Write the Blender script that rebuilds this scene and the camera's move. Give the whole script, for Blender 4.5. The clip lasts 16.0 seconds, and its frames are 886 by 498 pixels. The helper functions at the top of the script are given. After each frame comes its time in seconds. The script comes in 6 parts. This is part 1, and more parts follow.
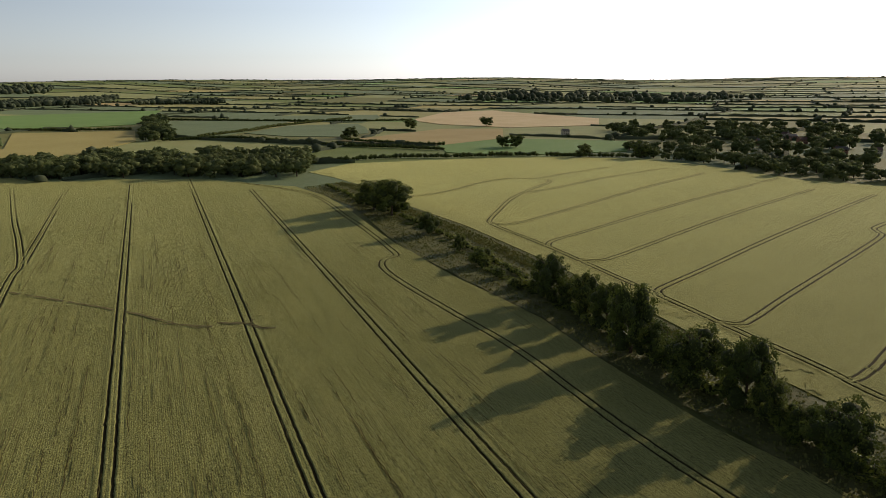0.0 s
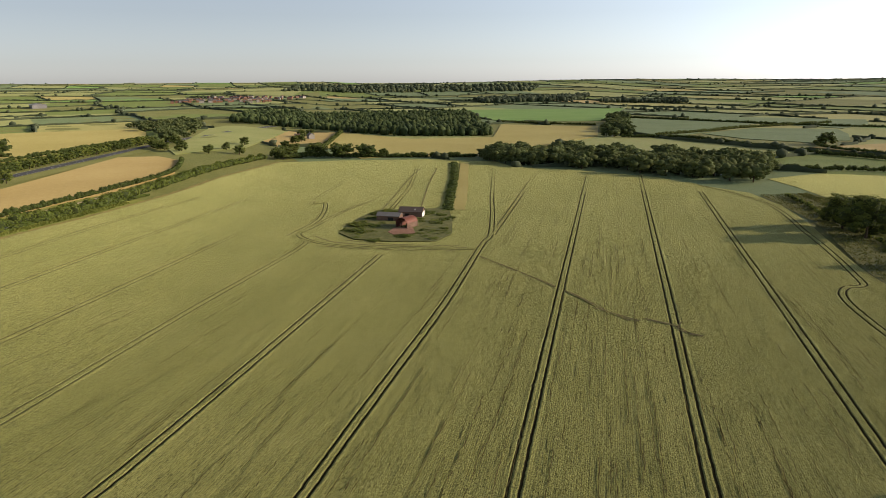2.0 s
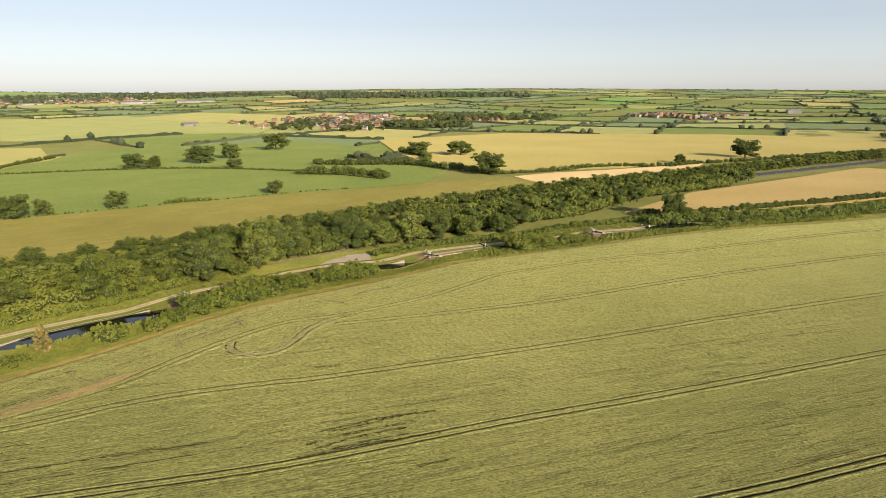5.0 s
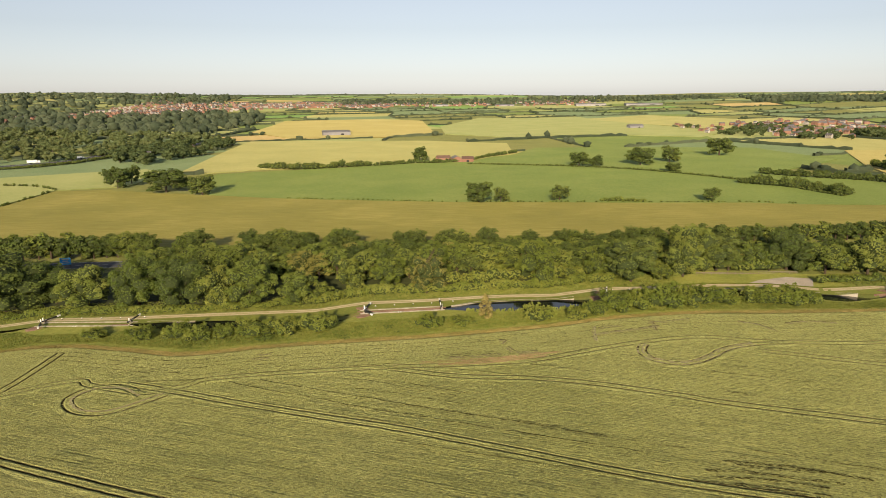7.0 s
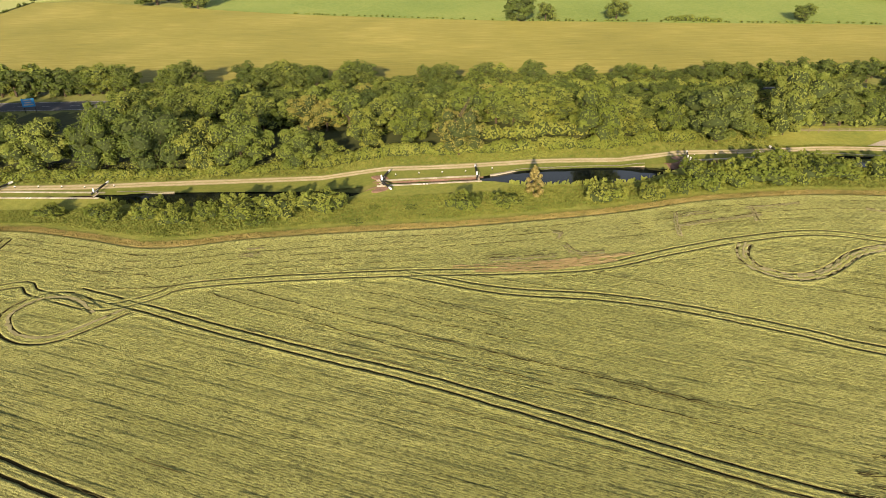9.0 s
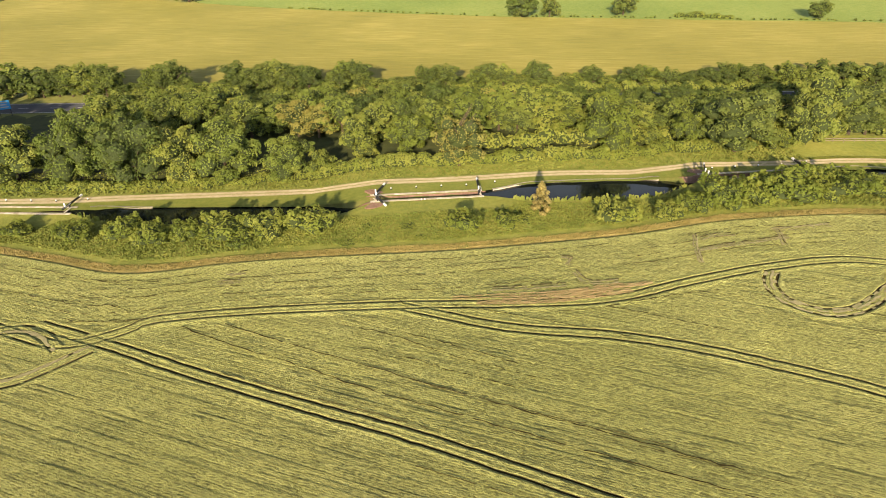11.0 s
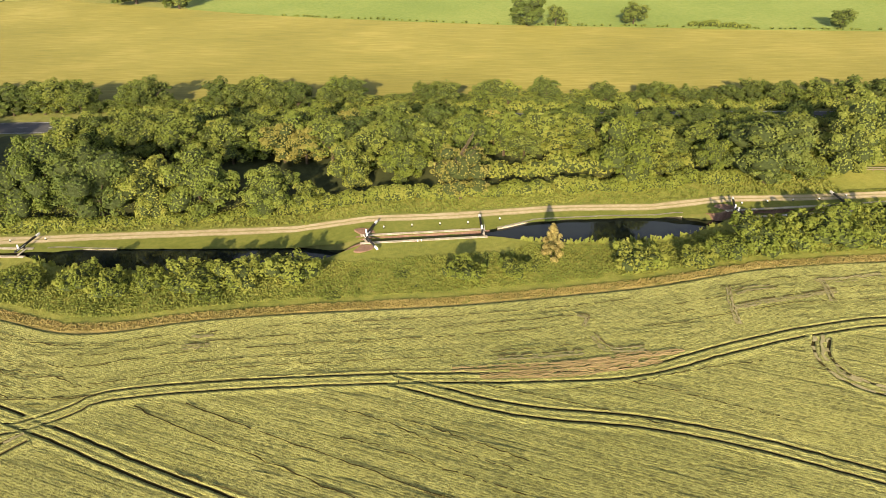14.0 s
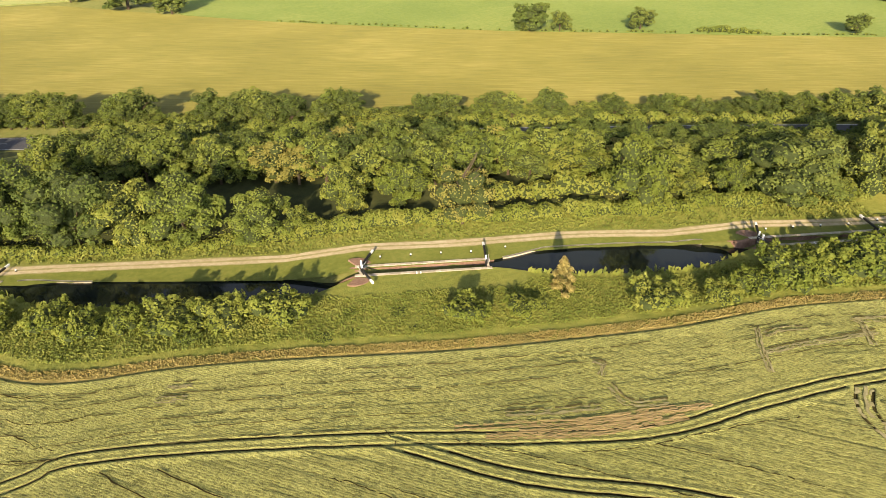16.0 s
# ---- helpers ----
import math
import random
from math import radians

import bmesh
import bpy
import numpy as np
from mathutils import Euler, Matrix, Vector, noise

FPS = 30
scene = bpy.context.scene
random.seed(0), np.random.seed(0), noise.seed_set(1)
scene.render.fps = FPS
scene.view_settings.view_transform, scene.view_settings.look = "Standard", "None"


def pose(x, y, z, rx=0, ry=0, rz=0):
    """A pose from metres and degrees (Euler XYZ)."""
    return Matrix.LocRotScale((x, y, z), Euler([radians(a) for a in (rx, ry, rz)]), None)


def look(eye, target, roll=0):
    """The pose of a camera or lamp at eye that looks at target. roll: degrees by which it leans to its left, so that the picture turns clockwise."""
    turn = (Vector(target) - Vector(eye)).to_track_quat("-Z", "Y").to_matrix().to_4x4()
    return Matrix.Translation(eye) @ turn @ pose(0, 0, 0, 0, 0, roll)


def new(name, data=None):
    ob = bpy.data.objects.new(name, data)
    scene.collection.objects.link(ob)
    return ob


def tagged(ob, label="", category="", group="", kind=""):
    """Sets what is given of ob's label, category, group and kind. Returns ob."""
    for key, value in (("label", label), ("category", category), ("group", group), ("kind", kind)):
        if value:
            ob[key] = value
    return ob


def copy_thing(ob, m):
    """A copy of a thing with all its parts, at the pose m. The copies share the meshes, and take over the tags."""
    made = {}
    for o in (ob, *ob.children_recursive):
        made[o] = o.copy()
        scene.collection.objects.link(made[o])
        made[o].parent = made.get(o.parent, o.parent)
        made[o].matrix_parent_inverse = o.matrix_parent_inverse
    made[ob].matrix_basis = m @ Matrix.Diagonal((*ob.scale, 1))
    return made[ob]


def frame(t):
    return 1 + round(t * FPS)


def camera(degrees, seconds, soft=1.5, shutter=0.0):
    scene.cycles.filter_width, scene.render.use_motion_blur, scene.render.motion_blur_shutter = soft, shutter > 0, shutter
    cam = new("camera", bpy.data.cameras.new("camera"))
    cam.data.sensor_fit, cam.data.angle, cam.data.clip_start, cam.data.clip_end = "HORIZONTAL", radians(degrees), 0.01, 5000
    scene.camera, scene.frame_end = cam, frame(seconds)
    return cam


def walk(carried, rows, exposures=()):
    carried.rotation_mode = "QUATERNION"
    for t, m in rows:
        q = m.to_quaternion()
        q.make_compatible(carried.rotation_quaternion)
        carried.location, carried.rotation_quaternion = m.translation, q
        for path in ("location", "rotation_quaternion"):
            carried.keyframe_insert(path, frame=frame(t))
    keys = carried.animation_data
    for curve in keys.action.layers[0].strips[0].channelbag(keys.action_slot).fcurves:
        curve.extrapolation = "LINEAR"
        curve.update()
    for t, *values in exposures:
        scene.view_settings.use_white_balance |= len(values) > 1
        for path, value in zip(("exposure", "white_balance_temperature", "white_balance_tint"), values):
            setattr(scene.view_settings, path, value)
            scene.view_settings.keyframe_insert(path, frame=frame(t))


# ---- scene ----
# ---- camera ----
cam = camera(67.63, 16.0, 0.85)
# seconds, x, y, z, heading, pitch, roll
ROWS = [
    (0.0, -0, 0, 61.12, -134.78, -14.43, 0.33),
    (0.5, -0.06, 0.17, 61.18, -125.35, -14.4, 0.33),
    (1.0, 0.25, 0.35, 60.95, -115.97, -14.34, 0.21),
    (1.5, 0.4, 0.18, 60.93, -106.53, -14.36, 0.33),
    (2.0, 0.49, 0.29, 60.69, -97.07, -14.26, 0.37),
    (2.5, 0.55, 0.54, 60.67, -87.57, -14.21, 0.38),
    (3.0, 0.54, 0.65, 60.51, -77.97, -14.06, 0.28),
    (3.5, 0.49, 1.01, 60.33, -68.29, -13.93, 0.3),
    (4.0, 0.64, 1.39, 60.16, -58.55, -13.79, 0.33),
    (4.5, 0.78, 1.66, 60.22, -48.74, -13.69, 0.2),
    (5.0, 0.81, 1.82, 60.3, -38.81, -13.54, 0.03),
    (5.5, 0.6, 1.9, 60.6, -29, -13.45, 0.1),
    (6.0, 0.6, 1.9, 60.6, -19.3, -13.38, 0.15),
    (6.5, 0.6, 1.9, 60.6, -10, -13.3, 0.2),
    (6.8, 0.6, 1.9, 60.6, -5, -13.27, 0.2),
    (7.0, 0.6, 1.95, 60.6, -2.2, -13.25, 0.2),
    (7.1, 0.6, 2.1, 60.6, -1, -13.25, 0.22),
    (7.2, 0.49, 3.2, 60.63, -0.3, -13.25, 0.24),
    (7.3, 0.37, 5.7, 60.67, 0.05, -13.3, 0.25),
    (7.4, 0.26, 9.3, 60.7, 0.2, -13.4, 0.27),
    (7.5, 0.15, 13.1, 60.73, 0.3, -13.5, 0.28),
    (7.6, 0.04, 17, 60.77, 0.28, -13.55, 0.29),
    (7.7, -0.08, 20.9, 60.8, 0.25, -13.6, 0.31),
    (7.8, -0.19, 24.8, 60.83, 0.23, -13.7, 0.33),
    (7.9, -0.3, 28.7, 60.87, 0.21, -13.95, 0.34),
    (8.0, -0.41, 32.6, 60.9, 0.2, -14.3, 0.36),
    (8.1, -0.53, 36, 60.93, 0.2, -15.4, 0.37),
    (8.2, -0.64, 38, 60.97, 0.2, -17.3, 0.38),
    (8.3, -0.75, 39, 61, 0.2, -18.9, 0.4),
    (8.4, -0.75, 39.6, 61, 0.19, -20.6, 0.4),
    (8.5, -0.65, 40.22, 61.05, 0.19, -22.47, 0.42),
    (9.0, -0.43, 43.18, 61.03, 0.27, -29.44, 0.47),
    (9.2, -0.42, 44.4, 61.03, 0.27, -29.95, 0.42),
    (9.5, -0.4, 46.3, 61.03, 0.26, -30.1, 0.38),
    (11.5, -0.26, 58.64, 61.03, 0.18, -30.19, 0.22),
    (12.0, -0.09, 61.7, 61.07, 0.16, -30.22, 0.19),
    (12.5, 0.08, 64.66, 61.07, 0.15, -30.19, 0.21),
    (13.0, 0.19, 67.57, 61.05, 0.2, -30.17, 0.23),
    (13.5, 0.21, 70.36, 61.06, 0.28, -30.14, 0.24),
    (14.0, 0.2, 73.07, 61.09, 0.38, -30.15, 0.3),
    (14.5, 0.15, 75.73, 61.17, 0.41, -30.14, 0.28),
    (15.0, 0.12, 78.45, 61.26, 0.42, -30.13, 0.34),
    (15.5, 0.08, 81.2, 61.28, 0.26, -30.08, 0.32),
    (16.0, 0.05, 83.96, 61.23, 0.43, -30.12, 0.48),
]
walk(cam, [(t, pose(x, y, z, 90 + pitch, 0, yaw) @ pose(0, 0, 0, 0, 0, -roll)) for t, x, y, z, yaw, pitch, roll in ROWS],
     exposures=[(0.0, -0.32, 6350, 10), (0.5, -0.12, 6350, 10), (1.5, 0.04, 6350, 10), (3.0, 0.38, 6400, 10), (4.0, 0.46, 6400, 10), (5.0, 0.43, 6420, 10), (7.9, 0.29, 6640, 10), (8.5, 0.42, 6640, 10), (9.0, 0.84, 6640, 10), (11.5, 1.06, 6640, 10), (16.0, 1.14, 6640, 10)])

# ---- light ----
SUN_EL, SUN_AZ = radians(17.8), radians(187.0)
world = bpy.data.worlds.new("sky")
scene.world = world
world.use_nodes = True
wn = world.node_tree.nodes
sky = wn.new("ShaderNodeTexSky")
sky.sky_type = 'NISHITA'
sky.sun_disc = False
sky.sun_elevation, sky.sun_rotation = SUN_EL, SUN_AZ
sky.altitude, sky.air_density, sky.dust_density, sky.ozone_density = 100, 1.0, 0.4, 1.5
wn["Background"].inputs["Strength"].default_value = 0.088
hazy = wn.new("ShaderNodeHueSaturation")
hazy.inputs["Saturation"].default_value = 0.4
tint = wn.new("ShaderNodeMix")
tint.data_type, tint.blend_type = 'RGBA', 'MULTIPLY'
tint.inputs[0].default_value = 1.0
tint.inputs[7].default_value = (0.97, 1.0, 1.09, 1)
world.node_tree.links.new(sky.outputs[0], hazy.inputs["Color"])
world.node_tree.links.new(hazy.outputs[0], tint.inputs[6])
# bright summer haze towards the sun
toward = wn.new("ShaderNodeVectorMath")
toward.operation = 'DOT_PRODUCT'
toward.inputs[1].default_value = (math.sin(SUN_AZ) * math.cos(SUN_EL), math.cos(SUN_AZ) * math.cos(SUN_EL), math.sin(SUN_EL))
half, glow, gain = wn.new("ShaderNodeMath"), wn.new("ShaderNodeMath"), wn.new("ShaderNodeMath")
half.operation = gain.operation = 'MULTIPLY_ADD'
glow.operation = 'POWER'
half.inputs[1].default_value, half.inputs[2].default_value = 0.5, 0.5
glow.inputs[1].default_value = 2.0
gain.inputs[1].default_value, gain.inputs[2].default_value = 2.1, 0.9
aureole = wn.new("ShaderNodeVectorMath")
aureole.operation = 'SCALE'
way = wn.new("ShaderNodeTexCoord").outputs["Generated"]
world.node_tree.links.new(way, toward.inputs[0])
# the haze thins out towards the deep blue zenith
split, thin, clear = wn.new("ShaderNodeSeparateXYZ"), wn.new("ShaderNodeMapRange"), wn.new("ShaderNodeMath")
thin.interpolation_type = 'SMOOTHSTEP'
thin.inputs["From Min"].default_value, thin.inputs["From Max"].default_value = 0.1, 0.75
thin.inputs["To Min"].default_value, thin.inputs["To Max"].default_value = 1.0, 0.45
clear.operation = 'MULTIPLY'
world.node_tree.links.new(way, split.inputs[0])
world.node_tree.links.new(split.outputs["Z"], thin.inputs["Value"])
world.node_tree.links.new(gain.outputs[0], clear.inputs[0])
world.node_tree.links.new(thin.outputs[0], clear.inputs[1])
world.node_tree.links.new(toward.outputs["Value"], half.inputs[0])
world.node_tree.links.new(half.outputs[0], glow.inputs[0])
world.node_tree.links.new(glow.outputs[0], gain.inputs[0])
world.node_tree.links.new(tint.outputs[2], aureole.inputs[0])
world.node_tree.links.new(clear.outputs[0], aureole.inputs["Scale"])
world.node_tree.links.new(aureole.outputs[0], wn["Background"].inputs[0])
sun = new("sun", bpy.data.lights.new("sun", "SUN"))
sun.data.energy, sun.data.angle, sun.data.color = 4.65, radians(0.6), (1.0, 0.80, 0.54)
sun_dir = Vector((math.sin(SUN_AZ) * math.cos(SUN_EL), math.cos(SUN_AZ) * math.cos(SUN_EL), math.sin(SUN_EL)))
sun.matrix_world = look(sun_dir * 300, (0, 0, 0))
rng = np.random.default_rng(7)


# ---- land form ----
def sst(a, b, x):
    t = np.clip((np.asarray(x, float) - a) / (b - a), 0, 1)
    return t * t * (3 - 2 * t)


def land(x, y):
    """Height of the land: level by the field, rising along the lock flight, low hills far off."""
    x, y = np.asarray(x, float), np.asarray(y, float)
    r = np.hypot(x, y)
    hills = 10 * np.sin(x / 900 + 0.6) * np.sin(y / 1100 + 1.0) + 7 * np.sin(x / 410 + y / 600)
    slope = 0.024 * np.clip(x, -160, 300)
    steps = np.interp(x, [-118, -104.6, -30, -14.8, 42, 56.8, 124, 138.2, 192, 205.8, 300], [-3.5, -1.8, -1.8, 0.0, 0.0, 1.7, 1.7, 3.4, 3.4, 5.1, 7.0])
    w = sst(-16, -4, y - np.interp(x, [-300, 20, 100, 140, 200, 340], [184, 184, 186, 180, 164, 121])) * (1 - sst(16, 34, y - np.interp(x, [-300, 20, 100, 140, 200, 340], [184, 184, 186, 180, 164, 121])))
    return ((slope + (steps - slope) * w) * sst(50, 150, y) * (1 - sst(320, 800, y))
            + 52 * sst(1300, 4600, r) + hills * sst(1500, 3500, r))


# centre line of the canal: x, y, half width of the water
CANAL = [(-300, 182, 4), (-200, 181, 4), (-128, 180.4, 4), (-110, 180.5, 3), (-105, 180.6, 1.2), (-79, 180.1, 1.2), (-74, 179.4, 2.8),
         (-66, 177.6, 4), (-45, 177.5, 4.2), (-26, 177.8, 4), (-20, 179.4, 2), (-15, 181.6, 1.2), (7.5, 184.2, 1.2), (12, 184.6, 2.4),
         (18, 185.3, 4.6), (32, 186, 5.2), (46, 187, 4.6), (52, 187.8, 2.4), (56.5, 188.6, 1.2), (80, 190.9, 1.2), (85, 191, 2.4),
         (92, 190.4, 4), (110, 187.5, 4), (126, 182.8, 4), (133, 180.8, 2.2), (138, 180.2, 1.2), (162.5, 177, 1.2), (168, 175, 2.8),
         (176, 172, 4), (196, 166, 3.6), (203, 163.6, 1.6), (206, 162.3, 1.2), (229, 152.8, 1.2), (234, 151, 2.6), (242, 149, 4),
         (275, 139, 4), (340, 121, 4), (348, 119, -3), (620, 60, -3)]
CX, CY, CW = (np.array(c, float) for c in zip(*CANAL))


def canal_y(x):
    return np.interp(x, CX, CY)


def canal_inside(x, y):
    """Metres inside the channel's edge, positive in the water."""
    slope = (canal_y(np.asarray(x) + 1.0) - canal_y(np.asarray(x) - 1.0)) / 2
    return np.interp(x, CX, CW) - np.abs(y - canal_y(x)) / np.sqrt(1 + slope ** 2)


def ground_z(x, y):
    return land(x, y) - 0.4 - 2.8 * sst(-0.2, 0.9, canal_inside(x, y))


# ---- mesh helpers ----
def mesh_of(name, verts, faces, mats, smooth=False, face_mats=None):
    me = bpy.data.meshes.new(name)
    verts = np.asarray(verts, float).reshape(-1, 3)
    if isinstance(faces, np.ndarray):
        k = faces.shape[1]
        me.vertices.add(len(verts))
        me.vertices.foreach_set("co", verts.astype(np.float32).ravel())
        me.loops.add(faces.size)
        me.loops.foreach_set("vertex_index", faces.astype(np.int32).ravel())
        me.polygons.add(len(faces))
        me.polygons.foreach_set("loop_start", np.arange(0, faces.size, k, dtype=np.int32))
        me.update(calc_edges=True)
    else:
        me.from_pydata([tuple(v) for v in verts], [], faces)
    for m in (mats if isinstance(mats, (list, tuple)) else [mats]):
        me.materials.append(m)
    if face_mats is not None:
        me.polygons.foreach_set("material_index", np.asarray(face_mats, np.int32))
    if smooth:
        me.polygons.foreach_set("use_smooth", np.ones(len(me.polygons), bool))
    me.update()
    return me


def add_mesh(name, verts, faces, mats, parent=None, smooth=False, label="", face_mats=None):
    ob = new(name, mesh_of(name, verts, faces, mats, smooth, face_mats))
    if parent is not None:
        ob.parent = parent
    return tagged(ob, label)


def part(name, bm, material, parent, label=""):
    """One bmesh as one mesh object under a thing or a part."""
    me = bpy.data.meshes.new(name)
    bm.to_mesh(me)
    bm.free()
    me.materials.append(material)
    ob = new(name, me)
    ob.parent = parent
    return tagged(ob, label)


def box_bm(size, at=(0, 0, 0), rz=0.0, bevel=0.0):
    bm = bmesh.new()
    bmesh.ops.create_cube(bm, size=1.0, matrix=Matrix.Translation(at) @ Matrix.Rotation(rz, 4, 'Z') @ Matrix.Diagonal((*size, 1)))
    if bevel:
        bmesh.ops.bevel(bm, geom=bm.edges[:], offset=bevel, segments=1, affect='EDGES')
    return bm


def spline(points, step):
    """A smooth line through the points, sampled about every step metres."""
    p = np.array(points, float)
    if len(p) == 2:
        n = max(2, int(np.linalg.norm(p[1] - p[0]) / step) + 1)
        return p[0] + (p[1] - p[0]) * np.linspace(0, 1, n)[:, None]
    q = np.vstack([2 * p[0] - p[1], p, 2 * p[-1] - p[-2]])
    out = []
    for i in range(1, len(q) - 2):
        n = max(1, int(np.linalg.norm(q[i + 1] - q[i]) / step))
        t = (np.arange(n) / n)[:, None]
        out.append(0.5 * (2 * q[i] + (q[i + 1] - q[i - 1]) * t + (2 * q[i - 1] - 5 * q[i] + 4 * q[i + 1] - q[i + 2]) * t ** 2
                          + (3 * q[i] - q[i - 1] - 3 * q[i + 1] + q[i + 2]) * t ** 3))
    out.append(p[-1:])
    return np.vstack(out)


def sideways(line):
    d = np.gradient(line, axis=0)
    d /= np.maximum(np.linalg.norm(d, axis=1), 1e-6)[:, None]
    return np.stack([-d[:, 1], d[:, 0]], 1)


def ribbon_geo(line, width, height, offset=0.0, wobble=0.0, ground=land):
    """A strip along a line, draped on the land."""
    n = sideways(line)
    w = width * (1 + wobble * rng.standard_normal(len(line)))
    mid = line + n * (offset + wobble * 0.25 * rng.standard_normal(len(line))[:, None])
    a, b = mid - n * w[:, None] / 2, mid + n * w[:, None] / 2
    v = np.empty((2 * len(line), 3))
    v[0::2, :2], v[1::2, :2] = a, b
    v[:, 2] = ground(v[:, 0], v[:, 1]) + height
    i = np.arange(len(line) - 1) * 2
    return v, np.stack([i, i + 2, i + 3, i + 1], 1)


def ribbon(name, points, width, height, material, step=3.0, offset=0.0, wobble=0.0, parent=None, ground=land):
    v, f = ribbon_geo(spline(points, step), width, height, offset, wobble, ground)
    return add_mesh(name, v, f, material, parent)


def joined(pieces):
    vs, fs, k = [], [], 0
    for v, f in pieces:
        vs.append(v)
        fs.append(f + k)
        k += len(v)
    return np.vstack(vs), np.vstack(fs)


def in_poly(poly, x, y):
    x, y = np.asarray(x, float), np.asarray(y, float)
    inside = np.zeros(x.shape, bool)
    for (x1, y1), (x2, y2) in zip(poly, poly[1:] + poly[:1]):
        if y1 != y2:
            inside ^= ((y1 > y) != (y2 > y)) & (x < (x2 - x1) * (y - y1) / (y2 - y1) + x1)
    return inside


# ---- materials ----
def material(name, colours, scale=1.0, rough=0.9, bump=0.0, bump_scale=None, stretch=(1, 1, 1), angle=0.0, big=0.03,
             island=0.0, per_object=0.0, leafy=0.0, metal=0.0, local=False, streak=None, spec=0.3):
    """Two scales of noise between the colours, relief, and changes from piece to piece."""
    m = bpy.data.materials.new(name)
    m.use_nodes = True
    nt = m.node_tree
    b = nt.nodes["Principled BSDF"]
    b.inputs["Roughness"].default_value, b.inputs["Metallic"].default_value = rough, metal
    b.inputs["Specular IOR Level"].default_value = spec
    b.inputs["Diffuse Roughness"].default_value = 0.0 if rough < 0.7 else (0.35 if leafy else 0.55)
    if bump >= 0.1 and not leafy:
        # the fine standing blades of grass and crops
        b.inputs["Sheen Weight"].default_value, b.inputs["Sheen Roughness"].default_value, b.inputs["Sheen Tint"].default_value = 0.32, 0.5, (*colours[-1], 1)

    def node(kind, **inputs):
        n = nt.nodes.new("ShaderNode" + kind)
        for k, v in inputs.items():
            n.inputs[k.replace("_", " ")].default_value = v
        return n

    def link(a, c):
        nt.links.new(a, c)

    if local:
        co = nt.nodes.new("ShaderNodeTexCoord").outputs["Object"]
    else:
        co = nt.nodes.new("ShaderNodeNewGeometry").outputs["Position"]
    mp = node("Mapping")
    mp.vector_type = 'TEXTURE'
    mp.inputs["Rotation"].default_value = (0, 0, angle)
    mp.inputs["Scale"].default_value = stretch
    link(co, mp.inputs["Vector"])
    fine = node("TexNoise", Scale=scale, Detail=6.0, Roughness=0.65)
    link(mp.outputs[0], fine.inputs["Vector"])
    large = node("TexNoise", Scale=big, Detail=3.0, Roughness=0.55)
    link(co, large.inputs["Vector"])
    mix = node("Math")
    mix.operation = 'ADD'
    s1, s2 = node("Math"), node("Math")
    s1.operation = s2.operation = 'MULTIPLY'
    s1.inputs[1].default_value, s2.inputs[1].default_value = 0.55, 0.45
    link(fine.outputs[0], s1.inputs[0])
    link(large.outputs[0], s2.inputs[0])
    link(s1.outputs[0], mix.inputs[0])
    link(s2.outputs[0], mix.inputs[1])
    value = mix.outputs[0]
    if island or per_object:
        src = nt.nodes.new("ShaderNodeNewGeometry").outputs["Random Per Island"]
        for amount, out in ((island, src), (per_object, nt.nodes.new("ShaderNodeObjectInfo").outputs["Random"])):
            if amount:
                ma = node("Math")
                ma.operation = 'MULTIPLY_ADD'
                ma.inputs[1].default_value = amount
                link(out, ma.inputs[0])
                sub = node("Math")
                sub.operation = 'SUBTRACT'
                sub.inputs[1].default_value = amount / 2
                link(value, sub.inputs[0])
                link(sub.outputs[0], ma.inputs[2])
                value = ma.outputs[0]
    ramp = node("ValToRGB")
    el = ramp.color_ramp.elements
    lo, hi = 0.34, 0.66
    while len(el) < len(colours):
        el.new(0.5)
    for i, c in enumerate(colours):
        el[i].position = lo + (hi - lo) * i / max(1, len(colours) - 1)
        el[i].color = (*c, 1)
    link(value, ramp.inputs[0])
    colour = ramp.outputs[0]
    if streak:
        # gaps along the drilled rows: colour, amount, metres across
        sc, amount, across = streak
        mp2 = node("Mapping")
        mp2.vector_type = 'TEXTURE'
        mp2.inputs["Rotation"].default_value = (0, 0, angle)
        mp2.inputs["Scale"].default_value = (across * 28, across, 1)
        link(co, mp2.inputs["Vector"])
        sn = node("TexNoise", Scale=1.0, Detail=3.0, Roughness=0.6)
        link(mp2.outputs[0], sn.inputs["Vector"])
        sr = node("ValToRGB")
        sr.color_ramp.elements[0].position, sr.color_ramp.elements[1].position = amount, amount + 0.1
        link(sn.outputs[0], sr.inputs[0])
        mx = node("Mix")
        mx.data_type = 'RGBA'
        link(sr.outputs[0], mx.inputs[0])
        link(colour, mx.inputs[6])
        mx.inputs[7].default_value = (*sc, 1)
        colour = mx.outputs[2]
    link(colour, b.inputs["Base Color"])
    if bump:
        bn = node("TexNoise", Scale=bump_scale or scale, Detail=5.0, Roughness=0.7)
        link(mp.outputs[0], bn.inputs["Vector"])
        bu = node("Bump", Strength=1.0, Distance=bump)
        link(bn.outputs[0], bu.inputs["Height"])
        link(bu.outputs[0], b.inputs["Normal"])
    if leafy:
        tr = node("BsdfTranslucent")
        link(colour, tr.inputs[0])
        ms = node("MixShader")
        ms.inputs[0].default_value = leafy
        link(b.outputs[0], ms.inputs[1])
        link(tr.outputs[0], ms.inputs[2])
        link(ms.outputs[0], nt.nodes["Material Output"].inputs[0])
    return m


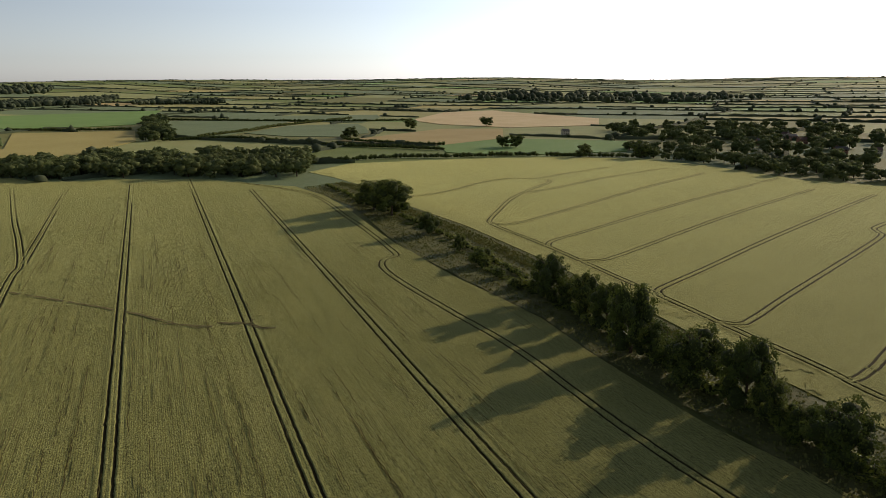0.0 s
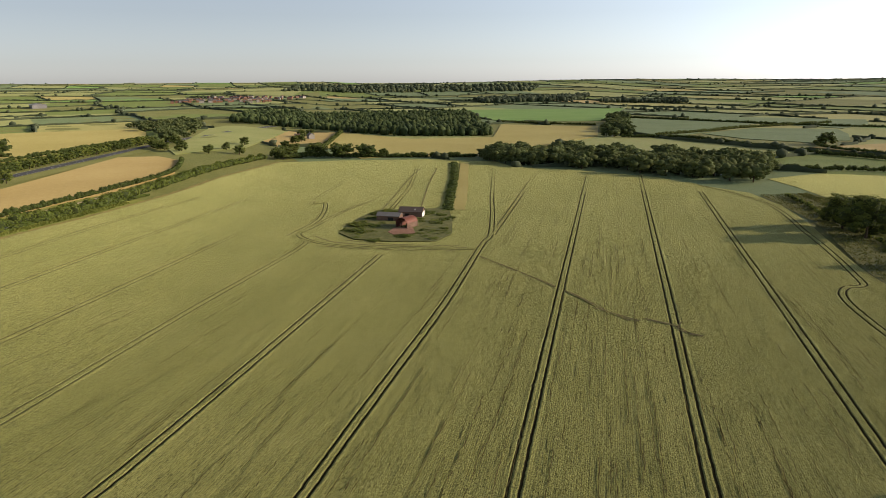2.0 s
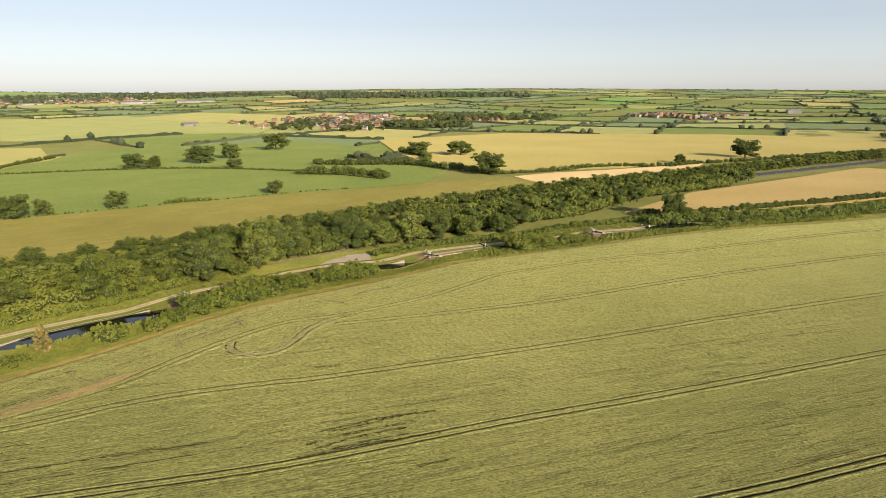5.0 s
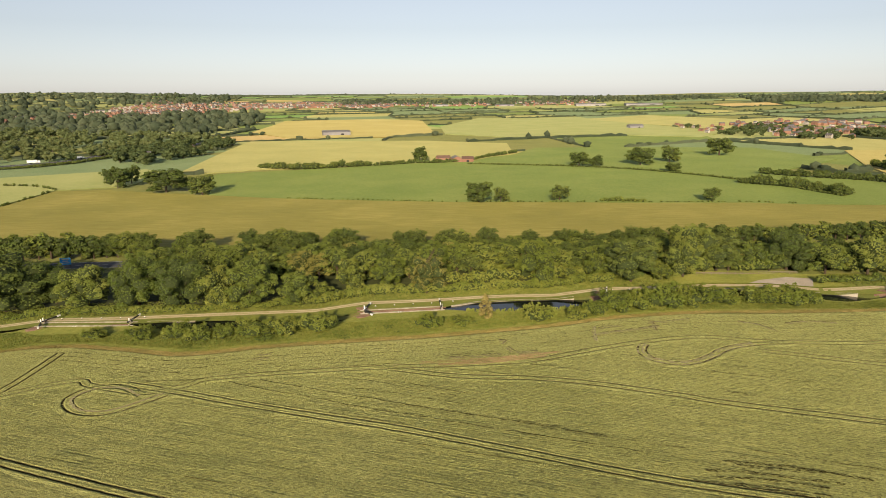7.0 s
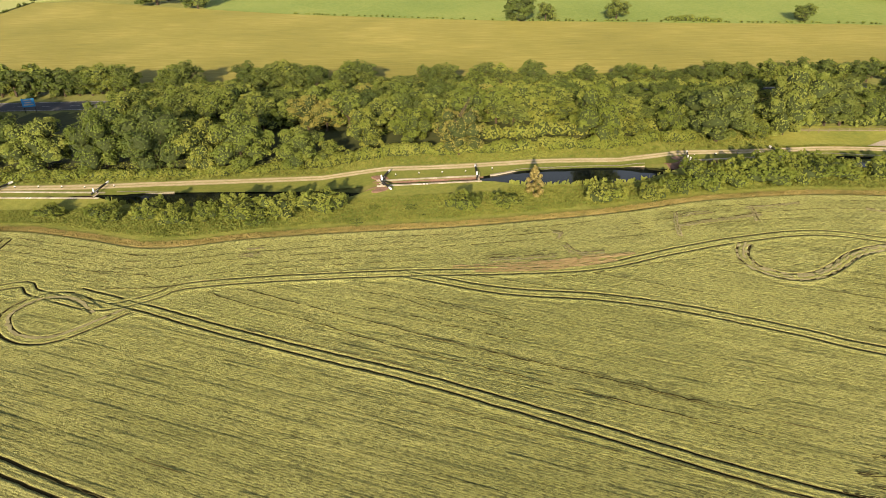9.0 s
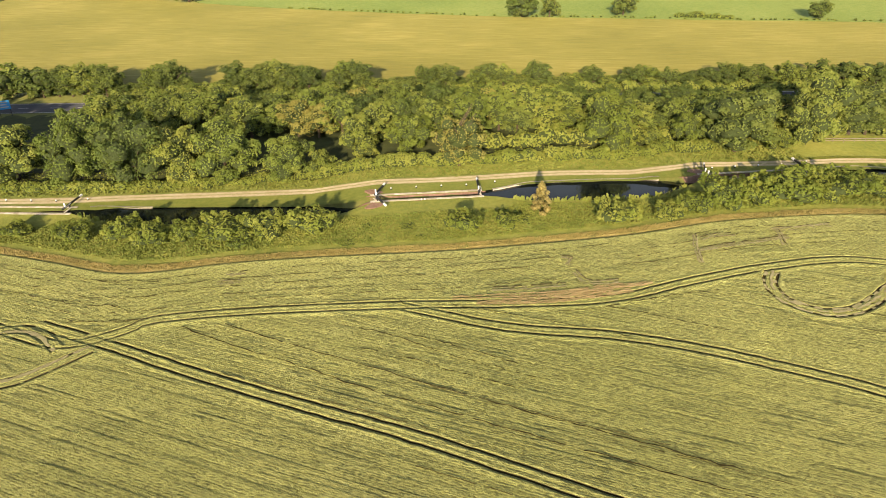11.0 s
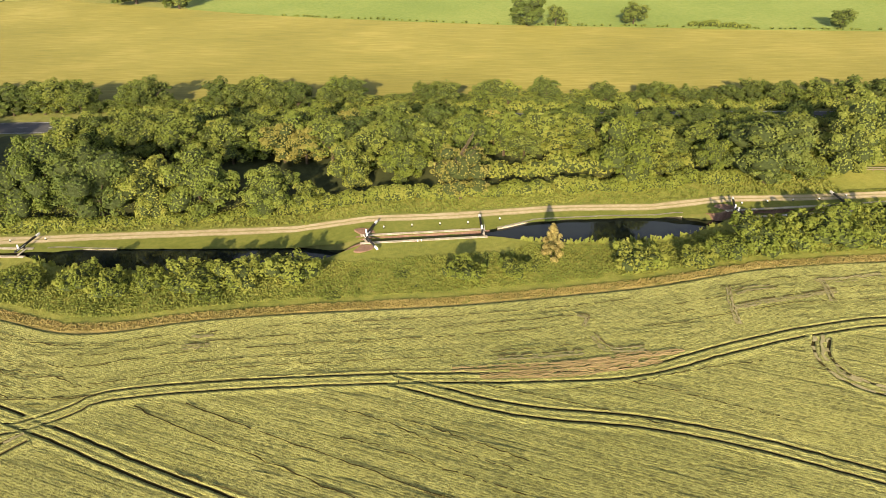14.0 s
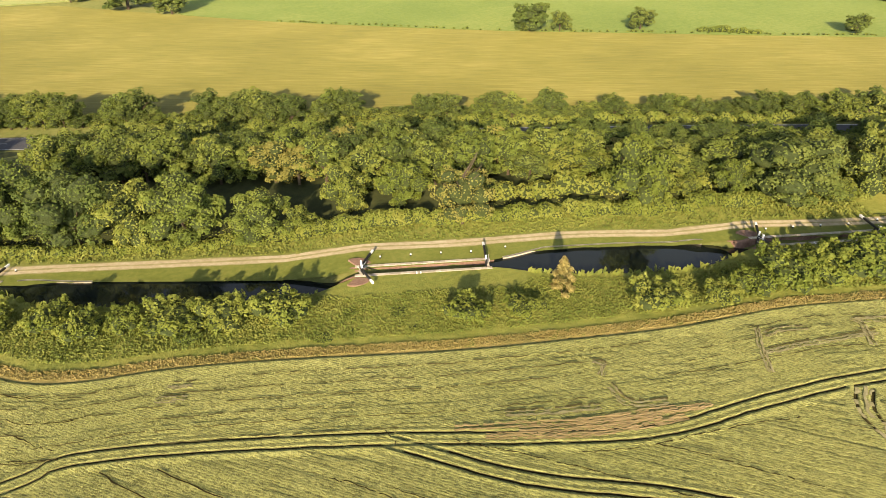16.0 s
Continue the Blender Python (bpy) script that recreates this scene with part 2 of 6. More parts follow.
def wheat_material(name, colours, soil, angle, period, relief=1.0, matt=0.8):
    """Standing corn in drilled rows: uneven ridges of ears, gaps with soil, passes of the drill."""
    m = bpy.data.materials.new(name)
    m.use_nodes = True
    nt = m.node_tree
    b = nt.nodes["Principled BSDF"]
    b.inputs["Roughness"].default_value, b.inputs["Specular IOR Level"].default_value = 0.95, 0.1
    b.inputs["Diffuse Roughness"].default_value = matt
    b.inputs["Sheen Weight"].default_value, b.inputs["Sheen Roughness"].default_value, b.inputs["Sheen Tint"].default_value = 0.55, 0.45, (0.85, 0.85, 0.35, 1)
    pos = nt.nodes.new("ShaderNodeNewGeometry").outputs["Position"]

    def noise(scale, stretch, detail, rough):
        mp = nt.nodes.new("ShaderNodeMapping")
        mp.vector_type = 'TEXTURE'
        mp.inputs["Rotation"].default_value, mp.inputs["Scale"].default_value = (0, 0, angle), stretch
        nt.links.new(pos, mp.inputs["Vector"])
        n = nt.nodes.new("ShaderNodeTexNoise")
        n.inputs["Scale"].default_value, n.inputs["Detail"].default_value, n.inputs["Roughness"].default_value = scale, detail, rough
        nt.links.new(mp.outputs[0], n.inputs["Vector"])
        return n.outputs[0], mp.outputs[0]

    def madd(a, k, c):
        n = nt.nodes.new("ShaderNodeMath")
        n.operation = 'MULTIPLY_ADD'
        nt.links.new(a, n.inputs[0])
        n.inputs[1].default_value = k
        if isinstance(c, float):
            n.inputs[2].default_value = c
        else:
            nt.links.new(c, n.inputs[2])
        return n.outputs[0]

    clump, turned = noise(1.7, (1.15, 1, 1), 7.0, 0.8)
    drill, _ = noise(0.3, (60, 1, 1), 3.0, 0.6)
    patch, _ = noise(0.025, (1, 1, 1), 3.0, 0.55)
    thin, _ = noise(2.6, (14, 1, 1), 3.0, 0.6)
    wave = nt.nodes.new("ShaderNodeTexWave")
    wave.bands_direction = 'Y'
    wave.inputs["Scale"].default_value, wave.inputs["Distortion"].default_value = 0.3142 / period, 4.5
    wave.inputs["Detail"].default_value, wave.inputs["Detail Scale"].default_value = 3.0, 1.6
    nt.links.new(turned, wave.inputs["Vector"])
    tone = madd(clump, 0.58, madd(drill, 0.14, madd(patch, 0.28, 0.0)))
    ramp = nt.nodes.new("ShaderNodeValToRGB")
    el = ramp.color_ramp.elements
    el.new(0.5)
    for i, c in enumerate(colours):
        el[i].position, el[i].color = 0.4 + 0.1 * i, (*c, 1)
    nt.links.new(tone, ramp.inputs[0])
    gap = nt.nodes.new("ShaderNodeValToRGB")
    gap.color_ramp.elements[0].position, gap.color_ramp.elements[1].position = 0.49, 0.66
    nt.links.new(madd(wave.outputs["Fac"], 0.14, madd(clump, 0.86, madd(thin, 0.24, 0.0))), gap.inputs[0])
    mx = nt.nodes.new("ShaderNodeMix")
    mx.data_type = 'RGBA'
    nt.links.new(gap.outputs[0], mx.inputs[0])
    mx.inputs[6].default_value = (*soil, 1)
    nt.links.new(ramp.outputs[0], mx.inputs[7])
    nt.links.new(mx.outputs[2], b.inputs["Base Color"])
    bu = nt.nodes.new("ShaderNodeBump")
    bu.inputs["Strength"].default_value, bu.inputs["Distance"].default_value = 1.0, 1.0
    nt.links.new(madd(wave.outputs["Fac"], 0.05 * relief, madd(clump, 0.8 * relief, madd(thin, 0.06 * relief, 0.0))), bu.inputs["Height"])
    nt.links.new(bu.outputs[0], b.inputs["Normal"])
    return m


ROW = radians(-20.9)     # direction of the drilled rows
ROWD = np.array([math.cos(ROW), math.sin(ROW)])
M_GROUND = material("meadow", [(0.08, 0.095, 0.02), (0.12, 0.13, 0.032), (0.17, 0.16, 0.05)], 0.5, bump=0.2, big=0.02)
M_WHEAT = wheat_material("wheat", [(0.27, 0.278, 0.072), (0.37, 0.369, 0.105), (0.455, 0.438, 0.145)], (0.08, 0.08, 0.024), ROW, 0.37)
M_WHEAT2 = wheat_material("second wheat", [(0.2, 0.197, 0.053), (0.275, 0.262, 0.073), (0.345, 0.32, 0.1)], (0.08, 0.074, 0.024), radians(-93), 0.4, 0.5, 0.5)
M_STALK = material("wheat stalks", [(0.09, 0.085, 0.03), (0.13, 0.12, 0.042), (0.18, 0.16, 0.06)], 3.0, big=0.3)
# soil brown taken darker to include the shade between the stalks
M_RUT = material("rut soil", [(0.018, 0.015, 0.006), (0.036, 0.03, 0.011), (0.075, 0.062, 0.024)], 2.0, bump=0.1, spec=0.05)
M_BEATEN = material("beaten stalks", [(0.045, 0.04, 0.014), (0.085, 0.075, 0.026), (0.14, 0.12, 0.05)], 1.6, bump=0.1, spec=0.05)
M_STRAW = material("bent grey straw", [(0.15, 0.135, 0.06), (0.24, 0.215, 0.1), (0.34, 0.3, 0.16)], 1.4, bump=0.15)
M_LODGED = material("lodged crop", [(0.24, 0.185, 0.07), (0.34, 0.25, 0.105), (0.46, 0.33, 0.155)], 1.5, bump=0.2, stretch=(5, 1, 1), angle=radians(6))
M_MUSTARD = material("ripe oats", [(0.1, 0.096, 0.018), (0.142, 0.131, 0.026), (0.22, 0.192, 0.05)], 0.8, bump=0.2, stretch=(9, 1, 1), angle=radians(-8), big=0.02)
M_PASTURE = material("pasture", [(0.076, 0.116, 0.022), (0.108, 0.146, 0.03), (0.152, 0.176, 0.044)], 0.5, bump=0.25, big=0.02)
M_YELLOW = material("pale barley", [(0.2, 0.197, 0.06), (0.25, 0.24, 0.078), (0.3, 0.275, 0.1)], 0.5, bump=0.2, big=0.02)
M_GOLD = material("ripe barley", [(0.235, 0.2, 0.056), (0.29, 0.245, 0.076), (0.345, 0.29, 0.1)], 0.5, bump=0.2, big=0.012)
M_STUBBLE = material("pale stubble", [(0.4, 0.288, 0.128), (0.496, 0.368, 0.184), (0.56, 0.432, 0.24)], 0.8, bump=0.1, big=0.02)
M_TAN = material("tan stubble", [(0.264, 0.192, 0.068), (0.32, 0.236, 0.088), (0.368, 0.28, 0.112)], 0.6, bump=0.1, big=0.02)
M_GREYGREEN = material("bean crop", [(0.08, 0.12, 0.048), (0.112, 0.152, 0.064), (0.144, 0.176, 0.08)], 0.6, bump=0.2, big=0.02)
M_LIME = material("bright ley", [(0.085, 0.17, 0.03), (0.115, 0.205, 0.042), (0.15, 0.225, 0.056)], 0.5, bump=0.1, big=0.02)
M_PALEGREEN = material("hay meadow", [(0.155, 0.185, 0.05), (0.205, 0.22, 0.072), (0.25, 0.25, 0.094)], 0.5, bump=0.1, big=0.02)
M_DRYGRASS = material("dry grass", [(0.17, 0.15, 0.042), (0.27, 0.22, 0.066), (0.38, 0.295, 0.105)], 0.7, bump=0.3, big=0.1, leafy=0.1)
M_HEDGEGRASS = material("hedge bottom grass", [(0.1, 0.115, 0.03), (0.16, 0.165, 0.044), (0.23, 0.21, 0.07)], 0.7, big=0.1, leafy=0.15)
M_BANK = material("bank grass", [(0.1, 0.12, 0.02), (0.16, 0.172, 0.032), (0.225, 0.218, 0.048)], 0.8, bump=0.3, big=0.08)
M_TUFT = material("grass tufts", [(0.105, 0.132, 0.021), (0.165, 0.186, 0.032), (0.235, 0.238, 0.052)], 0.8, island=0.12, big=0.1, leafy=0.15)
M_LAWN = material("mown grass", [(0.095, 0.113, 0.017), (0.132, 0.147, 0.026), (0.175, 0.178, 0.04)], 1.0, bump=0.05, big=0.12)
M_PATH = material("tow path", [(0.27, 0.22, 0.125), (0.37, 0.305, 0.19), (0.45, 0.385, 0.265)], 1.2, bump=0.05, big=0.15)
M_WORN = material("worn path grass", [(0.18, 0.17, 0.06), (0.26, 0.225, 0.1), (0.33, 0.28, 0.15)], 0.9, bump=0.05, big=0.2)
M_GRAVEL = material("pale gravel", [(0.22, 0.19, 0.15), (0.29, 0.25, 0.2), (0.36, 0.31, 0.25)], 2.0, bump=0.05, big=0.2)
M_ASPHALT = material("asphalt", [(0.045, 0.047, 0.052), (0.06, 0.062, 0.07), (0.085, 0.085, 0.09)], 1.5, 0.85, bump=0.01, big=0.1)
M_LINE = material("road paint", [(0.55, 0.55, 0.52), (0.75, 0.75, 0.72)], 2.0, 0.6)
M_BARK = material("bark", [(0.05, 0.035, 0.02), (0.10, 0.075, 0.05)], 3.0, bump=0.05, local=True)
M_LEAF = material("leaves", [(0.092, 0.122, 0.022), (0.156, 0.189, 0.034), (0.225, 0.246, 0.051)], 0.35, 0.75, island=0.1, per_object=0.24, leafy=0.22, local=True, big=0.2, spec=0.15)
M_LEAF_DARK = material("dark leaves", [(0.061, 0.087, 0.02), (0.104, 0.133, 0.028), (0.158, 0.179, 0.04)], 0.35, 0.75, island=0.1, per_object=0.2, leafy=0.22, local=True, big=0.2, spec=0.15)
M_LEAF_LIGHT = material("light leaves", [(0.112, 0.142, 0.022), (0.172, 0.198, 0.033), (0.235, 0.246, 0.05)], 0.35, 0.75, island=0.1, per_object=0.2, leafy=0.22, local=True, big=0.2, spec=0.15)
# paler, greyer leaf green: distance haze put into the colour
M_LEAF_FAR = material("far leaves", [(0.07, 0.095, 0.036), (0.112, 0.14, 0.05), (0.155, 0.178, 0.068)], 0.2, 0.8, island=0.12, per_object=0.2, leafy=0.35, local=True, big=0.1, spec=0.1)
M_LEAF_PALE = material("pale leaves", [(0.16, 0.155, 0.036), (0.23, 0.215, 0.052), (0.3, 0.275, 0.082)], 0.4, 0.75, island=0.12, leafy=0.25, local=True, big=0.3, spec=0.15)
M_LEAF_GOLD = material("golden leaves", [(0.17, 0.14, 0.04), (0.28, 0.23, 0.07), (0.38, 0.31, 0.10)], 0.4, 0.6, island=0.3, leafy=0.25, local=True, big=0.3)
# near-black green for crown and hedge insides: shade painted into the colour
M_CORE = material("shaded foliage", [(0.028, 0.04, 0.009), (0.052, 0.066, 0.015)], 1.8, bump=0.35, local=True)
# ground colour with the trees' shade painted into it
M_FLOOR_SHADE = material("woodland floor", [(0.022, 0.028, 0.010), (0.04, 0.048, 0.015), (0.06, 0.066, 0.02)], 0.6, bump=0.09, big=0.1)
M_PLANT = material("conifer tops", [(0.045, 0.07, 0.022), (0.075, 0.105, 0.032), (0.115, 0.145, 0.046)], 0.06, island=0.3, leafy=0.3, bump=0.5, bump_scale=0.5, big=0.006)
# bluish lightened green, so far woods and hedges carry painted haze
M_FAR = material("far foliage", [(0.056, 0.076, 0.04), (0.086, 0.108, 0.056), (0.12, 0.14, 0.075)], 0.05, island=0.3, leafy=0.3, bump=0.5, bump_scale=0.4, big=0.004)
M_WATER = material("canal water", [(0.010, 0.014, 0.012), (0.016, 0.020, 0.016)], 0.3, 0.06, bump=0.004, bump_scale=0.8, spec=0.5)

# ---- ground ----
def ladder(parts):
    out = [np.arange(a, b, s) for a, b, s in parts]
    return np.unique(np.concatenate(out + [np.array([parts[-1][1]])]).round(3))


def spread(a, b, n):
    """n steps growing from a to b"""
    return a * (b / a) ** np.linspace(0, 1, n)


gx = np.unique(np.concatenate([-spread(312, 4950, 34), np.arange(-300, -135, 10), np.arange(-135, 236, 1.4), np.arange(236, 650, 8), spread(660, 4950, 30)]).round(3))
gy = np.unique(np.concatenate([-spread(310, 4950, 34), np.arange(-300, 60, 10), np.arange(60, 148, 4), np.arange(148, 200, 0.8), np.arange(200, 300, 4), spread(302, 4950, 40)]).round(3))
GX, GY = np.meshgrid(gx, gy)
gv = np.stack([GX.ravel(), GY.ravel(), ground_z(GX.ravel(), GY.ravel())], 1)
gi = (np.arange(len(gy) - 1)[:, None] * len(gx) + np.arange(len(gx) - 1)[None]).ravel()
tagged(add_mesh("ground", gv, np.stack([gi, gi + 1, gi + 1 + len(gx), gi + len(gx)], 1), M_GROUND, smooth=True),
       "rough green meadow ground under the fields", "ground", kind="structure")

# ---- fields ----
FIELD_POLYS = []


def field(name, poly, mat, label, height=0.5, longest=40.0):
    """A field: a sheet of crop over the land, with an upright edge."""
    FIELD_POLYS.append(poly)
    bm = bmesh.new()
    f = bm.faces.new([bm.verts.new((x, y, 0)) for x, y in poly])
    bmesh.ops.triangulate(bm, faces=[f])
    for _ in range(6):
        long = [e for e in bm.edges if e.calc_length() > longest]
        if not long:
            break
        bmesh.ops.subdivide_edges(bm, edges=long, cuts=1)
        bmesh.ops.triangulate(bm, faces=bm.faces[:])
    bmesh.ops.recalc_face_normals(bm, faces=bm.faces[:])
    if sum(f.normal.z for f in bm.faces) < 0:
        bmesh.ops.reverse_faces(bm, faces=bm.faces[:])
    co = np.array([v.co[:] for v in bm.verts])
    height = height * 0.45 if height > 0 and longest < 50 else height
    z = land(co[:, 0], co[:, 1]) + height
    for v, h in zip(bm.verts, z):
        v.co.z = h
    rim = bmesh.ops.extrude_edge_only(bm, edges=[e for e in bm.edges if e.is_boundary])
    for g in rim["geom"]:
        if isinstance(g, bmesh.types.BMVert):
            g.co.z -= abs(height) + 0.5
    me = bpy.data.meshes.new(name)
    bm.to_mesh(me)
    bm.free()
    me.materials.append(mat)
    return tagged(new(name, me), label, "field", kind="structure")


def soft(points, step=12.0):
    return [tuple(p) for p in spline(points, step)]


CROP_EDGE = [(-150, 120), (-113, 150), (-108, 160), (-98, 163.5), (-86, 163), (-72, 159), (-60, 155), (-51, 155), (-40, 157.3), (-24, 158.8), (0, 160),
             (18, 162), (35, 164.5), (54, 169), (77, 170.5), (95, 168.5), (118, 167), (140, 166), (160, 161), (181, 154.5), (204, 147),
             (231, 139.5), (270, 126), (302, 114), (371, 98), (440, 86), (527, 62)]
MAIN = soft(CROP_EDGE, 6) + [(534, 20), (530, -56), (505, -104), (487, -107), (471, -110), (450, -145), (402, -190), (372, -196), (338, -212), (300, -206), (262, -193),
                             (228, -178), (205, -168), (188, -161), (172, -157), (158, -151), (140, -145), (119, -140), (98, -134), (77, -124), (45, -111),
                             (20, -106), (-60, -79), (-170, -40), (-200, 60)]
main_field = field("wheat_field", MAIN, M_WHEAT, "wide ripening green wheat field with drilled rows", -0.12, 25)
SECOND = [(385, -253), (352, -250), (308, -241), (275, -230), (242, -217), (190, -203), (126, -179), (77, -157), (44, -141), (22, -132), (-60, -105), (-150, -300),
          (40, -445), (88, -447), (130, -440), (166, -453), (200, -468), (261, -476), (308, -444), (346, -400), (372, -360), (402, -300)]
second_field = field("second_wheat_field", SECOND, M_WHEAT2, "olive gold wheat field beyond the hedge", -0.12, 25)
field("oat_field", [(-340, 300), (-300, 420), (-245, 358), (-243, 404), (-244, 455), (-209, 458), (-168, 442), (-131, 427), (-79, 404), (-20, 384), (26, 370), (80, 358),
                    (122, 348), (172, 338), (201, 326), (250, 312), (293, 299), (286, 250), (250, 252), (184, 258), (100, 264), (0, 269), (-132, 273), (-211, 276), (-330, 281)],
      M_MUSTARD, "golden brown ripe oat field beside the pasture", 0.6)
field("pasture_field", [(-131, 428), (-160, 470), (-160, 538), (-72, 566), (-4, 590), (48, 598), (70, 640), (97, 667), (135, 754), (262, 755), (375, 731), (367, 569), (300, 500),
                        (242, 456), (290, 400), (284, 350), (240, 318), (201, 327), (172, 339), (122, 349), (80, 359), (26, 371), (-20, 385), (-79, 405)],
      M_PASTURE, "grazed green pasture with scattered trees", 0.35)
field("barley_field", [(-170, 545), (-194, 556), (-205, 700), (-217, 885), (8, 880), (112, 825), (100, 690), (47, 602), (-14, 592), (-72, 570), (-129, 566)],
      M_YELLOW, "pale yellow barley field by the farm", 0.6)
field("hay_field", [(-400, 480), (-329, 487), (-273, 477), (-246, 460), (-247, 404), (-252, 362), (-310, 430), (-400, 420)], M_PALEGREEN, "pale green mown hay field", 0.4)
field("hay_field", [(-400, 500), (-343, 515), (-277, 552), (-230, 575), (-200, 552), (-205, 475), (-244, 460), (-329, 490), (-400, 485)], M_PALEGREEN, "olive hay strip by the road", 0.45)
field("stubble_field", [(296, 298), (330, 294), (368, 282), (455, 262), (427, 252), (372, 254), (338, 254), (316, 252), (286, 263)], M_STUBBLE, "pale cut stubble strip", 0.5)
field("gold_field", [(448, 683), (612, 678), (659, 674), (740, 500), (786, 429), (838, 268), (782, 236), (678, 206), (600, 225), (512, 246), (460, 266), (389, 286), (340, 305), (300, 330),
                     (298, 387), (347, 501)], M_GOLD, "large golden ripe barley field", 0.6)
field("brown_field", [(251, 181), (298, 187), (321, 190), (411, 184), (518, 178), (520, 150), (500, 130), (435, 117), (358, 128), (297, 145), (266, 163)], M_TAN, "brown gold cut field along the canal", 0.5)
field("far_hay_field", [(535, 142), (572, 156), (823, 178), (880, 168), (835, 86), (615, 102)], M_PALEGREEN, "yellow green hay field by the white house", 0.5)
field("far_barley_field", [(545, 0), (553, -30), (541, -91), (582, -150), (609, -184), (640, -190), (715, -262), (867, -318), (940, -201), (725, -146), (721, -56), (830, 20), (647, 34)], M_GOLD,
      "golden field behind the dark wood", 0.6)
field("ley_field", [(1005, -215), (991, -365), (1200, -470), (1406, -572), (1428, -196)], M_LIME, "bright green grass ley", 0.5)
field("bean_field", [(731, -312), (712, -361), (800, -470), (906, -574), (1053, -428), (880, -330)], M_GREYGREEN, "grey green bean field", 0.5)
field("bean_field", [(729, -392), (654, -401), (602, -437), (620, -493), (690, -545), (762, -586), (800, -500)], M_GREYGREEN, "grey green bean field behind a hedge", 0.5)
field("bean_field", [(770, -600), (860, -570), (980, -500), (1080, -560), (930, -760), (850, -700)], M_GREYGREEN, "grey green crop field among hedges", 0.5)
field("tan_field", [(560, -408), (500, -423), (450, -445), (455, -542), (545, -648), (600, -594)], M_TAN, "tan stubble field", 0.5)
field("gold_field", [(777, -710), (736, -680), (666, -655), (552, -668), (488, -778), (571, -910), (868, -1000), (874, -1037), (900, -900)], M_STUBBLE, "bright gold ripe field on the slope", 0.6)
field("green_field", [(402, -404), (455, -445), (452, -542), (342, -599), (293, -514), (349, -423)], M_LIME, "bright green meadow past the hedge", 0.4)
field("far_pasture", [(44, 1010), (44, 1257), (152, 1636), (404, 1550), (492, 1045), (394, 916), (258, 987), (134, 930)], M_PALEGREEN, "far green pasture", 0.6, 60)
field("far_gold_field", [(-182, 950), (-54, 945), (30, 1000), (14, 1505), (-92, 1597), (-293, 1525), (-265, 1091)], M_GOLD, "far tawny field", 0.6, 60)
field("far_barley_strip", [(372, 1530), (596, 1734), (751, 1422), (514, 1092)], M_YELLOW, "far pale barley field", 0.6, 60)


PLOT = [(252, -10), (258, 4), (270, 10), (300, 2), (318, -8), (318, -42), (290, -40), (262, -36), (250, -28)]     # round the old barns


def edge_of(x):
    return np.interp(x, [q[0] for q in CROP_EDGE], [q[1] for q in CROP_EDGE])


def headland_of(x):
    """The inner line of the headland along the canal side of the wheat."""
    return np.interp(x, [-108, -80, -58, -46, -7, 26, 40, 55, 70, 87, 111, 145, 187, 200], [131, 140, 137, 141.5, 144.2, 144.7, 149.2, 153.2, 154.8, 149.6, 146.7, 148.2, 137, 132])


def crop_rows(parent, poly, angle, across, along, rise, mat, zone=None, within=True):
    """The standing crop: uneven drilled rows as low ridges over the field."""
    c, sn = math.cos(angle), math.sin(angle)
    P = np.array(poly)
    U, V = P[:, 0] * c + P[:, 1] * sn, -P[:, 0] * sn + P[:, 1] * c
    us, vs = np.arange(U.min(), U.max(), along), np.arange(V.min(), V.max(), across)
    A, B = np.meshgrid(us, vs)
    A = A + rng.uniform(-0.4, 0.4, B.shape) * along
    B = B + rng.uniform(-0.2, 0.2, B.shape) * across
    X, Y = A * c - B * sn, A * sn + B * c
    inside = (in_poly(poly, X.ravel(), Y.ravel()) & ~in_poly(PLOT, X.ravel(), Y.ravel())).reshape(X.shape)
    if poly is MAIN:
        inside &= (Y < headland_of(X)) | (X < -107) | (X > 199)
    if zone:
        inside &= in_poly(zone, X.ravel(), Y.ravel()).reshape(X.shape) == within
    ridge = np.where(np.arange(len(vs)) % 2, 1.0, -1.0)[:, None] * rng.uniform(0.6, 1.0, (len(vs), 1)) * rng.uniform(0.4, 1.0, X.shape)
    Z = land(X, Y) - 0.02 + rise * ridge + rng.normal(0, rise * 0.15, X.shape)
    beside = np.zeros(X.shape, bool)
    for dx, dy in ((0, 0), (0.6, 0), (-0.6, 0), (0, 0.6), (0, -0.6)):
        beside |= TRACKS[cell(X + dx, Y + dy)] != 0
    Z = np.where(beside & (X < 349), land(X, Y) - 0.17, Z)
    ok = (inside[:-1, :-1] & inside[1:, :-1] & inside[:-1, 1:] & inside[1:, 1:]).ravel()
    i = (np.arange(len(vs) - 1)[:, None] * len(us) + np.arange(len(us) - 1)[None]).ravel()[ok]
    f = np.stack([i, i + 1, i + 1 + len(us), i + len(us)], 1)
    used, inv = np.unique(f, return_inverse=True)
    ob = add_mesh("standing_crop", np.stack([X.ravel(), Y.ravel(), Z.ravel()], 1)[used], inv.reshape(-1, 4), mat, parent)
    return tagged(ob, kind="stuff")


TRACKS = np.zeros((2400, 2400), np.int16)       # which wheel track runs over each quarter metre of the fields
LINES = []


def cell(x, y):
    return np.clip(((x + 250) * 4).astype(int), 0, 2399), np.clip(((y + 250) * 4).astype(int), 0, 2399)


def press(line, half, number):
    fine = spline(line, 0.25)
    for dx in np.arange(-half, half + 0.01, 0.25):
        for dy in np.arange(-half, half + 0.01, 0.25):
            TRACKS[cell(fine[:, 0] + dx, fine[:, 1] + dy)] = number


